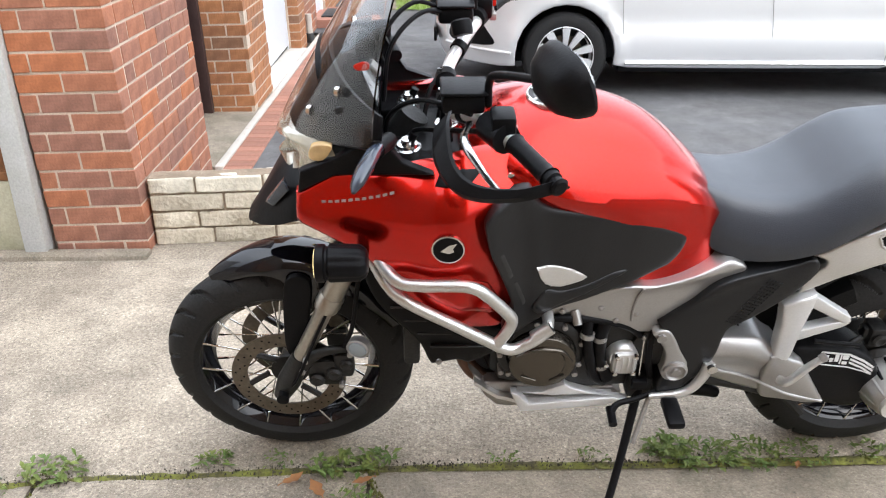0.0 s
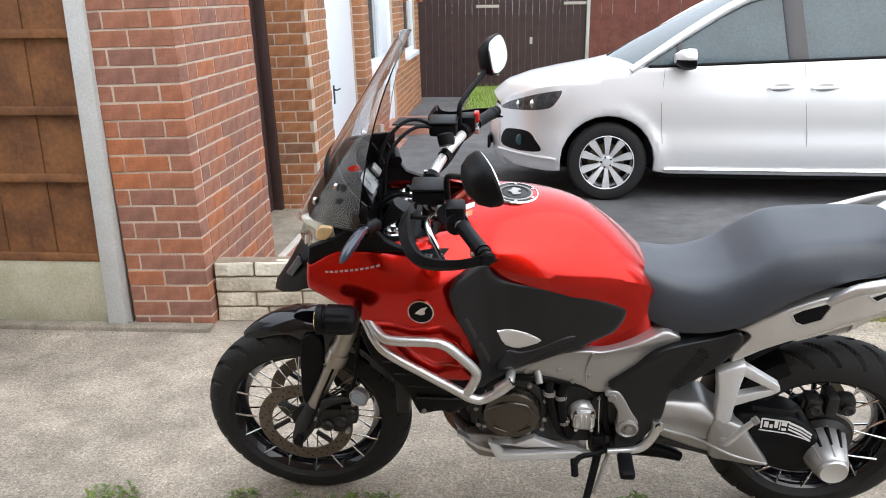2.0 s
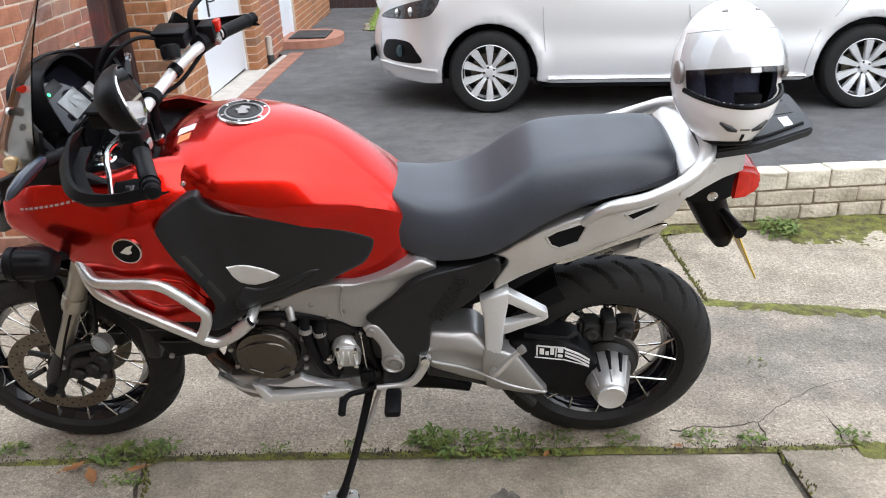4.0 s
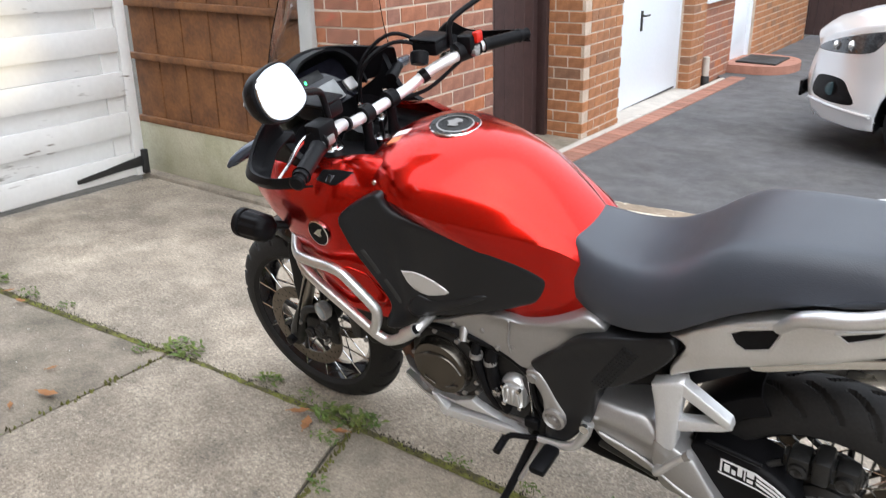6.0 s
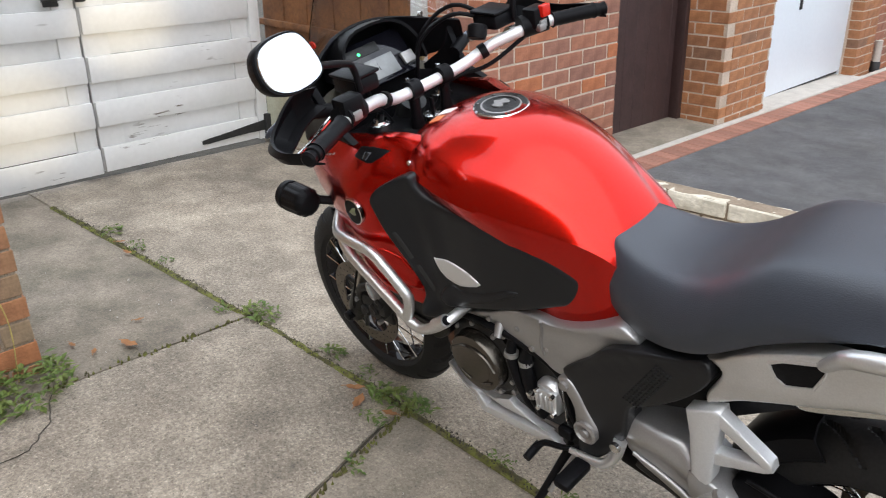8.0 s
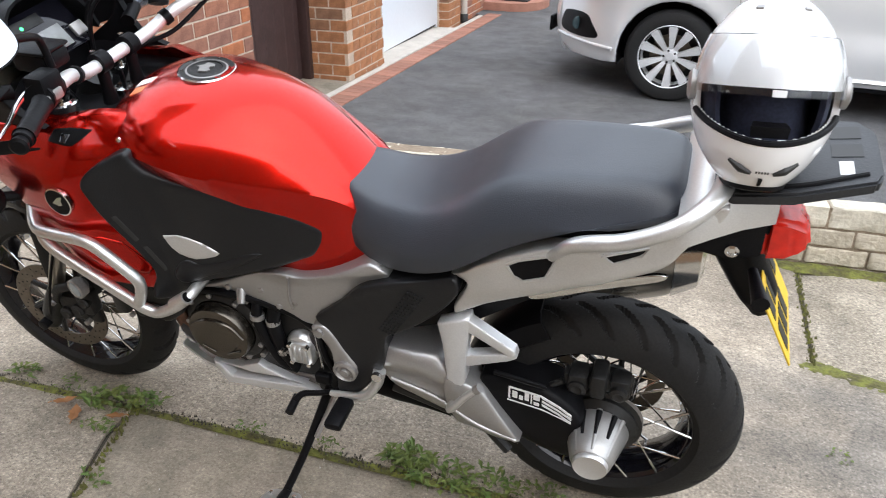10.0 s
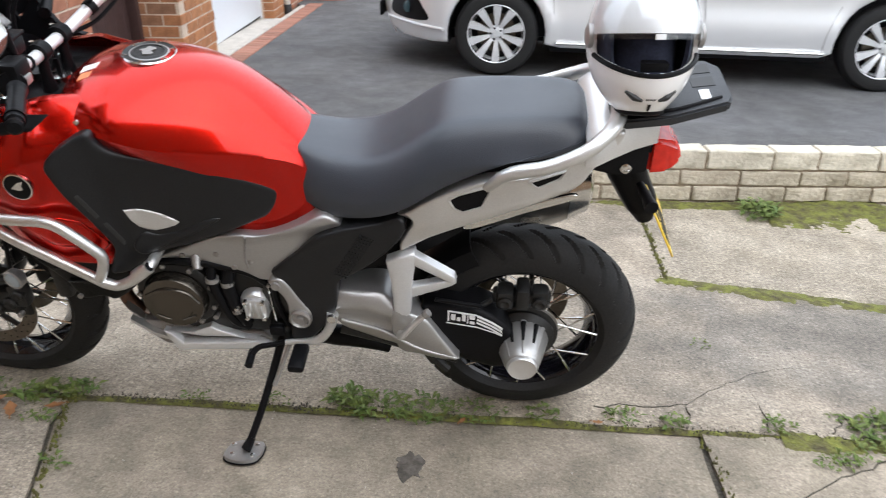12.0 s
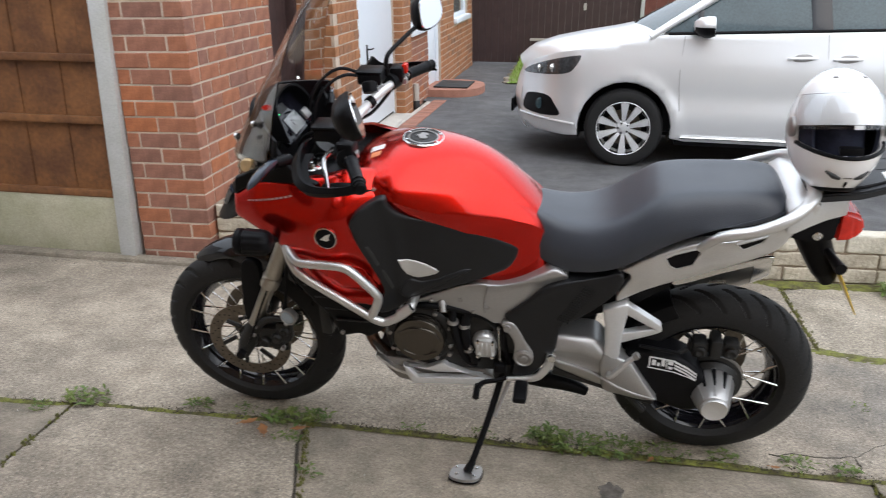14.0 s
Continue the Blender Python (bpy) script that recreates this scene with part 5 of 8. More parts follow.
    part("shroud_bolt", lathe([(0.007, -0.004), (0.007, 0.004)], 8, m=Matrix.Translation((-0.39, s * 0.199, 0.50))), M_GREYMETAL, bike)
for s in (-1, 1):
    beam = bpy.data.lights.new("fog_beam", "SPOT")
    beam.energy, beam.spot_size, beam.spot_blend, beam.color, beam.shadow_soft_size = 125.0, radians(15), 1.0, (1.0, 0.82, 0.5), 0.03
    new("fog_beam", beam).matrix_world = look(LEAN @ Vector((-0.66, s * 0.305, 0.887)), DRIVE @ Vector((-3.6, 0.05 + s * 0.33, 0.66 + s * 0.24)))
part("radiator", cuboid(-0.475, -0.435, -0.17, 0.17, 0.46, 0.78, 0.01), M_DARKMETAL, bike, "dark finned radiator")
part("subframe_front", tube([(-0.50, 0, 0.95), (-0.45, 0, 0.75), (-0.30, 0, 0.60)], 0.05, 10), M_DARKMETAL, bike)

# -- tank
# x, top, half width and height of the flank crease, half width and height of the lower edge
TANK = [(-0.346, 1.022, 0.055, 1.000, 0.050, 0.950), (-0.334, 1.043, 0.105, 1.006, 0.090, 0.930), (-0.310, 1.062, 0.152, 1.010, 0.125, 0.920), (-0.275, 1.079, 0.188, 1.010, 0.150, 0.915), (-0.235, 1.090, 0.211, 1.007, 0.165, 0.910),
        (-0.180, 1.099, 0.226, 0.997, 0.172, 0.895), (-0.100, 1.101, 0.223, 0.974, 0.165, 0.850), (-0.020, 1.089, 0.208, 0.957, 0.158, 0.780), (0.050, 1.063, 0.188, 0.944, 0.152, 0.705), (0.110, 1.023, 0.165, 0.930, 0.150, 0.700),
        (0.165, 0.973, 0.145, 0.914, 0.146, 0.708), (0.210, 0.926, 0.127, 0.892, 0.136, 0.725), (0.240, 0.886, 0.110, 0.862, 0.120, 0.745), (0.255, 0.842, 0.090, 0.825, 0.100, 0.770)]
ARCH = ramp_of([(-0.346, 84), (-0.18, 80), (-0.06, 66), (0.05, 56), (0.255, 52)])


def tank_ring(zt, hw, zc, bw, zb, x, n=20):
    ring = []
    top = radians(ARCH(x))
    for k in range(-n, n + 1):
        a = top * k / n
        y = hw * math.sin(a) / math.sin(top)
        z = zc + (zt - zc) * (math.cos(a) - math.cos(top)) / (1 - math.cos(top))
        # shallow scallop along the upper flank
        t = abs(y) / hw
        z -= 0.005 * math.exp(-((t - 0.66) / 0.10) ** 2) * min(1, max(0, (x + 0.25) / 0.15))
        ring.append((x, y, z))
    right = [(x, hw + (bw - hw) * (j / 8) ** 1.25, zc + (zb - zc) * j / 8) for j in range(1, 9)]
    left = [(a, -b, c) for a, b, c in reversed(right)]
    return left + ring + right


def dense(rows, n=4):
    pts = np.array(rows)
    xs = np.linspace(0, len(rows) - 1, (len(rows) - 1) * n + 1)
    out = []
    for t in xs:
        i = min(int(t), len(rows) - 2)
        f = t - i
        p0, p1, p2, p3 = pts[max(i - 1, 0)], pts[i], pts[i + 1], pts[min(i + 2, len(rows) - 1)]
        out.append(0.5 * (2 * p1 + (p2 - p0) * f + (2 * p0 - 5 * p1 + 4 * p2 - p3) * f * f + (3 * p1 - p0 - 3 * p2 + p3) * f ** 3))
    return out


tank = part("fuel_tank", loft([tank_ring(*r[1:], r[0]) for r in dense(TANK, 5)]), M_RED, bike, "candy red fuel tank with glossy reflections")
cap_at = pose(-0.137, 0, 1.094, 0, 3, 0) @ pose(0, 0, 0, 90)
part("filler_rim", lathe([(0.062, -0.01), (0.063, 0.006), (0.0605, 0.009), (0.0585, 0.009), (0.058, 0.004)], 48, m=cap_at), M_CHROME, tank, "silver filler cap ring")
part("filler_ring", lathe([(0.0585, 0.0), (0.0585, 0.0065), (0.046, 0.0075), (0.046, 0.0)], 48, m=cap_at), M_DARKMETAL, tank, "dark ring of the filler")
part("filler_inner_ring", lathe([(0.046, 0.0), (0.046, 0.0085), (0.039, 0.0095), (0.039, 0.0)], 48, m=cap_at), M_GREYMETAL, tank, "silver inner ring of the filler")
part("filler_cap", lathe([(0.042, 0.0), (0.042, 0.009), (0.038, 0.011), (0.034, 0.011), (0.033, 0.009), (0.0, 0.0095)], 40, m=cap_at), M_DARKMETAL, tank, "dark fuel filler cap")
lid = bmesh.new()
ring = [(-0.022, -0.008), (-0.008, -0.012), (0.0, -0.022), (0.008, -0.012), (0.022, -0.008), (0.018, 0.010), (0.008, 0.014), (0.004, 0.006), (-0.004, 0.006), (-0.008, 0.014), (-0.018, 0.010)]
loft([[cap_at @ Vector((b, 0.0095, a)) for a, b in ring], [cap_at @ Vector((b, 0.0125, a)) for a, b in ring]], lid)
part("cap_flap", lid, M_GREYMETAL, tank, "silver key flap")
for k in range(6):
    a = math.pi * 2 * (k + 0.5) / 6
    part("cap_screw", lathe([(0.004, 0.006), (0.004, 0.0095)], 10, m=cap_at @ Matrix.Translation((0.0525 * math.cos(a), 0, 0.0525 * math.sin(a)))), M_CHROME, tank)


def on_tank(x, y, lift=0.001):
    r = min(dense(TANK, 5), key=lambda q: abs(q[0] - x))
    pts = tank_ring(*r[1:], x)[8:-8]
    return float(np.interp(y, [p[1] for p in pts], [p[2] for p in pts])) + lift


for y0, y1, x0, x1, m, lb in ((-0.062, -0.035, -0.285, -0.245, M_INK, "white sticker"), (-0.095, -0.070, -0.278, -0.25, M_ORANGE_INK, "orange and white sticker")):
    bm = bmesh.new()
    q = [(x0, y0), (x1, y0 + 0.006), (x1, y1 + 0.004), (x0, y1)]
    loft([[(a, b, on_tank(a, b, 0.0015)) for a, b in q], [(a, b, on_tank(a, b, -0.002)) for a, b in q]], bm)
    part("sticker", bm, m, tank, lb)


# -- black side covers and silver frame
COVER = ramp_of([(-0.33, 0.300), (-0.295, 0.292), (-0.24, 0.254), (-0.195, 0.228), (-0.15, 0.219), (-0.065, 0.208), (0.05, 0.182), (0.17, 0.146)])


def cover_depth(x, z):
    # a fold runs down from the peak; the lower rear field lies a little deeper
    fold = 0.006 * math.exp(-((x + 0.195 - 0.10 * (0.95 - z)) / 0.018) ** 2)
    return COVER(x) + fold - 0.05 * max(0, 0.70 - z)


for s in (-1, 1):
    cv = part("side_cover", panel([(-0.300, 0.958), (-0.282, 0.984), (-0.255, 1.000), (-0.225, 1.013), (-0.207, 1.014), (-0.199, 0.994), (-0.180, 0.969), (-0.144, 0.949), (-0.07, 0.932), (-0.010, 0.916), (0.05, 0.894), (0.105, 0.865), (0.144, 0.844), (0.164, 0.828), (0.165, 0.808),
                                   (0.155, 0.782), (0.134, 0.757), (0.108, 0.746), (0.04, 0.722), (-0.05, 0.697), (-0.123, 0.676), (-0.170, 0.650), (-0.205, 0.624), (-0.245, 0.628), (-0.243, 0.660), (-0.228, 0.702), (-0.242, 0.757), (-0.262, 0.816), (-0.283, 0.875), (-0.295, 0.925)],
                                  cover_depth, 0.05, 0.011, 0.014, side=s), M_COVER, bike, "matt black side cover below the tank")
    part("cover_insert", panel([(-0.181, 0.812), (-0.155, 0.810), (-0.130, 0.804), (-0.100, 0.792), (-0.075, 0.776), (-0.064, 0.766), (-0.075, 0.758), (-0.098, 0.751), (-0.122, 0.746), (-0.142, 0.750), (-0.158, 0.760), (-0.170, 0.780)], lambda x, z: cover_depth(x, z) + 0.004, 0.014, 0.003, 0.012, smooth_line=False, side=s), M_SILVER, cv, "silver triangular insert")
    part("cover_rib", panel([(-0.155, 0.742), (-0.118, 0.733), (-0.06, 0.745), (0.0, 0.768), (0.03, 0.765), (-0.02, 0.735), (-0.10, 0.700), (-0.16, 0.675), (-0.185, 0.70)], lambda x, z: cover_depth(x, z) + 0.005, 0.02, 0.009, 0.014, side=s), M_COVER, cv)
    for x, z in ((-0.265, 0.872), (-0.230, 0.781)):
        part("cover_vent", panel([(x, z), (x + 0.008, z + 0.002), (x + 0.033, z - 0.068), (x + 0.025, z - 0.073)], lambda a, b: cover_depth(a, b) + 0.0012, 0.004, 0.0008, 0.02, smooth_line=False, side=s), M_BLACK_INK, cv)
    part("frame_spar", panel([(-0.20, 0.600), (-0.10, 0.650), (0.0, 0.698), (0.06, 0.712), (0.108, 0.710), (0.165, 0.725), (0.225, 0.750), (0.268, 0.768), (0.298, 0.760), (0.312, 0.742), (0.300, 0.715), (0.25, 0.695), (0.20, 0.64), (0.155, 0.58), (0.13, 0.558), (0.094, 0.557), (0.05, 0.573), (-0.005, 0.585), (-0.09, 0.588), (-0.17, 0.580)],
                             lambda x, z: np.interp(x, [-0.15, 0.08, 0.2, 0.35], [0.165, 0.172, 0.167, 0.15]) + 0.010 * math.exp(-((z - 0.712 - 0.22 * max(0, x - 0.1)) / 0.018) ** 2) - 0.10 * max(0, 0.62 - z), 0.05, 0.007, 0.012, side=s), M_SPAR, bike, "silver-grey frame spar")
    part("spar_seam", tube([(0.078, s * 0.1825, 0.708), (0.070, s * 0.1735, 0.675), (0.064, s * 0.1735, 0.635), (0.066, s * 0.170, 0.60)], [0.003, 0.0035, 0.003, 0.003], 6), M_GREYMETAL, bike, "weld seam across the spar")
    piv = part("pivot_cover", panel([(0.128, 0.600), (0.128, 0.600), (0.164, 0.634), (0.198, 0.663), (0.250, 0.714), (0.319, 0.740), (0.404, 0.758), (0.46, 0.775), (0.47, 0.735), (0.42, 0.668), (0.345, 0.606), (0.304, 0.582), (0.293, 0.549), (0.286, 0.489), (0.268, 0.452), (0.224, 0.388), (0.195, 0.368), (0.160, 0.356), (0.157, 0.40), (0.165, 0.43), (0.185, 0.50), (0.168, 0.54), (0.154, 0.566)],
                                    lambda x, z: 0.188 - 0.06 * max(0, x - 0.2) - 0.004 * math.exp(-((z - 0.70 - 0.5 * (x - 0.3)) / 0.012) ** 2), 0.05, 0.008, 0.016, side=s), M_COVER, bike, "black frame cover above the foot peg")
    grip = bmesh.new()
    for k in range(16):
        for j in range(5):
            x, z = 0.288 + 0.0075 * j + 0.005 * k, 0.605 + 0.0080 * k - 0.003 * j
            lathe([(0.0030, 0), (0.0020, s * 0.004)], 5, bm=grip, m=Matrix.Translation((x, s * (0.187 - 0.06 * max(0, x - 0.2)), z)))
    part("stud_patch", grip, M_COVER, piv, "studded grip area")
    part("hanger_plate", panel([(0.118, 0.575), (0.150, 0.585), (0.172, 0.560), (0.192, 0.520), (0.205, 0.497), (0.219, 0.468), (0.205, 0.432), (0.178, 0.418), (0.158, 0.440), (0.160, 0.475), (0.158, 0.510), (0.140, 0.545)], lambda x, z: 0.193, 0.03, 0.006, 0.012, side=s), M_SPAR, piv, "grey cast hanger plate")
    boss = lathe([(0.030, s * -0.02), (0.030, s * 0.012), (0.024, s * 0.016), (0.020, s * 0.010), (0.012, s * 0.010), (0.010, s * 0.017), (0.001, s * 0.017)], 32, m=Matrix.Translation((0.190, s * 0.188, 0.455)))
    part("pivot_boss", boss, M_GREYMETAL, piv, "grey swing arm pivot bolt")
    part("hanger_bolt", lathe([(0.012, 0), (0.012, s * 0.012)], 8, m=Matrix.Translation((0.138, s * 0.188, 0.565))), M_GREYMETAL, piv)
    part("rest_bracket", tube([(0.275, s * 0.185, 0.47), (0.262, s * 0.19, 0.42), (0.225, s * 0.195, 0.378), (0.14, s * 0.195, 0.365)], [0.016, 0.013, 0.012, 0.008], 10, 6), M_SILVER, bike, "silver foot rest bracket")
    part("bracket_bolt", lathe([(0.012, 0), (0.012, s * 0.01)], 12, m=Matrix.Translation((0.276, s * 0.2, 0.47))), M_CHROME, bike)
    peg = bmesh.new()
    box(peg, 0.165, 0.208, s * 0.205, s * 0.295, 0.352, 0.376, 0.008)
    part("foot_peg", peg, M_BLACK, bike, "black rubber foot peg")
    # pillion bracket
    pb = part("pillion_bracket", panel([(0.420, 0.640), (0.452, 0.660), (0.492, 0.672), (0.496, 0.650), (0.484, 0.567), (0.480, 0.482), (0.466, 0.432), (0.448, 0.402), (0.437, 0.430), (0.434, 0.51), (0.430, 0.58)], lambda x, z: 0.172 + 0.004 * math.cos((x - 0.455) * 60), 0.028, 0.006, 0.012, smooth_line=False, side=s), M_SILVER_BRIGHT, bike, "bright silver cast pillion foot rest bracket")
    part("bracket_arm", panel([(0.466, 0.664), (0.492, 0.666), (0.592, 0.600), (0.597, 0.585), (0.585, 0.578), (0.475, 0.640)], lambda x, z: 0.169, 0.024, 0.003, 0.012, smooth_line=False, side=s), M_SILVER_BRIGHT, pb)
    part("bracket_arm", panel([(0.470, 0.535), (0.478, 0.556), (0.592, 0.590), (0.597, 0.578), (0.580, 0.566), (0.475, 0.520)], lambda x, z: 0.167, 0.024, 0.003, 0.012, smooth_line=False, side=s), M_SILVER_BRIGHT, pb)
    part("pillion_peg", tube([(0.452, s * 0.20, 0.425), (0.462, s * 0.222, 0.440), (0.495, s * 0.224, 0.488), (0.522, s * 0.224, 0.520)], [0.012, 0.013, 0.012, 0.010], 10, flat=0.7), M_SILVER, pb, "folded silver pillion peg")
    part("peg_tip", tube([(0.520, s * 0.224, 0.518), (0.531, s * 0.224, 0.529)], 0.011, 10, smooth=False), M_GREYMETAL, pb)

# -- seat
SEAT = [(0.185, 0.905, 0.085, 0.83), (0.205, 0.918, 0.112, 0.80), (0.245, 0.908, 0.132, 0.775), (0.30, 0.897, 0.150, 0.762), (0.37, 0.900, 0.168, 0.772), (0.43, 0.922, 0.178, 0.792), (0.475, 0.952, 0.182, 0.815), (0.52, 0.985, 0.180, 0.845),
        (0.565, 1.008, 0.176, 0.875), (0.64, 1.020, 0.170, 0.912), (0.74, 1.026, 0.163, 0.950), (0.82, 1.028, 0.155, 0.975), (0.865, 1.022, 0.142, 0.988), (0.885, 1.008, 0.120, 0.992)]


def seat_ring(zt, hw, zb, x, n=12):
    ring = []
    depth = zt - zb
    soft = min(0.055, depth * 0.8)
    for k in range(-n, n + 1):
        u = k / n
        y = hw * u
        z = zt - 0.006 * u * u - soft * max(0.0, abs(u) - 0.62) ** 2 / 0.1444 - 0.02 * (abs(u) ** 6)
        ring.append((x, y, z))
    side = [(x, hw * (1.0 + 0.012 * math.sin(math.pi * j / 4)), ring[-1][2] + (zb - ring[-1][2]) * j / 4) for j in range(1, 5)]
    low = [(x, hw * 0.9, zb - 0.008)]
    right = side + low
    return [(a, -b, c) for a, b, c in reversed(right)] + ring + right


part("seat", loft([seat_ring(r[1], r[2], r[3], r[0]) for r in dense(SEAT, 4)]), M_SEAT, bike, "black two-step vinyl seat")

# -- tail
def tail_depth(x, z):
    ridge = 0.006 * math.exp(-((z - 0.80 - 0.36 * (x - 0.62)) / 0.012) ** 2)
    return float(np.interp(x, [0.43, 0.55, 0.75, 0.95], [0.152, 0.173, 0.176, 0.14])) + ridge


for s in (-1, 1):
    tp = part("tail_panel", panel([(0.452, 0.775), (0.452, 0.775), (0.480, 0.790), (0.508, 0.815), (0.555, 0.846), (0.600, 0.868), (0.664, 0.894), (0.745, 0.906), (0.803, 0.926), (0.85, 0.945), (0.903, 0.985), (0.945, 1.01), (0.962, 1.01), (0.945, 0.97), (0.905, 0.925), (0.867, 0.875), (0.821, 0.851), (0.724, 0.814), (0.674, 0.79), (0.554, 0.736), (0.497, 0.696), (0.457, 0.665), (0.457, 0.665), (0.456, 0.690), (0.478, 0.734), (0.488, 0.765)],
                                  tail_depth, 0.035, 0.007, 0.014, side=s), M_SILVER, bike, "silver tail side panel")
    for pts in ([(0.576, 0.841), (0.600, 0.857), (0.670, 0.883), (0.667, 0.858), (0.654, 0.826), (0.610, 0.808), (0.590, 0.816)], [(0.757, 0.899), (0.78, 0.906), (0.838, 0.923), (0.825, 0.902), (0.779, 0.882)]):
        part("tail_slot", panel(pts, lambda x, z: tail_depth(x, z) + 0.0015, 0.006, 0.002, 0.03, smooth_line=False, side=s), M_BLACK, tp, "dark slot")
        lip = [Vector((p[0], s * (tail_depth(*p) + 0.001), p[1])) for p in (*pts, pts[0])]
        part("slot_lip", tube(lip, 0.0035, 6, smooth=False), M_SILVER, tp)
    part("grab_rail", tube([(0.665, s * 0.172, 0.878), (0.70, s * 0.195, 0.925), (0.735, s * 0.205, 0.945), (0.80, s * 0.205, 0.962), (0.87, s * 0.193, 0.992), (0.915, s * 0.165, 1.018), (0.945, s * 0.11, 1.034), (0.955, 0, 1.036)], [0.014, 0.018, 0.020, 0.020, 0.020, 0.021, 0.022, 0.022], 12, 6, flat=0.8), M_SILVER, bike, "silver grab rail round the seat")
part("tail_bridge", loft([[(x, -w, z0), (x, -w * 0.97, (z0 + z1) / 2), (x, -w * 0.86, z1 - 0.004), (x, -w * 0.6, z1), (x, w * 0.6, z1), (x, w * 0.86, z1 - 0.004), (x, w * 0.97, (z0 + z1) / 2), (x, w, z0)] for x, w, z0, z1 in ((0.878, 0.178, 0.945, 1.000), (0.90, 0.175, 0.945, 1.020), (0.94, 0.148, 0.952, 1.032), (0.99, 0.115, 0.958, 1.028), (1.045, 0.088, 0.962, 1.018))]), M_SILVER, bike, "silver bridge behind the seat")
tail = loft([[(0.86, -0.11, 0.90), (0.86, -0.11, 0.97), (0.86, 0.11, 0.97), (0.86, 0.11, 0.90)], [(0.98, -0.095, 0.865), (0.98, -0.095, 0.965), (0.98, 0.095, 0.965), (0.98, 0.095, 0.865)], [(1.045, -0.075, 0.872), (1.045, -0.075, 0.955), (1.045, 0.075, 0.955), (1.045, 0.075, 0.872)]])
bmesh.ops.bevel(tail, geom=tail.edges[:], offset=0.012, segments=2, affect="EDGES")
part("tail_unit", tail, M_BLACK, bike, "black tail unit")
part("tail_bolt", lathe([(0.013, 0), (0.013, 0.006), (0.008, 0.008), (0.006, 0.004)], 20, m=pose(0.982, -0.094, 0.897, 180)), M_CHROME, bike, "bright tail bolt")
lens = loft([[(1.035, -0.078, 0.868), (1.035, -0.075, 0.958), (1.035, 0.075, 0.958), (1.035, 0.078, 0.868)], [(1.09, -0.065, 0.868), (1.078, -0.06, 0.952), (1.078, 0.06, 0.952), (1.09, 0.065, 0.868)], [(1.122, -0.04, 0.884), (1.112, -0.035, 0.925), (1.112, 0.035, 0.925), (1.122, 0.04, 0.884)]])
bmesh.ops.bevel(lens, geom=lens.edges[:], offset=0.010, segments=3, affect="EDGES")
part("tail_lamp", lens, M_REDLENS, bike, "red tail lamp lens")
hang = part("plate_hanger", tube([(0.985, 0, 0.88), (1.02, 0, 0.80), (1.055, 0, 0.735), (1.07, 0, 0.69)], [0.055, 0.045, 0.04, 0.022], 10, 6), M_BLACK, bike, "black number plate hanger")
plate_at = pose(1.090, 0.0, 0.732, 0, -27, 0)
plate = part("number_plate", box(bmesh.new(), -0.002, 0.002, -0.114, 0.114, -0.089, 0.089, 0.0015, 1), M_YELLOW, bike, "yellow rear number plate with plain black bars", at=plate_at)
for z in (0.01, -0.07):
    b = bmesh.new()
    for k in range(4 if z > 0 else 3):
        box(b, 0.002, 0.0035, -0.09 + k * 0.048, -0.055 + k * 0.048, z, z + 0.06)
    part("plate_bars", b, M_BLACK_INK, plate, smooth=False)
for s in (-1, 1):
    part("rear_signal", tube([(1.03, s * 0.06, 0.83), (1.04, s * 0.12, 0.828), (1.045, s * 0.155, 0.828)], [0.010, 0.014, 0.017], 10, 4), M_SIGNAL if s > 0 else M_BLACK, bike, "rear turn signal")
rack = bmesh.new()
ring = [(0.925, -0.095), (0.955, -0.125), (1.06, -0.125), (1.185, -0.085), (1.195, -0.06), (1.195, 0.09), (1.17, 0.13), (1.05, 0.15), (0.95, 0.15), (0.925, 0.12)]
loft([[(x, y, 1.018 + (x - 0.92) * 0.15 + dz) for x, y in ring] for dz in (-0.012, 0.012)], rack)
bmesh.ops.bevel(rack, geom=[e for e in rack.edges if abs(e.verts[0].co.z - e.verts[1].co.z) < 0.05], offset=0.005, segments=2, affect="EDGES")
rk = part("luggage_rack", rack, M_RACK, bike, "flat black plastic luggage plate")


def on_rack(x0, x1, y0, y1, lift=0.0012):
    """A thin piece lying on the sloping plate."""
    q = [(x0, y0), (x1, y0), (x1, y1), (x0, y1)]
    return loft([[(x, y, 1.030 + (x - 0.92) * 0.15 + dz) for x, y in q] for dz in (-0.004, lift)])


for y in (0.02, 0.085):
    part("rack_slot", on_rack(1.118, 1.168, y - 0.022, y + 0.022), M_BLACK_INK, rk, "dark slot")
part("rack_label", on_rack(1.128, 1.150, -0.062, -0.018), M_INK, rk, "small white label")
part("rack_ridge", tube([(0.96, -0.10, 1.038), (1.06, -0.10, 1.053), (1.17, -0.06, 1.068)], 0.005, 8), M_BLACK, rk)
both("rack_stay", lambda s: tube([(0.95, s * 0.07, 1.0), (1.03, s * 0.07, 1.02)], 0.014, 8, smooth=False), M_SILVER)

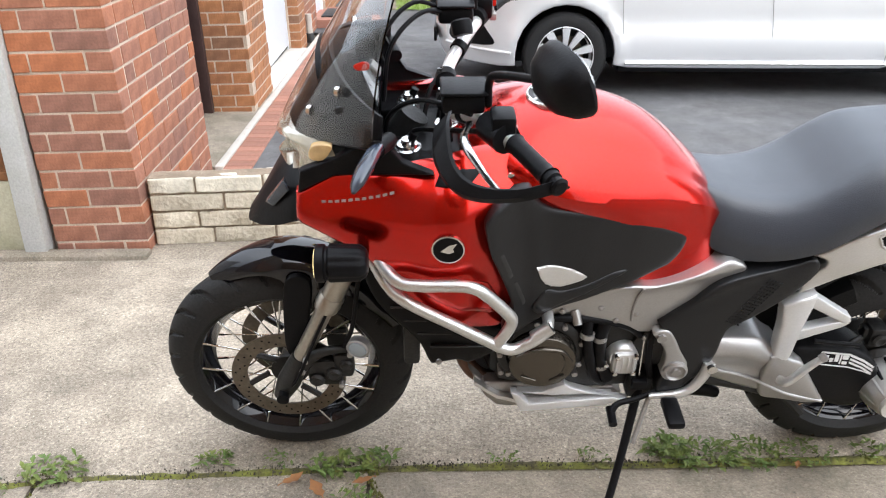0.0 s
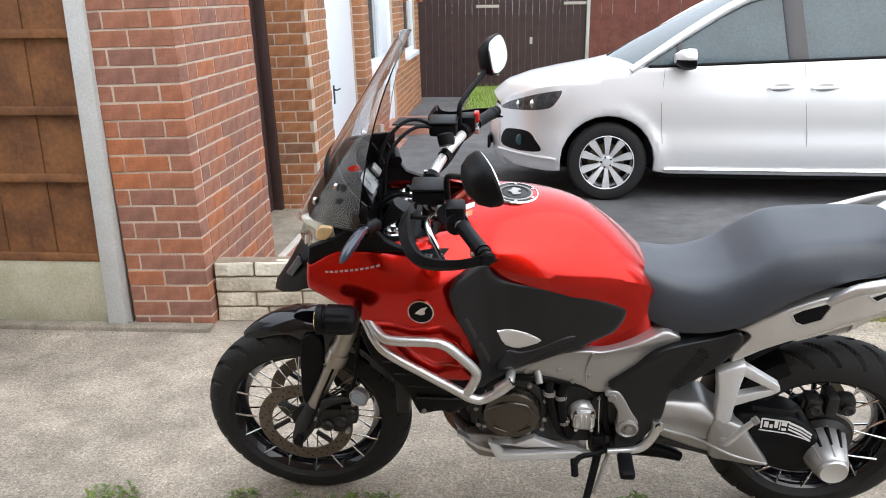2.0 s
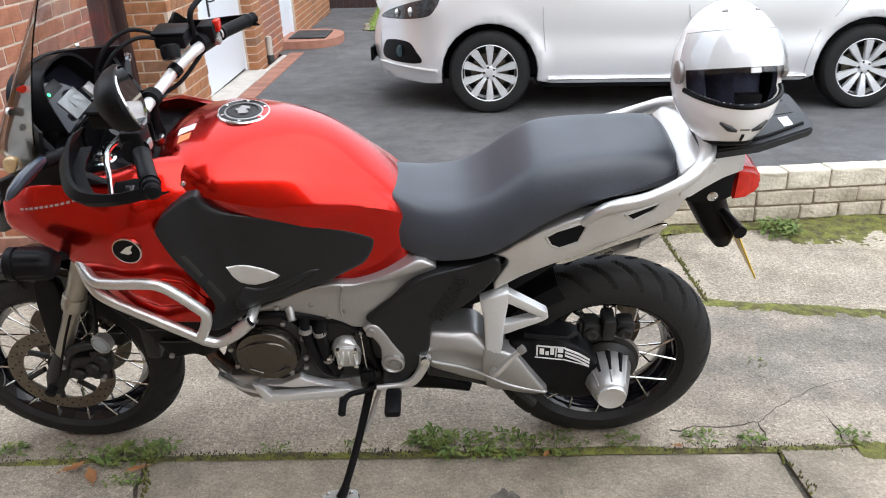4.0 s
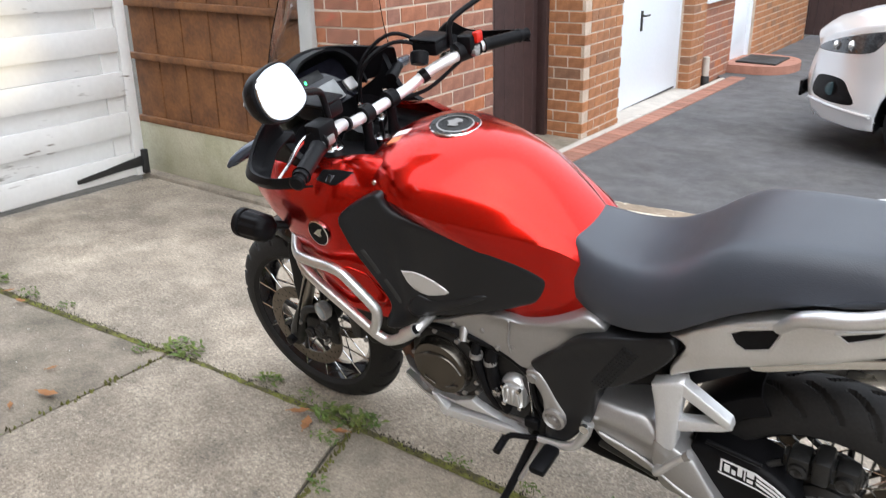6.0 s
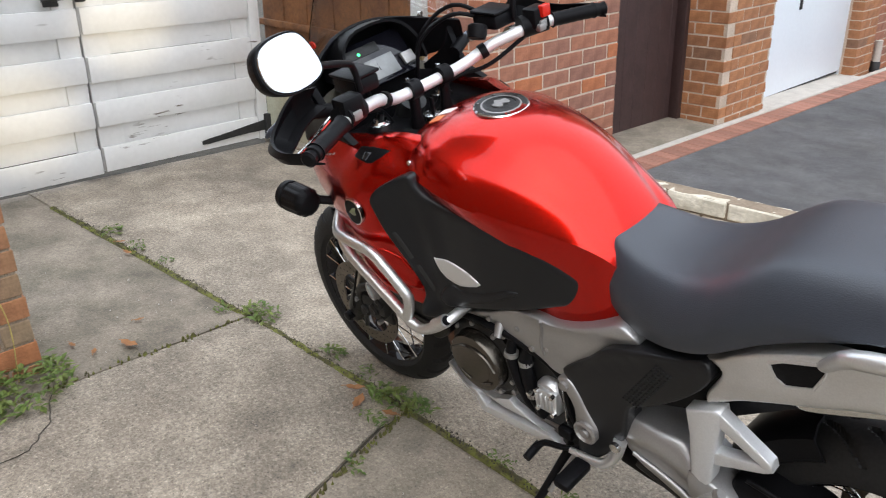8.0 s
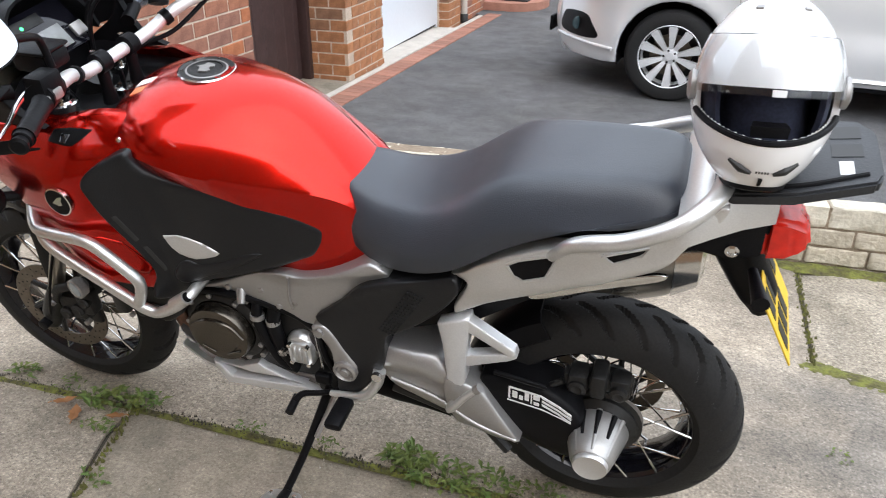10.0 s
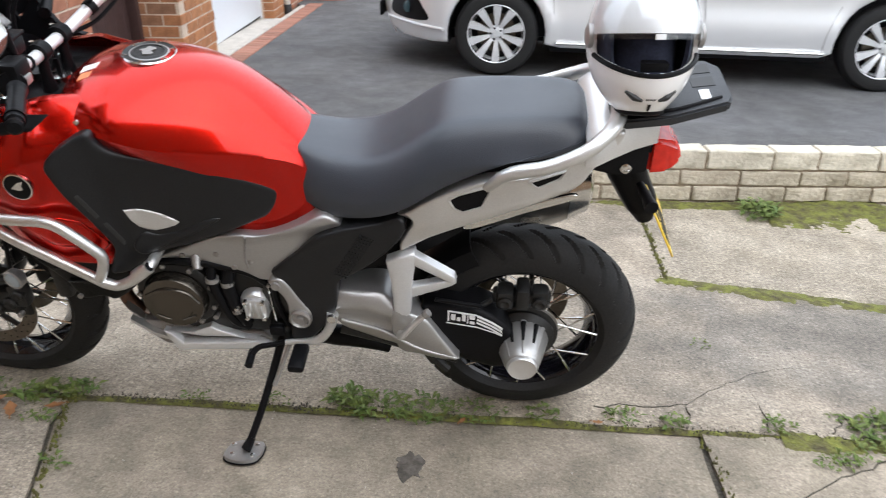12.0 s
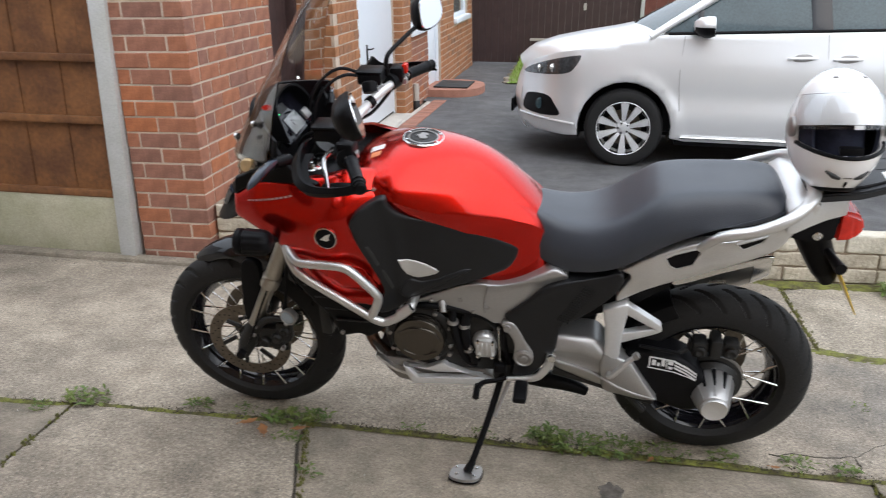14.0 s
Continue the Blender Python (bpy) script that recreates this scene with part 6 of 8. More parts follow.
# -- swing arm, shaft drive, rear guard, exhaust
arm = part("swing_arm", panel([(0.262, 0.505), (0.286, 0.524), (0.344, 0.522), (0.404, 0.516), (0.441, 0.487), (0.49, 0.455), (0.50, 0.40), (0.50, 0.315), (0.427, 0.331), (0.349, 0.36), (0.276, 0.401)], lambda x, z: 0.150 + 0.022 * math.exp(-((z - 0.485 + 0.35 * max(0, x - 0.36)) / 0.035) ** 2) + 0.006 * math.exp(-((z - 0.42 + 0.3 * (x - 0.3)) / 0.012) ** 2), 0.09, 0.016, 0.014, side=-1), M_SPAR, bike, "silver-grey cast swing arm")
part("arm_cone", panel([(0.430, 0.475), (0.50, 0.458), (0.522, 0.445), (0.522, 0.445), (0.565, 0.378), (0.608, 0.312), (0.608, 0.312), (0.56, 0.308), (0.50, 0.312), (0.44, 0.328)], lambda x, z: 0.168 + 0.010 * math.cos((z - 0.40 + 0.9 * (x - 0.5)) * 22), 0.05, 0.008, 0.012, side=-1), M_SPAR, arm, "bright tapering rear end of the swing arm")
part("arm_ridge", tube([(0.29, -0.160, 0.425), (0.40, -0.160, 0.39), (0.50, -0.174, 0.345), (0.60, -0.176, 0.318)], 0.005, 8), M_SPAR, arm)
shaft = part("shaft_housing", panel([(0.50, 0.455), (0.548, 0.472), (0.60, 0.472), (0.682, 0.452), (0.745, 0.39), (0.76, 0.30), (0.75, 0.255), (0.697, 0.238), (0.602, 0.275), (0.53, 0.33)], lambda x, z: 0.132 + 0.014 * math.cos((z - 0.39) * 10), 0.08, 0.022, 0.02, side=-1), M_BLACK, bike, "black shaft drive housing")
def on_shaft(x, z):
    return -(0.132 + 0.014 * math.cos((z - 0.39) * 10)) - 0.0012


def stripe(pts, w):
    """A thin painted line along the housing."""
    decal = bmesh.new()
    for (x0, z0), (x1, z1) in zip(pts, pts[1:]):
        q = [(x0, z0), (x1, z1), (x1, z1 - w), (x0, z0 - w)]
        loft([[(x, on_shaft(x, z), z) for x, z in q], [(x, on_shaft(x, z) + 0.003, z) for x, z in q]], decal)
    part("decal_bar", decal, M_INK, shaft)


for dz in (0.0, 0.011, 0.022):
    stripe([(0.652, 0.451 - dz), (0.69, 0.432 - dz), (0.721, 0.410 - dz)], 0.006)
stripe([(0.577, 0.462), (0.652, 0.452)], 0.0035)
stripe([(0.571, 0.424), (0.652, 0.412), (0.70, 0.395), (0.720, 0.385)], 0.0035)
for x0, w, z0, h in ((0.574, 0.004, 0.424, 0.037), (0.583, 0.012, 0.430, 0.022), (0.599, 0.009, 0.428, 0.014), (0.612, 0.010, 0.428, 0.024), (0.626, 0.003, 0.419, 0.036), (0.632, 0.015, 0.436, 0.013), (0.633, 0.013, 0.420, 0.010)):
    stripe([(x0, z0 + h), (x0 + w, z0 + h - w * 0.13)], h * 0.9)
fd = Matrix.Translation((0.778, 0, 0.325))
drive = part("final_drive", lathe([(0.03, -0.06), (0.068, -0.075), (0.073, -0.098), (0.066, -0.125), (0.054, -0.168), (0.046, -0.195), (0.042, -0.2)], 40, m=fd), M_SPAR, bike, "silver final drive casing")
part("drive_cap", lathe([(0.041, -0.195), (0.041, -0.206), (0.038, -0.212), (0.033, -0.2095), (0.001, -0.2095)], 36, m=fd), M_SILVER, drive, "round silver axle cap")
for k in range(5):
    a = radians(40 + 50 * k)
    part("drive_rib", tube([(0.778 + 0.069 * math.cos(a), -0.096, 0.325 + 0.069 * math.sin(a)), (0.778 + 0.044 * math.cos(a), -0.194, 0.325 + 0.044 * math.sin(a))], [0.009, 0.004], 8, smooth=False), M_SPAR, drive)
part("drive_flange", lathe([(0.05, -0.055), (0.098, -0.06), (0.100, -0.072), (0.08, -0.08)], 40, m=fd), M_DARKMETAL, drive, "black drive flange")
# black tapers laid on the casing, colouring in the shade of its recesses
for k in range(3):
    a = radians(60 + 30 * k)
    part("casing_shade", tube([(0.778 + 0.071 * math.cos(a), -0.102, 0.325 + 0.071 * math.sin(a)), (0.778 + 0.056 * math.cos(a), -0.158, 0.325 + 0.056 * math.sin(a))], [0.008, 0.004], 8, smooth=False), M_BLACK, drive)
part("axle_housing", lathe([(0.02, -0.05), (0.088, -0.06), (0.090, -0.085), (0.072, -0.10)], 36, m=fd), M_DARKMETAL, drive, "black cast axle housing")
part("sensor_ring", lathe([(0.060, 0), (0.078, 0), (0.078, 0.003), (0.060, 0.003)], 48, close=True, m=Matrix.Translation((0.80, -0.07, 0.345))), M_GREYMETAL, drive, "toothed steel sensor ring")
bm = bmesh.new()
box(bm, 0.700, 0.748, -0.118, -0.060, 0.448, 0.508, 0.012)
box(bm, 0.752, 0.788, -0.126, -0.058, 0.456, 0.524, 0.009)
box(bm, 0.792, 0.842, -0.112, -0.062, 0.448, 0.510, 0.014)
box(bm, 0.690, 0.845, -0.104, -0.070, 0.462, 0.498, 0.008)
for x, z in ((0.724, 0.478), (0.816, 0.480)):
    lathe([(0.019, -0.105), (0.019, -0.124), (0.012, -0.128), (0.006, -0.124)], 18, bm=bm, m=Matrix.Translation((x, 0, z)))
tube([(0.69, -0.10, 0.47), (0.66, -0.11, 0.45), (0.675, -0.115, 0.42)], 0.008, 8, bm=bm)
part("rear_caliper", bm, M_DARKMETAL, bike, "dark rear brake caliper")
part("torque_arm", tube([(0.54, -0.145, 0.502), (0.66, -0.145, 0.485)], 0.006, 8, smooth=False), M_BLACK, bike)


part("suspension_link", tube([(0.18, -0.03, 0.245), (0.25, -0.03, 0.238), (0.31, -0.03, 0.228), (0.36, -0.03, 0.212), (0.395, -0.03, 0.196)], [0.030, 0.032, 0.028, 0.022, 0.016], 12, 5), M_BLACK, bike, "black link below the swing arm")


def hugger():
    rings = []
    for k in range(16):
        a = radians(178 - 62 * k / 15)
        w = 0.085
        r = 0.335
        out = [(-w, -0.05), (-w, 0.0), (-w * 0.7, 0.014), (0, 0.018), (w * 0.7, 0.014), (w, 0.0), (w, -0.05)]
        rings.append([(REAR.x + (r + d) * math.cos(a), y, REAR.z + (r + d) * math.sin(a)) for y, d in out + [(y * 0.95, d - 0.005) for y, d in reversed(out)]])
    return loft(rings)


part("rear_hugger", hugger(), M_BLACK, bike, "black rear tyre hugger")
part("under_seat", loft([[(0.30, -0.12, 0.55), (0.30, -0.13, 0.77), (0.30, 0.13, 0.77), (0.30, 0.12, 0.55)], [(0.50, -0.12, 0.63), (0.50, -0.14, 0.83), (0.50, 0.14, 0.83), (0.50, 0.12, 0.63)], [(0.72, -0.10, 0.78), (0.72, -0.13, 0.93), (0.72, 0.13, 0.93), (0.72, 0.10, 0.78)], [(0.90, -0.09, 0.88), (0.90, -0.10, 0.97), (0.90, 0.10, 0.97), (0.90, 0.09, 0.88)]]), M_BLACK, bike, "black under-seat tray")
part("shock_absorber", tube([(0.36, 0.0, 0.45), (0.40, 0.0, 0.66)], 0.04, 14, smooth=False), M_DARKMETAL, bike)
can = part("silencer", loft([[(x, 0.185 + w * math.cos(a), z + h * math.sin(a)) for a in (2 * math.pi * k / 20 for k in range(20))] for x, z, w, h in ((0.42, 0.43, 0.035, 0.035), (0.52, 0.475, 0.055, 0.065), (0.60, 0.51, 0.062, 0.085), (0.88, 0.625, 0.060, 0.082), (0.925, 0.645, 0.045, 0.065))]), M_EXCAN, bike, "satin steel silencer")
part("silencer_cap", loft([[(x, 0.185 + w * math.cos(a), z + h * math.sin(a)) for a in (2 * math.pi * k / 20 for k in range(20))] for x, z, w, h in ((0.89, 0.63, 0.063, 0.086), (0.945, 0.652, 0.052, 0.072), (0.955, 0.656, 0.03, 0.04))]), M_CHROME, can, "bright silencer end cap")
part("heat_shield", panel([(0.62, 0.742), (0.74, 0.795), (0.86, 0.838), (0.865, 0.822), (0.75, 0.776), (0.63, 0.724)], lambda x, z: 0.13, 0.006, 0.003, 0.03, side=-1), M_CHROME, bike, "bright metal strip below the tail panel")

# -- engine
eng = loft([[(x, y, z) for y, z in ((-w, z0), (-w * 1.05, (z0 + z1) / 2), (-w * 0.8, z1), (w * 0.8, z1), (w * 1.05, (z0 + z1) / 2), (w, z0))] for x, w, z0, z1 in ((-0.285, 0.08, 0.42, 0.56), (-0.25, 0.13, 0.36, 0.62), (-0.10, 0.15, 0.34, 0.70), (0.10, 0.14, 0.34, 0.72), (0.22, 0.12, 0.36, 0.72), (0.29, 0.10, 0.40, 0.66))])
bmesh.ops.bevel(eng, geom=eng.edges[:], offset=0.015, segments=2, affect="EDGES")
engine = part("engine", eng, M_DARKMETAL, bike, "black cast engine block")
part("generator_flange", lathe([(0.108, -0.12), (0.108, -0.165), (0.100, -0.172), (0.086, -0.174), (0.084, -0.16)], 48, m=Matrix.Translation((-0.14, 0, 0.495))), M_DARKMETAL, engine, "black generator flange")
part("generator_cover", lathe([(0.083, -0.16), (0.083, -0.196), (0.079, -0.204), (0.070, -0.2065), (0.055, -0.2065), (0.052, -0.209), (0.001, -0.209)], 48, m=Matrix.Translation((-0.14, 0, 0.495))), M_BRONZE, engine, "dark bronze round generator cover")
part("cover_band", tube([(-0.205, -0.2065, 0.52), (-0.16, -0.209, 0.543), (-0.10, -0.209, 0.538), (-0.07, -0.2065, 0.50)], 0.005, 8), M_BRONZE, engine)
for k in range(9):
    a = radians(20 + 40 * k)
    part("cover_bolt", lathe([(0.007, -0.163), (0.007, -0.178), (0.004, -0.18)], 8, m=Matrix.Translation((-0.14 + 0.101 * math.cos(a), 0, 0.495 + 0.101 * math.sin(a)))), M_GREYMETAL, engine)
pump = bmesh.new()
box(pump, 0.035, 0.10, -0.185, -0.13, 0.43, 0.50, 0.012)
lathe([(0.042, -0.13), (0.042, -0.16), (0.034, -0.172), (0.026, -0.174)], 24, bm=pump, m=Matrix.Translation((0.065, 0, 0.475)))
part("water_pump", pump, M_SILVER, engine, "silver water pump housing")
for x, z in ((0.045, 0.44), (0.09, 0.44), (0.045, 0.495), (0.09, 0.495), (0.02, 0.47)):
    part("pump_bolt", lathe([(0.006, -0.18), (0.006, -0.192), (0.003, -0.194)], 8, m=Matrix.Translation((x, 0, z))), M_CHROME, engine)
part("coolant_hose", tube([(0.015, -0.15, 0.60), (0.0, -0.165, 0.54), (0.01, -0.165, 0.46), (0.035, -0.16, 0.40)], 0.017, 12), M_BLACK, engine, "black coolant hose")
part("dip_rod", tube([(0.108, -0.165, 0.545), (0.114, -0.168, 0.41)], 0.003, 6, smooth=False), M_CHROME, engine)
for k in range(5):
    part("cylinder_fin", cuboid(-0.21 + 0.012 * k, 0.12, -0.152, 0.152, 0.585 + 0.018 * k, 0.591 + 0.018 * k, 0.002, 1), M_DARKMETAL, engine)
part("cam_cover", cuboid(-0.27, -0.18, -0.12, 0.12, 0.60, 0.70, 0.02), M_DARKMETAL, engine)
for k, y in enumerate((-0.10, 0.0, 0.09)):
    part("header_pipe", tube([(-0.25, y * 0.6, 0.56), (-0.315, y * 0.9, 0.50), (-0.325, y, 0.42), (-0.27, y, 0.345), (-0.15, y * 0.8, 0.325), (0.05, y * 0.6 + 0.02, 0.325)], 0.021, 14, 6), M_EXHAUST, bike, "heat-browned exhaust header pipe")
part("breather_hose", tube([(-0.03, -0.15, 0.62), (-0.035, -0.175, 0.56), (-0.02, -0.175, 0.48), (0.0, -0.165, 0.41), (0.03, -0.15, 0.375)], 0.013, 12), M_BLACK, engine, "black breather hose")
part("cross_hose", tube([(-0.23, -0.15, 0.585), (-0.12, -0.172, 0.612), (-0.03, -0.165, 0.602), (0.06, -0.16, 0.575), (0.10, -0.155, 0.54)], 0.010, 10), M_BLACK, engine)
part("wiring_loom", tube([(0.15, -0.15, 0.61), (0.125, -0.168, 0.55), (0.128, -0.17, 0.47), (0.145, -0.16, 0.40)], 0.009, 8), M_BLACK, engine)
for p, q in (((-0.001, -0.164, 0.548), (0.0, -0.165, 0.535)), ((0.012, -0.164, 0.455), (0.014, -0.164, 0.443)), ((-0.034, -0.173, 0.565), (-0.035, -0.175, 0.553))):
    part("hose_clamp", tube([p, q], 0.0178, 14, smooth=False), M_GREYMETAL, engine, "bright hose clamp")
part("clutch_case", lathe([(0.06, -0.13), (0.06, -0.158), (0.05, -0.166), (0.001, -0.168)], 32, m=Matrix.Translation((0.145, 0, 0.50))), M_DARKMETAL, engine, "black round clutch case")
for k in range(6):
    a = radians(60 * k + 15)
    part("case_bolt", lathe([(0.005, -0.158), (0.005, -0.168), (0.003, -0.169)], 8, m=Matrix.Translation((0.145 + 0.053 * math.cos(a), 0, 0.50 + 0.053 * math.sin(a)))), M_GREYMETAL, engine)
for x, z in ((-0.235, 0.43), (-0.05, 0.42), (-0.20, 0.60), (-0.06, 0.595), (-0.01, 0.64), (0.03, 0.60), (0.075, 0.62), (-0.10, 0.63)):
    part("engine_bolt", lathe([(0.0075, -0.14), (0.0075, -0.172), (0.004, -0.174)], 8, m=Matrix.Translation((x, 0, z))), M_GREYMETAL, engine)
for k in range(4):
    part("pump_rib", cuboid(0.042 + 0.014 * k, 0.047 + 0.014 * k, -0.192, -0.17, 0.445, 0.492, 0.002, 1), M_SILVER, engine)
part("sensor", tube([(-0.07, -0.16, 0.625), (-0.062, -0.185, 0.60)], [0.014, 0.010], 10, smooth=False), M_GREYMETAL, engine)
part("stand_switch", cuboid(0.095, 0.135, -0.185, -0.165, 0.375, 0.405, 0.005), M_BLACK, engine)
for a, b in (((-0.19, -0.2085, 0.455), (-0.155, -0.2105, 0.442)), ((-0.12, -0.2105, 0.442), (-0.085, -0.2085, 0.458))):
    part("cover_mark", tube([a, b], 0.003, 8, smooth=False), M_BRONZE, engine)
skid = part("skid_plate", panel([(-0.315, 0.418), (-0.275, 0.365), (-0.20, 0.362), (-0.05, 0.345), (0.06, 0.345), (0.089, 0.312), (0.05, 0.282), (-0.10, 0.262), (-0.204, 0.252), (-0.238, 0.262), (-0.27, 0.309)], lambda x, z: 0.142 - 0.25 * max(0, 0.33 - z), 0.03, 0.008, 0.02, smooth_line=False, side=-1), M_GREYMETAL, bike, "grey engine skid plate")
part("skid_edge", panel([(-0.207, 0.362), (-0.189, 0.356), (-0.159, 0.317), (-0.047, 0.328), (0.056, 0.338), (0.097, 0.327), (0.018, 0.308), (-0.177, 0.290), (-0.192, 0.320)], lambda x, z: 0.175, 0.02, 0.003, 0.010, smooth_line=False, side=-1), M_SILVER_BRIGHT, skid, "bright silver skid plate edge")
part("skid_wing", panel([(-0.189, 0.358), (-0.129, 0.356), (-0.071, 0.386), (-0.057, 0.373), (0.03, 0.340), (0.056, 0.342), (-0.027, 0.350), (-0.096, 0.344)], lambda x, z: 0.171, 0.02, 0.003, 0.010, smooth_line=False, side=-1), M_SILVER_BRIGHT, skid)
part("skid_floor", loft([[(x, y, z) for y in (-0.16, 0.16)] + [(x, y, z + 0.012) for y in (0.16, -0.16)] for x, z in ((-0.30, 0.375), (-0.24, 0.325), (-0.15, 0.295), (0.05, 0.292))]), M_SILVER, skid)
part("gear_lever", tube([(0.20, -0.17, 0.385), (0.12, -0.19, 0.355), (0.065, -0.20, 0.345), (0.045, -0.215, 0.33)], [0.007, 0.007, 0.008, 0.010], 8), M_BLACK, bike, "black gear lever")
part("gear_toe", tube([(0.045, -0.20, 0.33), (0.045, -0.25, 0.322)], 0.011, 10, smooth=False), M_BLACK, bike)
part("centre_stand", tube([(0.28, -0.12, 0.36), (0.40, -0.13, 0.335), (0.52, -0.135, 0.30), (0.60, -0.13, 0.275)], [0.018, 0.015, 0.014, 0.016], 10), M_DARKMETAL, bike, "folded black centre stand")
part("stand_foot", tube([(0.52, -0.14, 0.30), (0.575, -0.15, 0.245)], 0.013, 8, smooth=False), M_DARKMETAL, bike)
ss = part("side_stand", tube([(0.125, -0.15, 0.37), (0.115, -0.175, 0.33), (0.075, -0.265, 0.20), (0.035, -0.345, 0.098)], [0.017, 0.012, 0.0105, 0.0105], 12, 6), M_BLACK, bike, "black extended side stand")
part("stand_spring", tube([(0.150, -0.175, 0.36), (0.105, -0.245, 0.245)], 0.0065, 8, smooth=False), M_GREYMETAL, ss)
foot_at = pose(0.028, -0.352, 0.086, -12.8, 0, 0)
foot = bmesh.new()
pad_ring = outline_pts([(-0.052, -0.028), (-0.040, 0.030), (0.012, 0.040), (0.046, 0.030), (0.040, -0.030), (-0.006, -0.046)], 4)
loft([[foot_at @ Vector((p.x, p.y, z)) for p in pad_ring] for z in (-0.004, 0.006)], foot)
pad = part("stand_pad", foot, M_SPAR, ss, "flat grey alloy side stand pad")
sole = bmesh.new()
loft([[foot_at @ Vector((p.x * 1.06, p.y * 1.06, z)) for p in pad_ring] for z in (-0.0075, -0.0042)], sole)
part("pad_sole", sole, M_BLACK, ss, "black rubber sole")
part("stand_heel", tube([(0.045, -0.325, 0.118), (0.030, -0.350, 0.094)], [0.017, 0.022], 10, smooth=False, flat=0.6), M_BLACK, ss)
for x, y in ((-0.036, 0.018), (0.028, 0.022), (0.026, -0.022), (-0.030, -0.020)):
    part("pad_bolt", lathe([(0.006, 0.0), (0.006, 0.004), (0.003, 0.005)], 8, m=foot_at @ Matrix.Translation((x, y, 0.006)) @ pose(0, 0, 0, 90)), M_CHROME, ss)
part("pivot_block", cuboid(0.09, 0.155, -0.17, -0.11, 0.33, 0.40, 0.012), M_DARKMETAL, ss)

# -- helmet on the luggage plate
helmet = thing("helmet", "glossy white full-face helmet, visor half raised, on the luggage plate", "helmet", m=LEAN @ pose(0.984, -0.035, 1.180, -24, 0, 4))


def shell_pt(lon, lat, grow=0.0):
    """Front is -y."""
    c = math.cos(lat)
    x, y, z = 0.118 * c * math.sin(lon), -0.150 * c * math.cos(lon), 0.166 * math.sin(lat)
    if z < 0:
        x *= 1 - 0.16 * (z / 0.166) ** 2
        y = y * (1 - 0.05 * (z / 0.166) ** 2) - 0.012 * (z / 0.166) ** 2
    v = Vector((x, y + 0.01, z))
    return v + v.normalized() * grow


def shell_patch(lo0, lo1, la0, la1, grow, thick, n=40, m=24, keep=None):
    bm = bmesh.new()
    g = [[bm.verts.new(shell_pt(lo0 + (lo1 - lo0) * i / n, la0 + (la1 - la0) * j / m, grow)) for j in range(m + 1)] for i in range(n + 1)]
    for i in range(n):
        for j in range(m):
            lo, la = lo0 + (lo1 - lo0) * (i + 0.5) / n, la0 + (la1 - la0) * (j + 0.5) / m
            if keep is None or keep(lo, la):
                bm.faces.new((g[i][j], g[i + 1][j], g[i + 1][j + 1], g[i][j + 1]))
    bmesh.ops.delete(bm, geom=[v for v in bm.verts if not v.link_faces], context="VERTS")
    bmesh.ops.remove_doubles(bm, verts=bm.verts[:], dist=1e-5)
    ext = bmesh.ops.extrude_face_region(bm, geom=bm.faces[:])
    for v in (q for q in ext["geom"] if isinstance(q, bmesh.types.BMVert)):
        v.co -= v.co.normalized() * thick
    return bm


def port(lo, la):
    """Eye port opening."""
    return abs(lo) < 1.32 and -0.17 - 0.27 * math.cos(lo * 1.19) < la < 0.08


part("shell", shell_patch(-math.pi, math.pi, -1.12, math.pi / 2, 0, 0.012, 150, 120, keep=lambda lo, la: not port(lo, la)), M_WHITE_GLOSS, helmet, "glossy white shell")
part("lining", shell_patch(-math.pi, math.pi, -1.1, math.pi / 2, -0.016, 0.01, 40, 24, keep=lambda lo, la: abs(lo) > 1.0 or la > 0.14), M_LINING, helmet, "dark blue padded lining")
part("chin_pad", shell_patch(-1.2, 1.2, -1.08, -0.62, -0.018, 0.02, 24, 8), M_LINING, helmet)
part("inner_dark", loft([[Vector((0.075 * math.cos(a), 0.02 + 0.085 * math.sin(a), z)) for a in (2 * math.pi * k / 20 for k in range(20))] for z in (-0.10, 0.04)]), M_LINING, helmet)
visor = part("visor", shell_patch(-1.34, 1.34, 0.02, 0.58, 0.006, 0.0025, 40, 14), M_SCREEN, helmet, "clear visor half raised")
visor.visible_shadow = False
both("visor_pivot", lambda s: lathe([(0.026, -0.004), (0.026, 0.006), (0.018, 0.010), (0.001, 0.010)], 24, m=Matrix.Translation((s * 0.116, -0.015, 0.012)) @ pose(0, 0, 0, 0, 0, -90 * s)), M_GREYMETAL, "grey visor pivot", helmet)
part("visor_tab", shell_patch(-0.08, 0.08, 0.015, 0.075, 0.010, 0.008, 6, 3), M_INK, visor, "small white visor tab")
part("port_trim", tube([shell_pt(lo, -0.17 - 0.27 * math.cos(lo * 1.19), -0.003) for lo in np.linspace(-1.32, 1.32, 25)], 0.0055, 8, 2), M_BLACK, helmet, "black rubber port trim")
part("nose_guard", shell_patch(-0.30, 0.30, -0.42, -0.30, -0.014, 0.02, 12, 5), M_BLACK, helmet)
for s in (-1, 1):
    part("chin_vent", tube([shell_pt(s * 0.22, -0.80, 0.001), shell_pt(s * 0.42, -0.74, 0.001), shell_pt(s * 0.62, -0.64, 0.001)], [0.003, 0.0075, 0.003], 8, 6), M_BLACK_INK, helmet, "dark slanted chin vent slot")
    part("brow_vent", shell_patch(s * 0.45, s * 0.62, 0.93, 0.97, 0.003, 0.004, 6, 3), M_GREYMETAL, helmet)
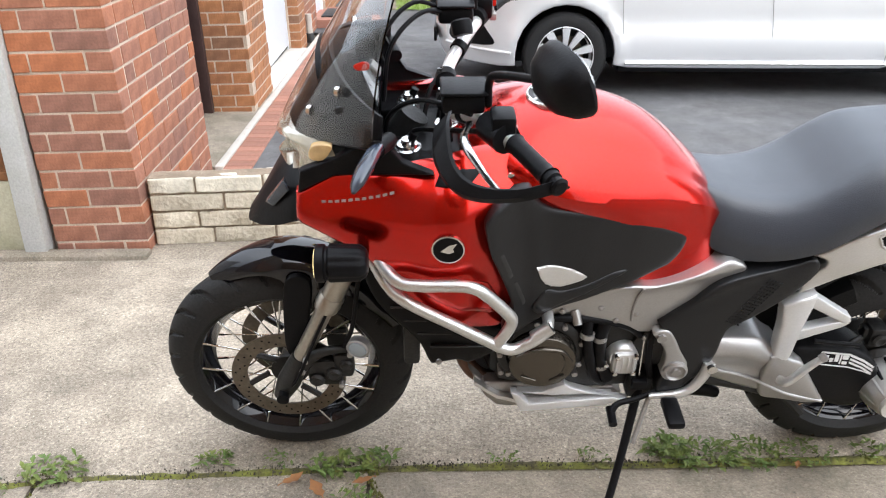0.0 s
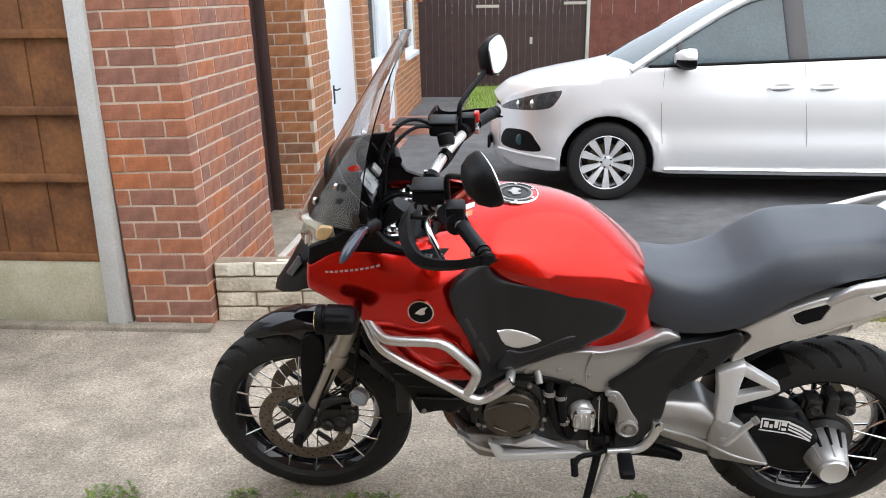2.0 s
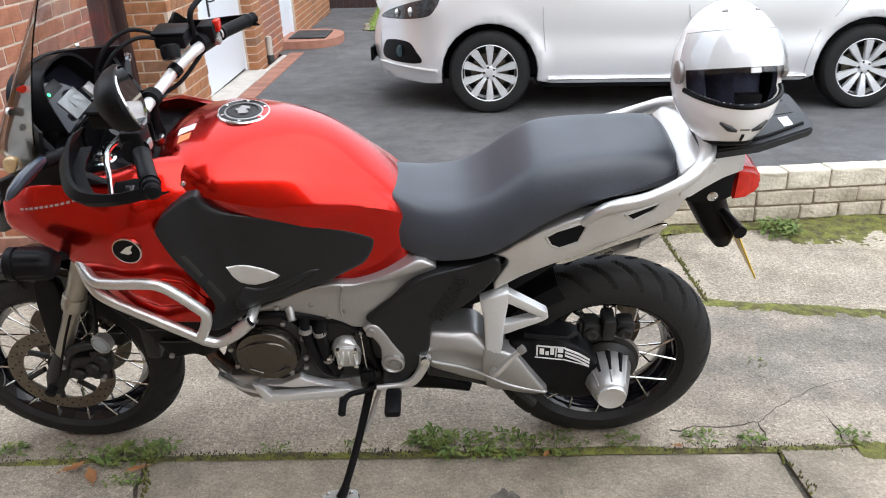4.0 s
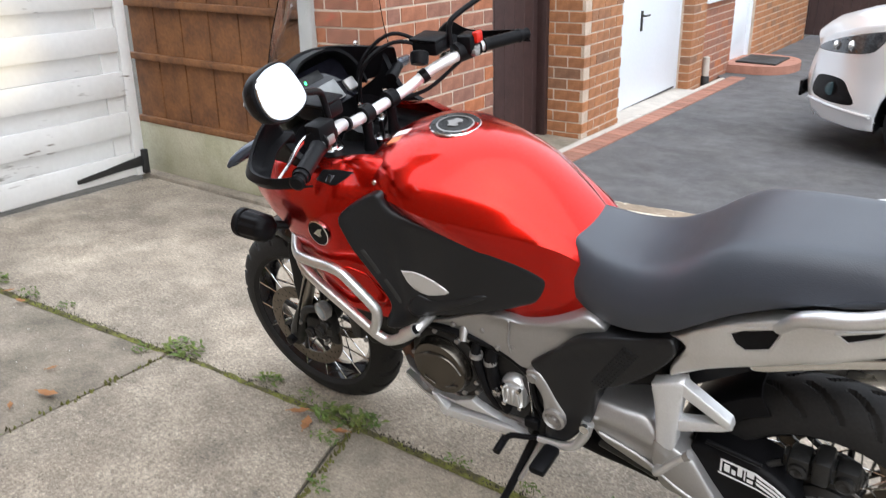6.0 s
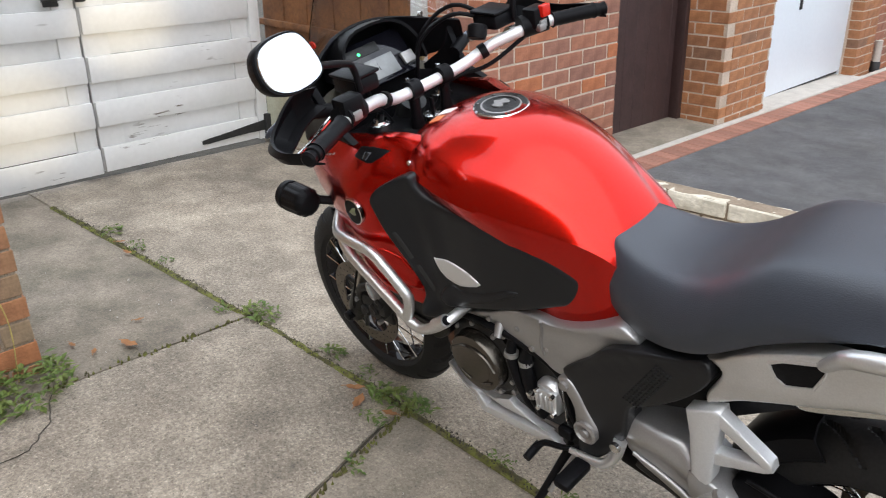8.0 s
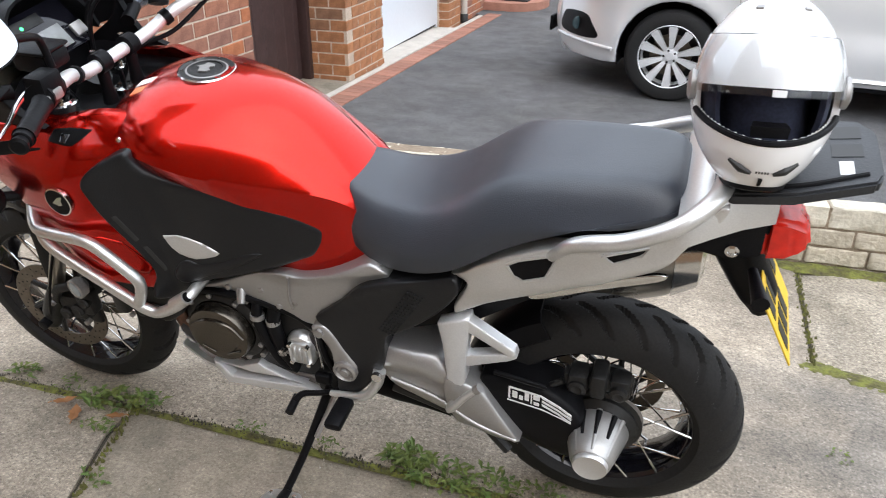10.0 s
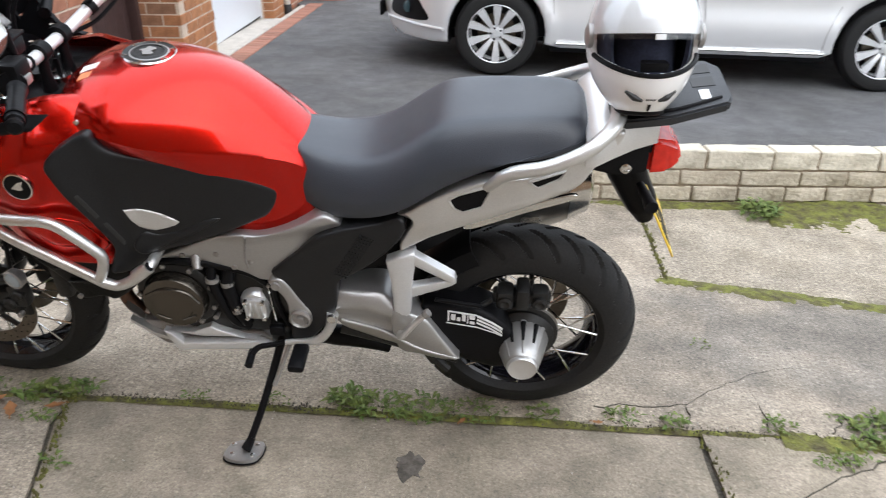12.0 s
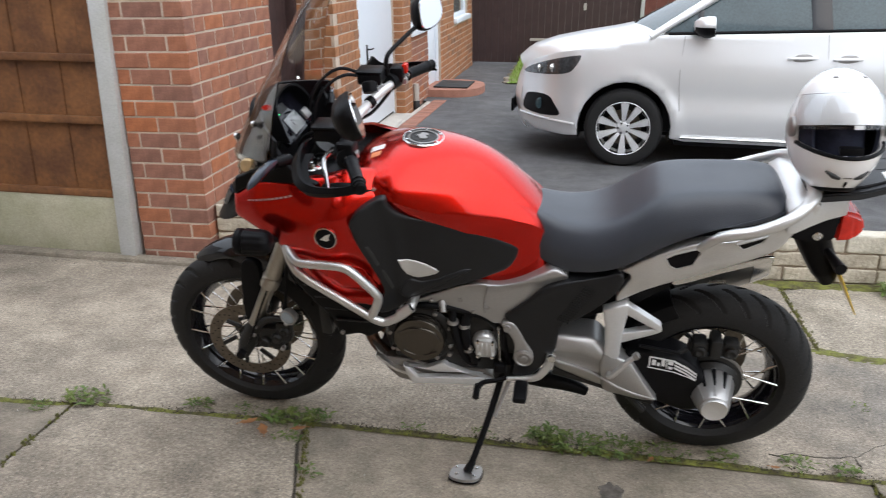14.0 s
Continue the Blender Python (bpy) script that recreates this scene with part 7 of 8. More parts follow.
part("chin_latch", shell_patch(-0.045, 0.045, -1.00, -0.88, 0.003, 0.005, 5, 5), M_BLACK, helmet, "small black chin latch")
part("chin_mark_bars", shell_patch(-0.13, 0.13, -0.80, -0.775, 0.0015, 0.003, 9, 2, keep=lambda lo, la: int((lo + 0.13) / 0.029) % 2 == 0), M_BLACK_INK, helmet)
part("neck_trim", tube([shell_pt(lo, -1.11, -0.004) for lo in np.linspace(-math.pi, math.pi, 33)], 0.009, 8, 2), M_BLACK, helmet, "black rubber neck trim")


# ---------------------------------------------------------------- the parked car (x from the front axle to the tail, y across, 0 in its middle)
car = thing("car", "silver-white people carrier parked on the tarmac", "car", m=DRIVE @ pose(0.70, 5.20, 0, 0, 0, -2.6))
HUB_Z, TRACK_Y, BASE = 0.328, 0.80, 2.92
BELT = ramp_of([(-0.93, 0.62), (-0.90, 0.765), (-0.80, 0.862), (-0.60, 0.930), (-0.35, 0.980), (-0.1, 1.02), (0.15, 1.075), (0.30, 1.10), (1.4, 1.14), (2.7, 1.19), (3.6, 1.23), (3.95, 1.25)])


def side_depth(x, z):
    d = 0.95
    d -= 0.16 * max(0.0, z - 0.86) + 0.28 * max(0.0, 0.42 - z) ** 1.2
    d -= 0.012 * math.exp(-((z - 0.60) / 0.09) ** 2)
    if x < -0.25:
        d -= 0.52 * ((-0.25 - x) / 0.70) ** 2.1
    if x > 3.3:
        d -= 0.12 * ((x - 3.3) / 0.65) ** 2
    # flared arches
    for cx in (0.0, BASE):
        r = math.hypot(x - cx, z - HUB_Z)
        d += 0.018 * math.exp(-((r - 0.42) / 0.045) ** 2)
    return d


def arch(cx, r, a0, a1, n=14):
    return [(cx + r * math.cos(radians(a0 + (a1 - a0) * k / n)), HUB_Z + r * math.sin(radians(a0 + (a1 - a0) * k / n))) for k in range(n + 1)]


top_line = [(x, BELT(x)) for x in (-0.93, -0.90, -0.85, -0.80, -0.70, -0.60, -0.48, -0.35, -0.22, -0.1, 0.02, 0.15, 0.30, 0.6, 1.0, 1.4, 2.0, 2.7, 3.2, 3.6, 3.95)]
OUT = top_line + [(4.0, 1.0), (3.99, 0.5), (3.9, 0.30), (3.45, 0.27)] + arch(BASE, 0.385, -8, 188) + [(2.45, 0.235), (1.5, 0.232), (0.5, 0.235)] + arch(0.0, 0.385, -10, 192) + [(-0.50, 0.235), (-0.78, 0.245), (-0.90, 0.30), (-0.945, 0.42)]
for s in (-1, 1):
    part("body_side", panel(OUT, side_depth, 0.03, 0.012, 0.055, smooth_line=False, side=s), M_CARPAINT, car, "silver-white painted body side")


def grid_part(name, fx, nu, nv, material, label="", thick=0.02, parent=None):
    bm = bmesh.new()
    g = [[bm.verts.new(fx(2 * i / nu - 1, j / nv)) for i in range(nu + 1)] for j in range(nv + 1)]
    for j in range(nv):
        for i in range(nu):
            bm.faces.new((g[j][i], g[j][i + 1], g[j + 1][i + 1], g[j + 1][i]))
    ext = bmesh.ops.extrude_face_region(bm, geom=bm.faces[:])
    for v in (q for q in ext["geom"] if isinstance(q, bmesh.types.BMVert)):
        v.co.z -= thick
        v.co.x += thick * 0.3
    return part(name, bm, material, parent or car, label)


def bonnet(u, v):
    x = -0.90 + 1.20 * v
    d = side_depth(x, BELT(x)) - 0.012
    return Vector((x - 0.10 * (1 - u * u) * (1 - v), u * d, BELT(x) - 0.004 + (0.075 + 0.03 * v) * (1 - abs(u) ** 2.4)))


grid_part("bonnet", bonnet, 24, 20, M_CARPAINT, "silver-white bonnet")


def front_bumper(u, v):
    z = 0.24 + 0.50 * v
    x = -0.93 + 0.06 * (2 * v - 1) ** 2
    d = side_depth(-0.92, z) + 0.01
    return Vector((x - 0.10 * (1 - u * u), u * d, z))


grid_part("front_bumper", front_bumper, 20, 12, M_CARPAINT, "front bumper")
part("grille", cuboid(-1.040, -1.015, -0.33, 0.33, 0.34, 0.46, 0.01), M_BLACK, car, "black lower grille")
A_BASE, A_TOP, ROOF_Z = 0.22, 1.18, 1.66


def windscreen(u, v):
    x = A_BASE + (A_TOP - A_BASE) * v
    z = 1.10 + (ROOF_Z - 1.10) * v ** 0.92
    return Vector((x - 0.22 * (1 - u * u) * (1 - 0.5 * v), u * (0.84 - 0.20 * v), z + 0.03 * (1 - u * u)))


grid_part("windscreen", windscreen, 20, 14, M_CARGLASS, "reflecting windscreen", 0.006)


def roof(u, v):
    x = A_TOP + 2.55 * v
    return Vector((x, u * 0.65, ROOF_Z + 0.05 * math.sin(math.pi * min(1, v * 1.1 + 0.05)) + 0.04 * (1 - u * u) - 0.10 * max(0, v - 0.8)))


grid_part("roof", roof, 12, 18, M_CARPAINT, "silver-white roof", 0.02)


def glass_depth(x, z):
    return 0.885 - 0.40 * (z - 1.12)


for s in (-1, 1):
    gl = [(0.26, 1.105), (0.60, 1.33), (0.95, 1.535), (1.20, 1.635), (1.6, 1.665), (3.0, 1.66), (3.5, 1.60), (3.85, 1.26), (2.7, 1.18), (1.4, 1.13)]
    part("side_glass", panel(gl, glass_depth, 0.01, 0.004, 0.12, smooth_line=False, side=s), M_CARGLASS, car, "grey-green tinted side glass")
    a = [Vector((x, s * (glass_depth(x, z) + 0.012), z)) for x, z in ((0.16, 1.075), (0.56, 1.335), (0.93, 1.555), (1.20, 1.66), (1.6, 1.69), (2.6, 1.695), (3.5, 1.63), (3.88, 1.27))]
    part("roof_rail", tube(a, [0.03, 0.036, 0.038, 0.04, 0.04, 0.04, 0.05, 0.05], 10, 4), M_CARPAINT, car)
    for x0, x1, w in ((0.54, 0.54, 0.022), (1.46, 1.40, 0.075), (2.72, 2.66, 0.07)):
        pts = [(x0 - w, BELT(x0) - 0.01), (x0 + w, BELT(x0) - 0.01), (x1 + w, 1.665 if x0 > 1 else 1.30), (x1 - w, 1.665 if x0 > 1 else 1.28)]
        part("pillar", panel(pts, lambda x, z: glass_depth(x, z) + 0.006, 0.012, 0.002, 0.1, smooth_line=False, side=s), M_BLACK_GLOSS, car, "black window pillar")
    part("belt_trim", tube([Vector((x, s * (side_depth(x, BELT(x)) - 0.004), BELT(x) + 0.004)) for x in (0.30, 1.0, 1.8, 2.7, 3.6)], 0.012, 8, 4), M_BLACK, car, "black window seal")
    # shut lines
    for pts in ([(0.43, 1.09), (0.415, 0.80), (0.44, 0.50), (0.47, 0.26)], [(1.50, 1.12), (1.53, 0.80), (1.57, 0.50), (1.58, 0.26)], [(2.70, 1.17), (2.72, 0.9), (2.66, 0.76), (2.54, 0.62), (2.47, 0.42), (2.46, 0.27)]):
        part("shut_line", tube([Vector((x, s * (side_depth(x, z) + 0.0006), z)) for x, z in pts], 0.0024, 6, 6), M_GREYMETAL, car, "narrow door gap")
    part("slide_rail", tube([Vector((x, s * (side_depth(x, 1.05) + 0.001), 1.045 + 0.008 * (x - 2.8))) for x in (2.75, 3.2, 3.7)], 0.008, 6), M_BLACK, car)
    part("sill_strip", tube([Vector((x, s * (side_depth(x, 0.285) + 0.012), 0.275)) for x in (0.47, 1.0, 1.6, 2.47)], 0.012, 8, 4), M_CHROME, car, "bright sill strip")
    part("sill", cuboid(0.42, 2.52, s * 0.60, s * 0.905, 0.20, 0.27, 0.02), M_BLACK, car, "black sill")
    for x in (1.33, 1.66):
        y = s * side_depth(x, 0.94)
        h = part("door_handle", tube([(x - 0.10, y + s * 0.004, 0.935), (x - 0.08, y + s * 0.03, 0.94), (x + 0.06, y + s * 0.032, 0.945), (x + 0.10, y + s * 0.004, 0.945)], 0.013, 10, 5, flat=0.8), M_CARPAINT, car, "body-coloured door handle")
        # grey patch on the body: shade of the handle hollow put into colour
        part("handle_shade", panel([(x - 0.07, 0.925), (x - 0.04, 0.965), (x + 0.05, 0.97), (x + 0.08, 0.935), (x + 0.03, 0.915), (x - 0.04, 0.912)], lambda a, b: side_depth(a, b) + 0.0015, 0.004, 0.002, 0.06, side=s), M_GREYMETAL, h)
    # head lamp wrapping round the corner
    hl = part("headlamp", panel([(-0.90, 0.735), (-0.82, 0.80), (-0.62, 0.872), (-0.42, 0.915), (-0.385, 0.905), (-0.43, 0.82), (-0.50, 0.765), (-0.70, 0.738)], lambda x, z: side_depth(x, z) + 0.006, 0.02, 0.006, 0.04, side=s), M_HEADLAMP, car, "dark glassy headlamp")
    for cx, cz, rr in ((-0.62, 0.80, 0.038), (-0.74, 0.785, 0.034)):
        part("lamp_bowl", lathe([(rr, 0.0), (rr * 0.8, s * 0.004), (0.001, s * 0.012)], 20, m=Matrix.Translation((cx, s * (side_depth(cx, cz) + 0.004), cz)) @ pose(0, 0, 0, 0, 0, s * -45)), M_CHROME, hl, "bright lamp bowl")
    fog = part("fog_recess", panel([(-0.88, 0.53), (-0.80, 0.565), (-0.66, 0.56), (-0.60, 0.50), (-0.56, 0.40), (-0.88, 0.40)], lambda x, z: side_depth(x, z) + 0.004, 0.015, 0.006, 0.05, side=s), M_BLACK, car, "black fog lamp recess")
    part("fog_lamp", lathe([(0.05, 0), (0.045, s * 0.012), (0.001, s * 0.02)], 24, m=Matrix.Translation((-0.73, s * (side_depth(-0.73, 0.48) + 0.002), 0.48)) @ pose(0, 0, 0, 0, 0, s * -40)), M_CARGLASS, fog)
    part("bumper_lip", tube([Vector((x, s * (side_depth(x, 0.36) + 0.008), 0.365 - 0.04 * (x + 0.9))) for x in (-0.93, -0.8, -0.6, -0.42)], 0.012, 8, 4), M_CARPAINT, car)
    # door mirror
    mirror = part("door_mirror", loft([[Vector((0.585 + dx + 0.0 * a, s * (0.955 + w * (0.5 + 0.5 * math.cos(a)) * 1.0), 1.175 + h * math.sin(a))) for a in (2 * math.pi * k / 20 for k in range(20))] for dx, w, h in ((-0.10, 0.10, 0.035), (-0.06, 0.17, 0.066), (0.0, 0.20, 0.078), (0.045, 0.20, 0.075), (0.05, 0.19, 0.07))]), M_CARPAINT, car, "body-coloured door mirror")
    part("mirror_foot", cuboid(0.55, 0.63, s * 0.88, s * 1.02, 1.085, 1.12, 0.014), M_BLACK, mirror, "black mirror foot")
    part("mirror_lower_shell", loft([[Vector((0.585 + dx, s * (0.955 + w * (0.5 + 0.5 * math.cos(a))), 1.168 - h * math.sin(a))) for a in (math.pi * k / 12 for k in range(13))] for dx, w, h in ((-0.095, 0.11, 0.032), (-0.055, 0.178, 0.064), (0.0, 0.206, 0.076), (0.046, 0.204, 0.073))], closed=False), M_BLACK, mirror, "black lower mirror shell")
    part("mirror_underside", tube([(0.52, s * 0.98, 1.115), (0.60, s * 1.06, 1.108), (0.63, s * 1.10, 1.118)], 0.018, 8), M_BLACK, mirror)
    # wheel housings
    for cx in (0.0, BASE):
        arcs = []
        for k in range(19):
            a = radians(-14 + 208 * k / 18)
            arcs.append([(cx + r * math.cos(a), s * y, HUB_Z + r * math.sin(a)) for r, y in ((0.388, 0.58), (0.388, 0.92), (0.383, 0.92), (0.383, 0.60), (0.02, 0.60), (0.02, 0.58))])
        part("wheel_arch_liner", loft(arcs), M_BLACK, car, "black wheel arch liner")
part("underbody", cuboid(-0.55, 3.75, -0.70, 0.70, 0.24, 0.32, 0.02), M_BLACK, car, "black underbody")
part("bulkhead", cuboid(0.3, 3.8, -0.86, 0.86, 0.30, 1.10, 0.02), M_BLACK, car)


def car_wheel(x, s):
    base = Matrix.Translation((x, s * 0.845, HUB_Z))
    prof = [(0.205, -0.10), (0.225, -0.108), (0.27, -0.112), (0.305, -0.104), (0.326, -0.075), (0.328, 0.0), (0.326, 0.075), (0.305, 0.104), (0.225, 0.108)]
    tyre = part("wheel", lathe(prof, 64, close=True), M_TYRE, car, "black tyre on a silver alloy wheel", at=base)
    part("rim", lathe([(0.228, s * 0.106), (0.222, s * 0.110), (0.212, s * 0.100), (0.205, s * 0.05), (0.205, s * -0.06), (0.20, s * -0.06), (0.20, s * 0.05)], 56, close=True), M_ALLOY, tyre, "silver alloy rim")
    part("wheel_back", lathe([(0.205, s * 0.0), (0.02, s * 0.0)], 40), M_DARKMETAL, tyre)
    part("brake_disc", lathe([(0.15, s * 0.012), (0.15, s * 0.02), (0.05, s * 0.02)], 40), M_DISC, tyre)
    part("hub", lathe([(0.062, s * 0.03), (0.062, s * 0.074), (0.052, s * 0.082), (0.032, s * 0.083), (0.030, s * 0.088), (0.001, s * 0.09)], 32), M_ALLOY, tyre, "wheel hub")
    for k in range(10):
        a = 2 * math.pi * (k // 2) / 5 + (0.27 if k % 2 else -0.27)
        b = a + (0.03 if k % 2 else -0.03)
        t = Vector((-math.sin(b), 0, math.cos(b)))
        p0, p1 = Vector((0.045 * math.cos(a), 0, 0.045 * math.sin(a))), Vector((0.216 * math.cos(b), 0, 0.216 * math.sin(b)))
        rings = []
        for p, wd, yy in ((p0, 0.014, 0.080), (p0.lerp(p1, 0.25), 0.019, 0.092), (p0.lerp(p1, 0.7), 0.029, 0.102), (p1, 0.036, 0.104)):
            rings.append([p + t * wd + Vector((0, s * (yy - 0.03), 0)), p + t * wd * 0.86 + Vector((0, s * yy, 0)), p - t * wd * 0.86 + Vector((0, s * yy, 0)), p - t * wd + Vector((0, s * (yy - 0.03), 0))])
        part("wheel_spoke", loft(rings), M_ALLOY, tyre)
    for k in range(5):
        a = 2 * math.pi * k / 5 + 0.6
        part("wheel_bolt", lathe([(0.009, s * 0.075), (0.009, s * 0.086)], 6, m=Matrix.Translation((0.043 * math.cos(a), 0, 0.043 * math.sin(a)))), M_DARKMETAL, tyre)


for x in (0.0, BASE):
    for s in (-1, 1):
        car_wheel(x, s)


# ---------------------------------------------------------------- weeds, moss, leaves and marks on the drive
def leaf_clump(name, x, y, spread, count, size, label, material, seed, tall=0.5, m=DRIVE, along=1.0):
    """A tuft of small single leaves on short stalks."""
    rr = random.Random(seed)
    bm = bmesh.new()
    for k in range(count):
        a, d = rr.uniform(0, 6.28), spread * math.sqrt(rr.random())
        bx, by = x + d * math.cos(a) * along, y + d * math.sin(a)
        h = size * rr.uniform(0.2, 1.2) * (1 - 0.6 * d / spread) * tall
        yaw, tilt_, w = rr.uniform(0, 6.28), rr.uniform(-0.5, 0.9), size * rr.uniform(0.25, 0.5)
        ln = size * rr.uniform(0.5, 1.1)
        dx, dy = math.cos(yaw), math.sin(yaw)
        px, py = -dy * w * 0.5, dx * w * 0.5
        ex, ez = ln * math.cos(tilt_), ln * math.sin(tilt_)
        p = [Vector((bx, by, h)), Vector((bx + dx * ex * 0.45 + px, by + dy * ex * 0.45 + py, h + ez * 0.55 + 0.003)), Vector((bx + dx * ex, by + dy * ex, h + ez * 0.75)), Vector((bx + dx * ex * 0.45 - px, by + dy * ex * 0.45 - py, h + ez * 0.55 + 0.003))]
        mid = Vector((bx + dx * ex * 0.5, by + dy * ex * 0.5, h + ez * 0.5))
        vs = [bm.verts.new(q) for q in p] + [bm.verts.new(mid)]
        for i in range(4):
            bm.faces.new((vs[i], vs[(i + 1) % 4], vs[4]))
        if k % 3 == 0:
            st = [bm.verts.new((bx - 0.001, by, -0.01)), bm.verts.new((bx + 0.001, by, -0.01)), bm.verts.new((bx, by, h + 0.004))]
            bm.faces.new(st)
    return solo(name, bm, material, label, "weed", "weeds in the joints", m=m, smooth=False)


WEEDS = [(-1.46, -0.13, 0.085, 90, 0.05), (-1.60, -0.22, 0.05, 30, 0.035), (-0.67, -0.13, 0.075, 80, 0.055), (-0.56, -0.10, 0.05, 50, 0.045), (-0.62, -0.24, 0.05, 30, 0.035), (-1.02, -0.09, 0.05, 45, 0.04),
         (-2.72, -0.20, 0.07, 50, 0.045), (-2.45, -0.19, 0.06, 35, 0.035), (-2.2, -0.17, 0.05, 25, 0.03), (-0.48, -0.42, 0.04, 22, 0.035), (-0.20, -0.10, 0.04, 22, 0.03), (0.27, -0.07, 0.06, 110, 0.055), (0.36, -0.10, 0.09, 110, 0.045),
         (0.50, -0.10, 0.10, 120, 0.042), (0.66, -0.10, 0.09, 70, 0.035), (0.86, -0.09, 0.05, 50, 0.035), (1.10, -0.08, 0.06, 50, 0.035), (1.24, -0.09, 0.05, 45, 0.04), (1.55, -0.08, 0.06, 40, 0.035), (1.84, -0.08, 0.08, 90, 0.05), (1.72, -0.22, 0.05, 30, 0.035), (2.1, -0.08, 0.06, 40, 0.035),
         (0.05, -0.10, 0.05, 25, 0.028), (-0.85, -0.09, 0.05, 25, 0.028), (1.42, 0.35, 0.04, 18, 0.025), (1.84, -0.16, 0.09, 70, 0.04), (1.66, -0.24, 0.05, 40, 0.03), (1.88, -0.03, 0.05, 45, 0.035), (1.75, -0.03, 0.03, 20, 0.025)]
for k, (x, y, sp, n, sz) in enumerate(WEEDS):
    leaf_clump("weed", x, y, sp * 0.72, int(n * 0.95), sz * 0.78, "small green weed tuft growing in a concrete joint", M_WEED, 100 + k, along=1.4)
leaf_clump("wall_weed", 1.98, 1.60, 0.10, 160, 0.055, "leafy green weed at the foot of the low wall", M_WEED, 77, tall=0.9)
leaf_clump("pier_plant", -1.56, -1.02, 0.20, 420, 0.05, "low green leafy plant at the foot of the brick wall", M_WEED, 78, tall=1.2)
leaf_clump("pier_plant", -1.50, -1.32, 0.22, 380, 0.05, "grey-green low plant at the foot of the brick wall", M_GREYLEAF, 79, tall=1.5)
# thin stalks growing up the brick wall
for k in range(7):
    rr = random.Random(300 + k)
    y = -0.98 - 0.09 * k
    bm = tube([(-1.60, y, 0.0), (-1.58, y + rr.uniform(-0.03, 0.03), 0.25), (-1.60 + rr.uniform(0, 0.05), y + rr.uniform(-0.06, 0.06), 0.42 + rr.uniform(0, 0.25))], 0.0022, 5)
    solo("plant_stalk", bm, M_STRAW, "thin dry yellow stalk beside the brick wall", "plant", "dry stalks", m=DRIVE)


def scatter(name, x0, x1, line, count, size, material, label, seed, flat=0.4, level=-0.005):
    """Loose grit, moss or dirt strewn along a line."""
    rr = random.Random(seed)
    verts, faces = [], []
    for k in range(count):
        x = rr.uniform(x0, x1)
        y = line(x) + rr.gauss(0, 0.5) * size * 5
        r = size * rr.uniform(0.4, 1.0) * (0.6 + 0.8 * abs(noise.noise((x * 4, seed, 0))))
        i, a0 = len(verts), rr.uniform(0, 6)
        verts.append((x, y, level + 0.002 + r * flat))
        for j in range(6):
            a = a0 + math.pi * j / 3
            q = r * rr.uniform(0.7, 1.2)
            verts.append((x + q * math.cos(a), y + q * math.sin(a), level - 0.004))
        faces += [(i, i + 1 + j, i + 1 + (j + 1) % 6) for j in range(6)]
    me = bpy.data.meshes.new(name)
    me.from_pydata(verts, [], faces)
    me.materials.append(material)
    ob = tagged(new(name, me), label, "moss" if material is M_MOSS else "grit", kind="stuff")
    ob.matrix_world = DRIVE
    return ob


SEAM = lambda x: -0.117 - 0.036 * max(0, min(1, -x - 0.5)) - 0.07 * max(0, -1.4 - x)


def moss_bed(name, x0, x1, line, half, height, bare, seed, label, level=-0.004):
    """A cushion of moss along a line: it rises out of the ground in ragged patches."""
    nx, ny = int((x1 - x0) / 0.009), max(6, int(half * 2 / 0.009))
    verts, faces = [], []
    for i in range(nx + 1):
        x = x0 + (x1 - x0) * i / nx
        for j in range(ny + 1):
            v = 2 * j / ny - 1
            y = line(x) + v * half
            lump = 0.55 * noise.noise((x * 3.1 + seed, y * 5, 0)) + 0.35 * noise.noise((x * 14, y * 14, seed)) + 0.22 * noise.noise((x * 60, y * 60, seed))
            verts.append((x, y, level + height * max(-0.6, lump + 0.45 - bare - 0.75 * v * v)))
    for i in range(nx):
        for j in range(ny):
            a = i * (ny + 1) + j
            faces.append((a, a + ny + 1, a + ny + 2, a + 1))
    me = bpy.data.meshes.new(name)
    me.from_pydata(verts, [], faces)
    me.materials.append(M_MOSS)
    for p in me.polygons:
        p.use_smooth = True
    tagged(new(name, me), label, "moss", kind="stuff").matrix_world = DRIVE


WALL_FOOT = lambda x: 1.44 + 0.085 * (x + 1.665)
moss_bed("joint_moss", -3.3, 2.6, SEAM, 0.019, 0.011, 0.50, 1, "brown-green moss and dirt filling the long joint", -0.006)
moss_bed("joint_moss", 1.3, 4.5, lambda x: 0.83 - 0.2 * (x - 1.4), 0.075, 0.015, 0.22, 2, "green moss filling the joint of the rough concrete", -0.010)
moss_bed("joint_moss", 1.55, 2.3, lambda x: -0.17, 0.09, 0.012, 0.30, 5, "moss and dirt over the broken corner of the concrete", -0.008)
moss_bed("wall_moss", 2.0, 4.8, lambda x: WALL_FOOT(x) - 0.13, 0.25, 0.034, 0.06, 3, "thick dark moss at the foot of the low wall", -0.013)
moss_bed("wall_moss", 0.1, 2.1, lambda x: WALL_FOOT(x) - 0.045, 0.06, 0.018, 0.22, 4, "thin moss at the foot of the low wall", -0.008)
scatter("joint_dirt", -3.3, 2.4, SEAM, 1700, 0.0045, M_SOIL, "crumbs of moss and dirt in the long joint", 1, flat=0.4, level=-0.003)
scatter("wall_moss", 2.0, 4.6, lambda x: WALL_FOOT(x) - 0.16, 1500, 0.007, M_MOSS, "crumbs of dark moss before the low wall", 3, flat=0.5, level=-0.012)
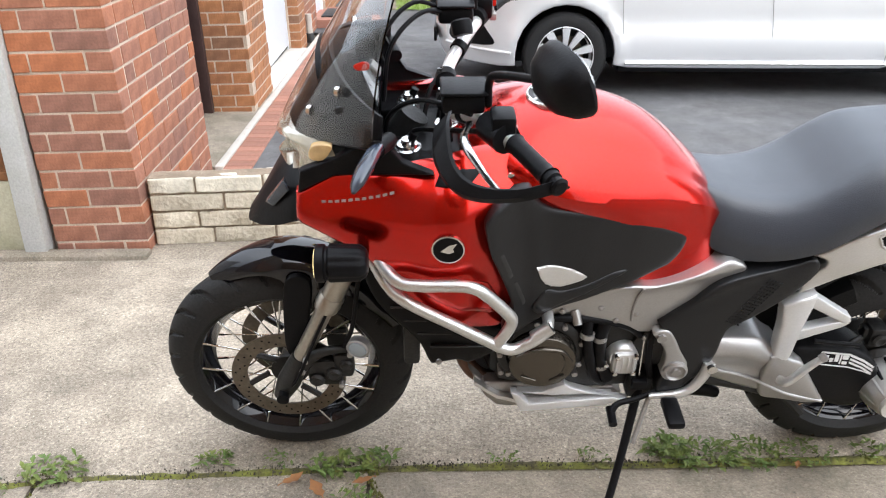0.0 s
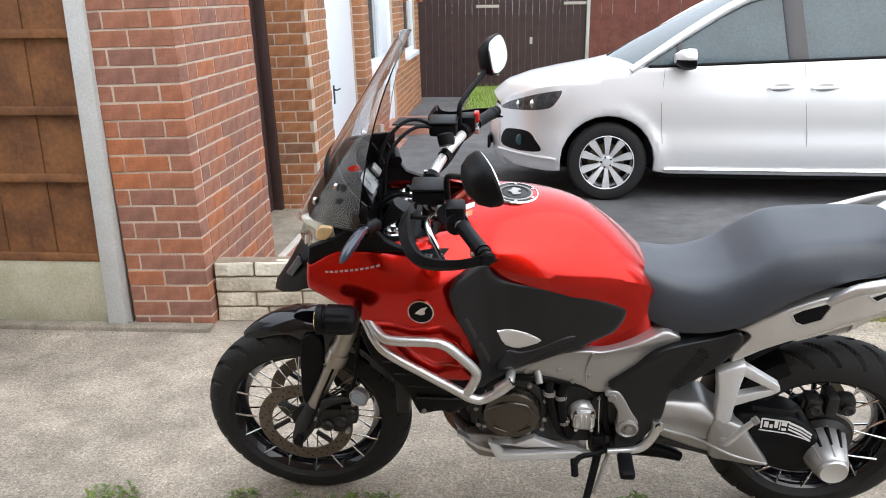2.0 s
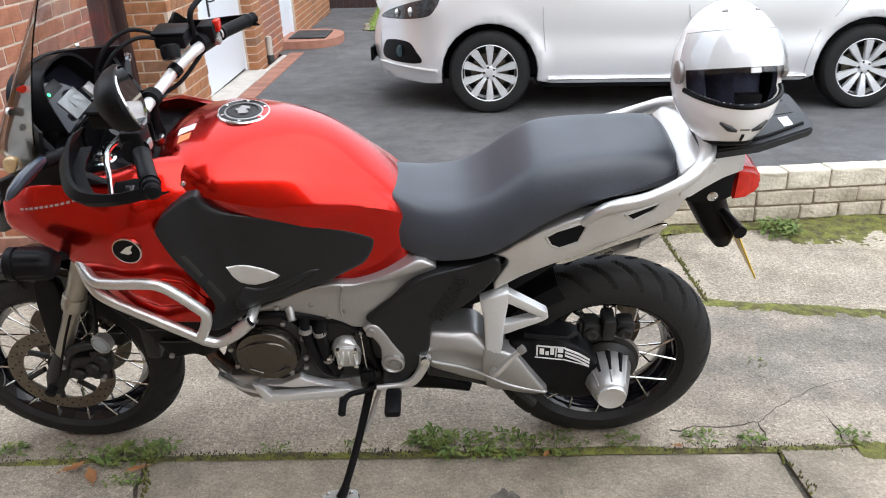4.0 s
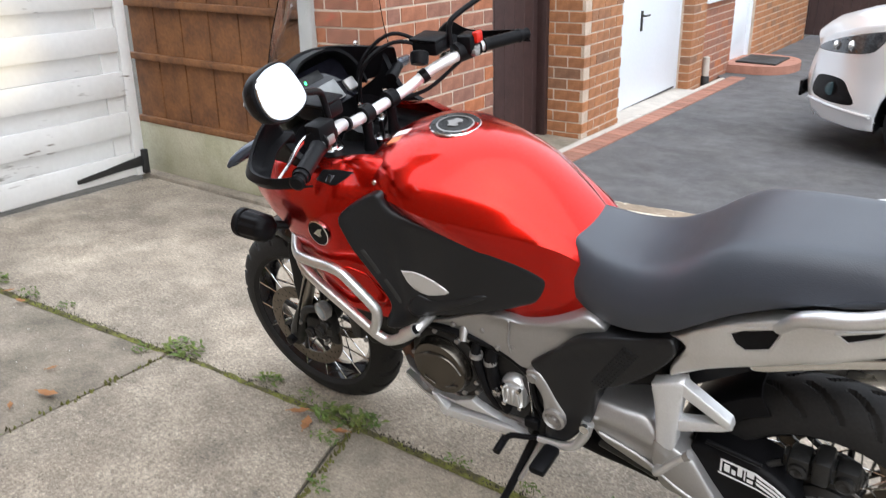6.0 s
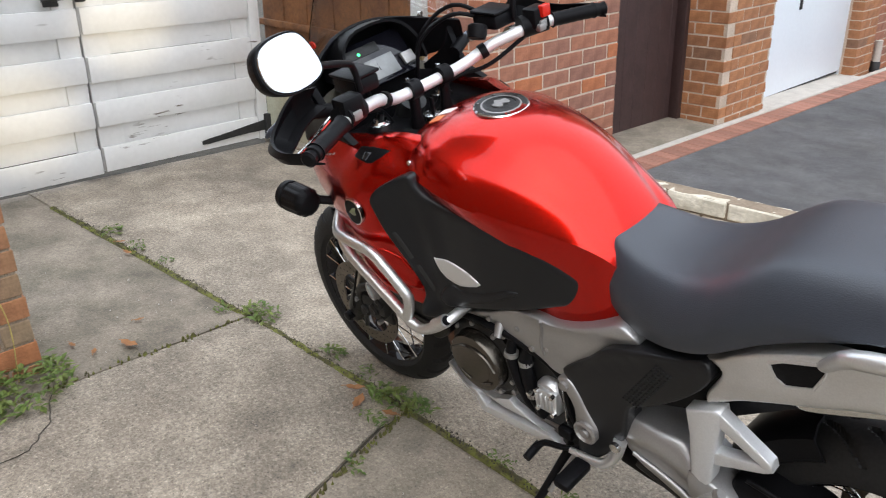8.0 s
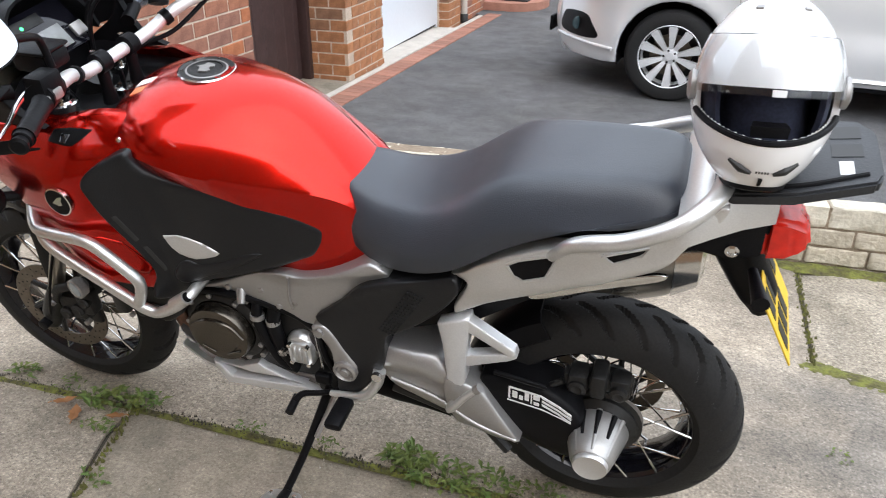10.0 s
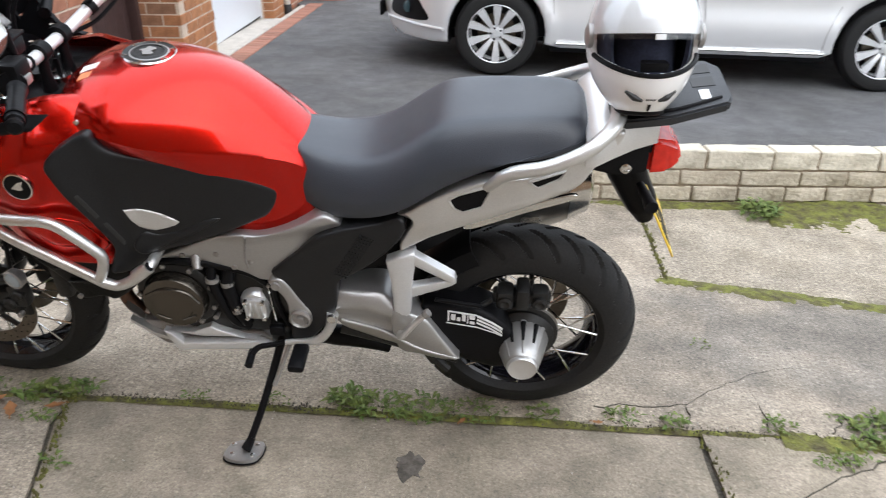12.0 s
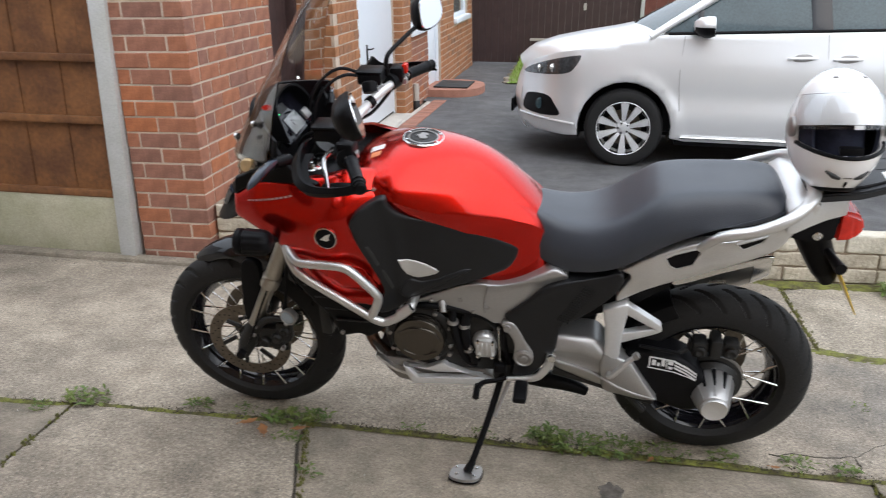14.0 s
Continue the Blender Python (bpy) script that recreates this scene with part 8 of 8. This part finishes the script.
scatter("grit", -3.6, -0.4, lambda x: 1.20 + 0.05 * math.sin(x * 5), 420, 0.008, M_SOIL, "dark grit and leaf litter swept against the fence", 5, flat=0.8)
scatter("grit", -3.5, 2.5, lambda x: 0.5 + 0.6 * math.sin(x * 37), 160, 0.004, M_KERB, "pale grit strewn over the concrete", 6, flat=0.8)
scatter("grit", -2.5, 1.5, lambda x: -0.55 + 0.5 * math.sin(x * 41), 120, 0.004, M_KERB, "pale grit strewn over the front bays", 7, flat=0.8)


def cross_moss(x0, y0, x1, y1, count, seed):
    rr = random.Random(seed)
    verts, faces = [], []
    for k in range(count):
        t = rr.random()
        x, y = x0 + (x1 - x0) * t + rr.gauss(0, 0.008), y0 + (y1 - y0) * t
        r, i = rr.uniform(0.002, 0.007), len(verts)
        verts.append((x, y, 0.001))
        verts += [(x + r * math.cos(a), y + r * math.sin(a), -0.012) for a in (0, 1.26, 2.5, 3.8, 5.0)]
        faces += [(i, i + 1 + j, i + 1 + (j + 1) % 5) for j in range(5)]
    me = bpy.data.meshes.new("joint_moss")
    me.from_pydata(verts, [], faces)
    me.materials.append(M_MOSS)
    tagged(new("joint_moss", me), "dark moss and dirt filling a cross joint", "moss", kind="stuff").matrix_world = DRIVE


cross_moss(-1.502, -0.12, -1.50, -1.6, 170, 11)
cross_moss(-0.59, -0.12, -0.45, -0.6, 90, 12)
cross_moss(1.398, 0.85, 1.40, 1.6, 160, 13)
cross_moss(1.32, -0.12, 1.40, -0.8, 80, 14)


def fallen_leaf(x, y, size, turn, seed, label="curled brown fallen leaf on the concrete"):
    rr = random.Random(seed)
    bm = bmesh.new()
    outline = [(-1.0, 0.0), (-0.55, 0.36), (-0.1, 0.30), (0.15, 0.50), (0.45, 0.30), (1.0, 0.05), (0.5, -0.30), (0.1, -0.48), (-0.2, -0.28), (-0.6, -0.34)]
    mid = bm.verts.new((0, 0, 0.002))
    rim = [bm.verts.new((a * size, b * size, 0.004 + size * 0.35 * (a * a * 0.4 + b * b) * rr.uniform(0.6, 1.3))) for a, b in outline]
    for i in range(len(rim)):
        bm.faces.new((rim[i], rim[(i + 1) % len(rim)], mid))
    tube([(-1.0 * size, 0, 0.01), (-1.35 * size, 0.05 * size, 0.006)], 0.0015, 5, bm=bm, smooth=False)
    solo("fallen_leaf", bm, M_LEAF, label, "leaf", "fallen leaves", m=DRIVE @ pose(x, y, 0.002, 0, 0, turn), smooth=False)


for k, (x, y, sz, tn) in enumerate(((-1.585, -0.605, 0.042, 20), (-0.72, -0.22, 0.04, 120), (-0.79, -0.18, 0.035, 40), (-0.60, -0.19, 0.03, 200), (-1.74, -0.50, 0.022, 80), (-2.40, -0.26, 0.03, 10), (-2.55, -0.23, 0.025, 70), (-1.62, -0.72, 0.022, 150), (-1.72, -0.76, 0.02, 10), (1.02, -0.12, 0.018, 0), (-1.60, 2.9, 0.04, 30), (0.62, -0.15, 0.018, 60))):
    fallen_leaf(x, y, sz, tn, k)
bm = bmesh.new()
ring = [(0.038 * math.cos(a) * (1 + 0.9 * noise.noise((math.cos(a) * 1.7, math.sin(a) * 1.7, 3))), 0.055 * math.sin(a) * (1 + 0.9 * noise.noise((math.cos(a) * 2, math.sin(a), 8)))) for a in (2 * math.pi * k / 28 for k in range(28))]
loft([[(0.486 + x, -0.34 + y, z) for x, y in ring] for z in (-0.012, -0.0062)], bm)
solo("oil_stain", bm, M_OIL, "dark dried oil stain on the concrete", "stain", "", "structure", DRIVE)
# cracks
for pts in ([(1.02, -0.04, 0), (1.10, -0.02, 0), (1.20, -0.02, 0), (1.30, 0.0, 0), (1.41, 0.09, 0), (1.56, 0.19, 0), (1.75, 0.25, 0)], [(1.30, 0.0, 0), (1.30, -0.10, 0)], [(1.52, 0.08, 0), (1.53, -0.04, 0), (1.52, -0.11, 0)], [(1.77, 0.04, 0), (1.75, -0.05, 0), (1.70, -0.11, 0)],
            [(1.82, -0.10, 0), (1.86, -0.03, 0), (1.94, 0.04, 0), (1.99, 0.10, 0), (2.18, 0.18, 0), (2.6, 0.22, 0)], [(2.05, -0.10, 0), (1.82, -0.21, 0), (1.63, -0.31, 0), (1.40, -0.46, 0)], [(-1.52, -0.85, 0), (-1.42, -0.95, 0), (-1.30, -0.98, 0), (-1.20, -1.08, 0), (-1.16, -1.3, 0)]):
    q = [Vector(p) + Vector((0, 0, -0.0018)) for p in pts]
    line = []
    for a, b in zip(q, q[1:]):
        for j in range(6):
            p = a.lerp(b, j / 6)
            line.append(p + Vector((noise.noise(p * 30), noise.noise(p * 30 + Vector((5, 0, 0))), 0)) * 0.012)
    solo("crack", tube(line, 0.0028, 5, smooth=False, flat=0.5), M_SOIL, "thin dark crack in the concrete", "crack", "cracks in the drive", "structure", DRIVE)

# shrub before the far fence and hanging pots by the house
leaf_clump("shrub", 1.75, 12.35, 0.30, 700, 0.09, "green leafy shrub before the red-brown fence", M_WEED, 500, tall=9.0)
leaf_clump("shrub", 2.5, 12.3, 0.35, 700, 0.09, "green leafy shrub beside the fence", M_WEED, 501, tall=9.0)
for y, z in ((7.5, 1.62), (9.8, 1.55), (11.7, 1.52)):
    pot = thing("wall_pot", "small terracotta pot hanging on the house wall", "plant pot", "wall pots", m=pose(-1.68, y, z))
    part("bowl", lathe([(0.05, 0.0), (0.075, 0.09), (0.08, 0.10), (0.07, 0.1)], 20, m=pose(0, 0, 0, 90)), M_POT, pot)


# ---------------------------------------------------------------- bricks and blocks, each a piece of its own
BRICK_L, BRICK_H, BRICK_D, JOINT = 0.2210, 0.0746, 0.1075, 0.0100


def brick_mesh(length, material, seed):
    rr = random.Random(seed)
    bm = cuboid(0, length, 0, BRICK_D, 0, BRICK_H, 0.003, 1)
    for v in bm.verts:
        v.co += Vector((rr.uniform(-1, 1), rr.uniform(-1, 1), rr.uniform(-1, 1))) * 0.0011
    return mesh_of("brick", bm, material, smooth=False)


BRICK_MESHES = {}


def lay(parent, material, m, length, z0, z1, first=0, corner=False, start=0.0, inv=None):
    """Courses of bricks along +x of m, their faces towards -y of m. At a corner, courses begin with stretchers and set-backs by turns."""
    courses = int((z1 - z0) / (BRICK_H + JOINT))
    half = (BRICK_L + JOINT) / 2
    rr = random.Random(int(abs(m.translation.x * 100) + abs(m.translation.y * 1000)))
    for c in range(courses):
        z, u, k = z0 + c * (BRICK_H + JOINT), start, 0
        if corner and (c + first) % 2:
            u = BRICK_D + JOINT
        elif not corner and (c + first) % 2:
            u = start - half
        while u < length - 0.03:
            a, b = max(u, 0.0), min(u + BRICK_L, length)
            n = max(0.03, round((b - a) * 200) / 200)
            key = (n, material.name, rr.randrange(3))
            if key not in BRICK_MESHES:
                BRICK_MESHES[key] = brick_mesh(n, material, len(BRICK_MESHES))
            part("brick", BRICK_MESHES[key], None, parent, at=m @ pose(a, rr.uniform(-0.0025, 0.0015), z))
            u += BRICK_L + JOINT
            k += 1


# end wall: its face towards the drive, then its flank towards the tarmac
lay(w_pier, M_BRICK, pose(-2.09, 1.376, -0.108), 0.4155, 0, 2.3, first=0, start=-0.036)
lay(w_pier, M_BRICK, pose(-1.675, 1.493, -0.108, 0, 0, 90), 1.02, 0, 2.3, first=1)
# garage pier: face and flank
lay(w_gpier, M_BRICK_O, pose(-2.05, 3.85, -0.16), 0.365, 0, 2.0, first=0)
lay(w_gpier, M_BRICK_O, pose(-1.685, 3.96, -0.16, 0, 0, 90), 0.60, 0, 2.0, first=1)
lay(w_side, M_BRICK_O, pose(-1.725, 6.47, -0.25, 0, 0, 90), 0.41, 0, 2.1, first=1)
lay(w_front, M_BRICK, pose(-1.755, 6.885, -0.25, 0, 0, 90), 1.13, 0, 1.03, first=0)
lay(w_front2, M_BRICK_O, pose(-1.755, 8.955, -0.3, 0, 0, 90), 1.16, 0, 2.1, first=0)
lay(w_front3, M_BRICK_O, pose(-1.755, 10.125, -0.3, 0, 0, 90), 1.97, 0, 1.0, first=1)
lay(w_front4, M_BRICK_O, pose(-1.755, 11.555, 0.702, 0, 0, 90), 0.54, 0, 1.2, first=1)
lay(w_own, M_BRICK_OLD, pose(-1.63, -2.72, -0.08, 0, 0, 90), 1.83, 0, 1.75, first=0)

# low wall of pale split-faced blocks
low = thing("low_wall", "low pale split-faced block wall between the two drives", "wall", "", "structure", DRIVE @ pose(-1.665, 1.44, 0, 0, 0, 4.86))
part("core", cuboid(0.0, 2.39, 0.010, 0.10, -0.1, 0.318), M_MORTAR_OLD, low, smooth=False)
part("core", cuboid(2.39, 8.2, 0.010, 0.10, -0.3, 0.252), M_MORTAR_OLD, low, smooth=False)
rng = random.Random(21)


def block_mesh(length, height, seed, material):
    bm = cuboid(0, length, 0, 0.112, 0, height, 0.005, 1)
    es = [e for e in bm.edges if e.calc_length() > 0.08]
    bmesh.ops.subdivide_edges(bm, edges=es, cuts=4, use_grid_fill=True)
    for v in bm.verts:
        q = v.co * 16 + Vector((seed * 3.1, 0, seed))
        v.co.y += noise.noise(q) * 0.011 + noise.noise(q * 3) * 0.004
        v.co.z += noise.noise(q + Vector((9, 0, 0))) * 0.004
    return mesh_of("block", bm, material)


LENGTHS = (0.20, 0.23, 0.26, 0.29, 0.32, 0.22, 0.27, 0.24)
BLOCKS = {h: [(n, block_mesh(n, h, k, m)) for k, n in enumerate(LENGTHS)] for h, m in ((0.073, M_STONE), (0.071, M_COPING), (0.096, M_COPING))}
for c in range(4):
    u = -0.1 * (c % 2)
    end = 2.39 if c == 3 else 8.2
    while u < end - 0.02:
        height = 0.071 if c == 3 else 0.096 if c == 2 and u > 2.30 else 0.073
        n, me = BLOCKS[height][rng.randrange(len(LENGTHS))]
        if u < 0:
            n, me = 0.20, BLOCKS[height][0][1]
        if u + n > end:
            break
        part("block", me, None, low, at=pose(max(u, 0), rng.uniform(-0.005, 0.004), -0.003 + 0.083 * c))
        u = max(u, 0) + n + 0.010

# red pavers along the kerb
strip = thing("paver_strip", "strip of red brick pavers along the tarmac edge", "paving", "", "structure", DRIVE)
me = mesh_of("paver", cuboid(-0.083, 0.083, 0.002, 0.098, -0.05, 0.014, 0.004, 1), M_PAVER, False)
for k in range(52):
    part("paver", me, None, strip, at=pose(-1.53, 2.45 + k * 0.1, 0.0005 * (k % 3)))
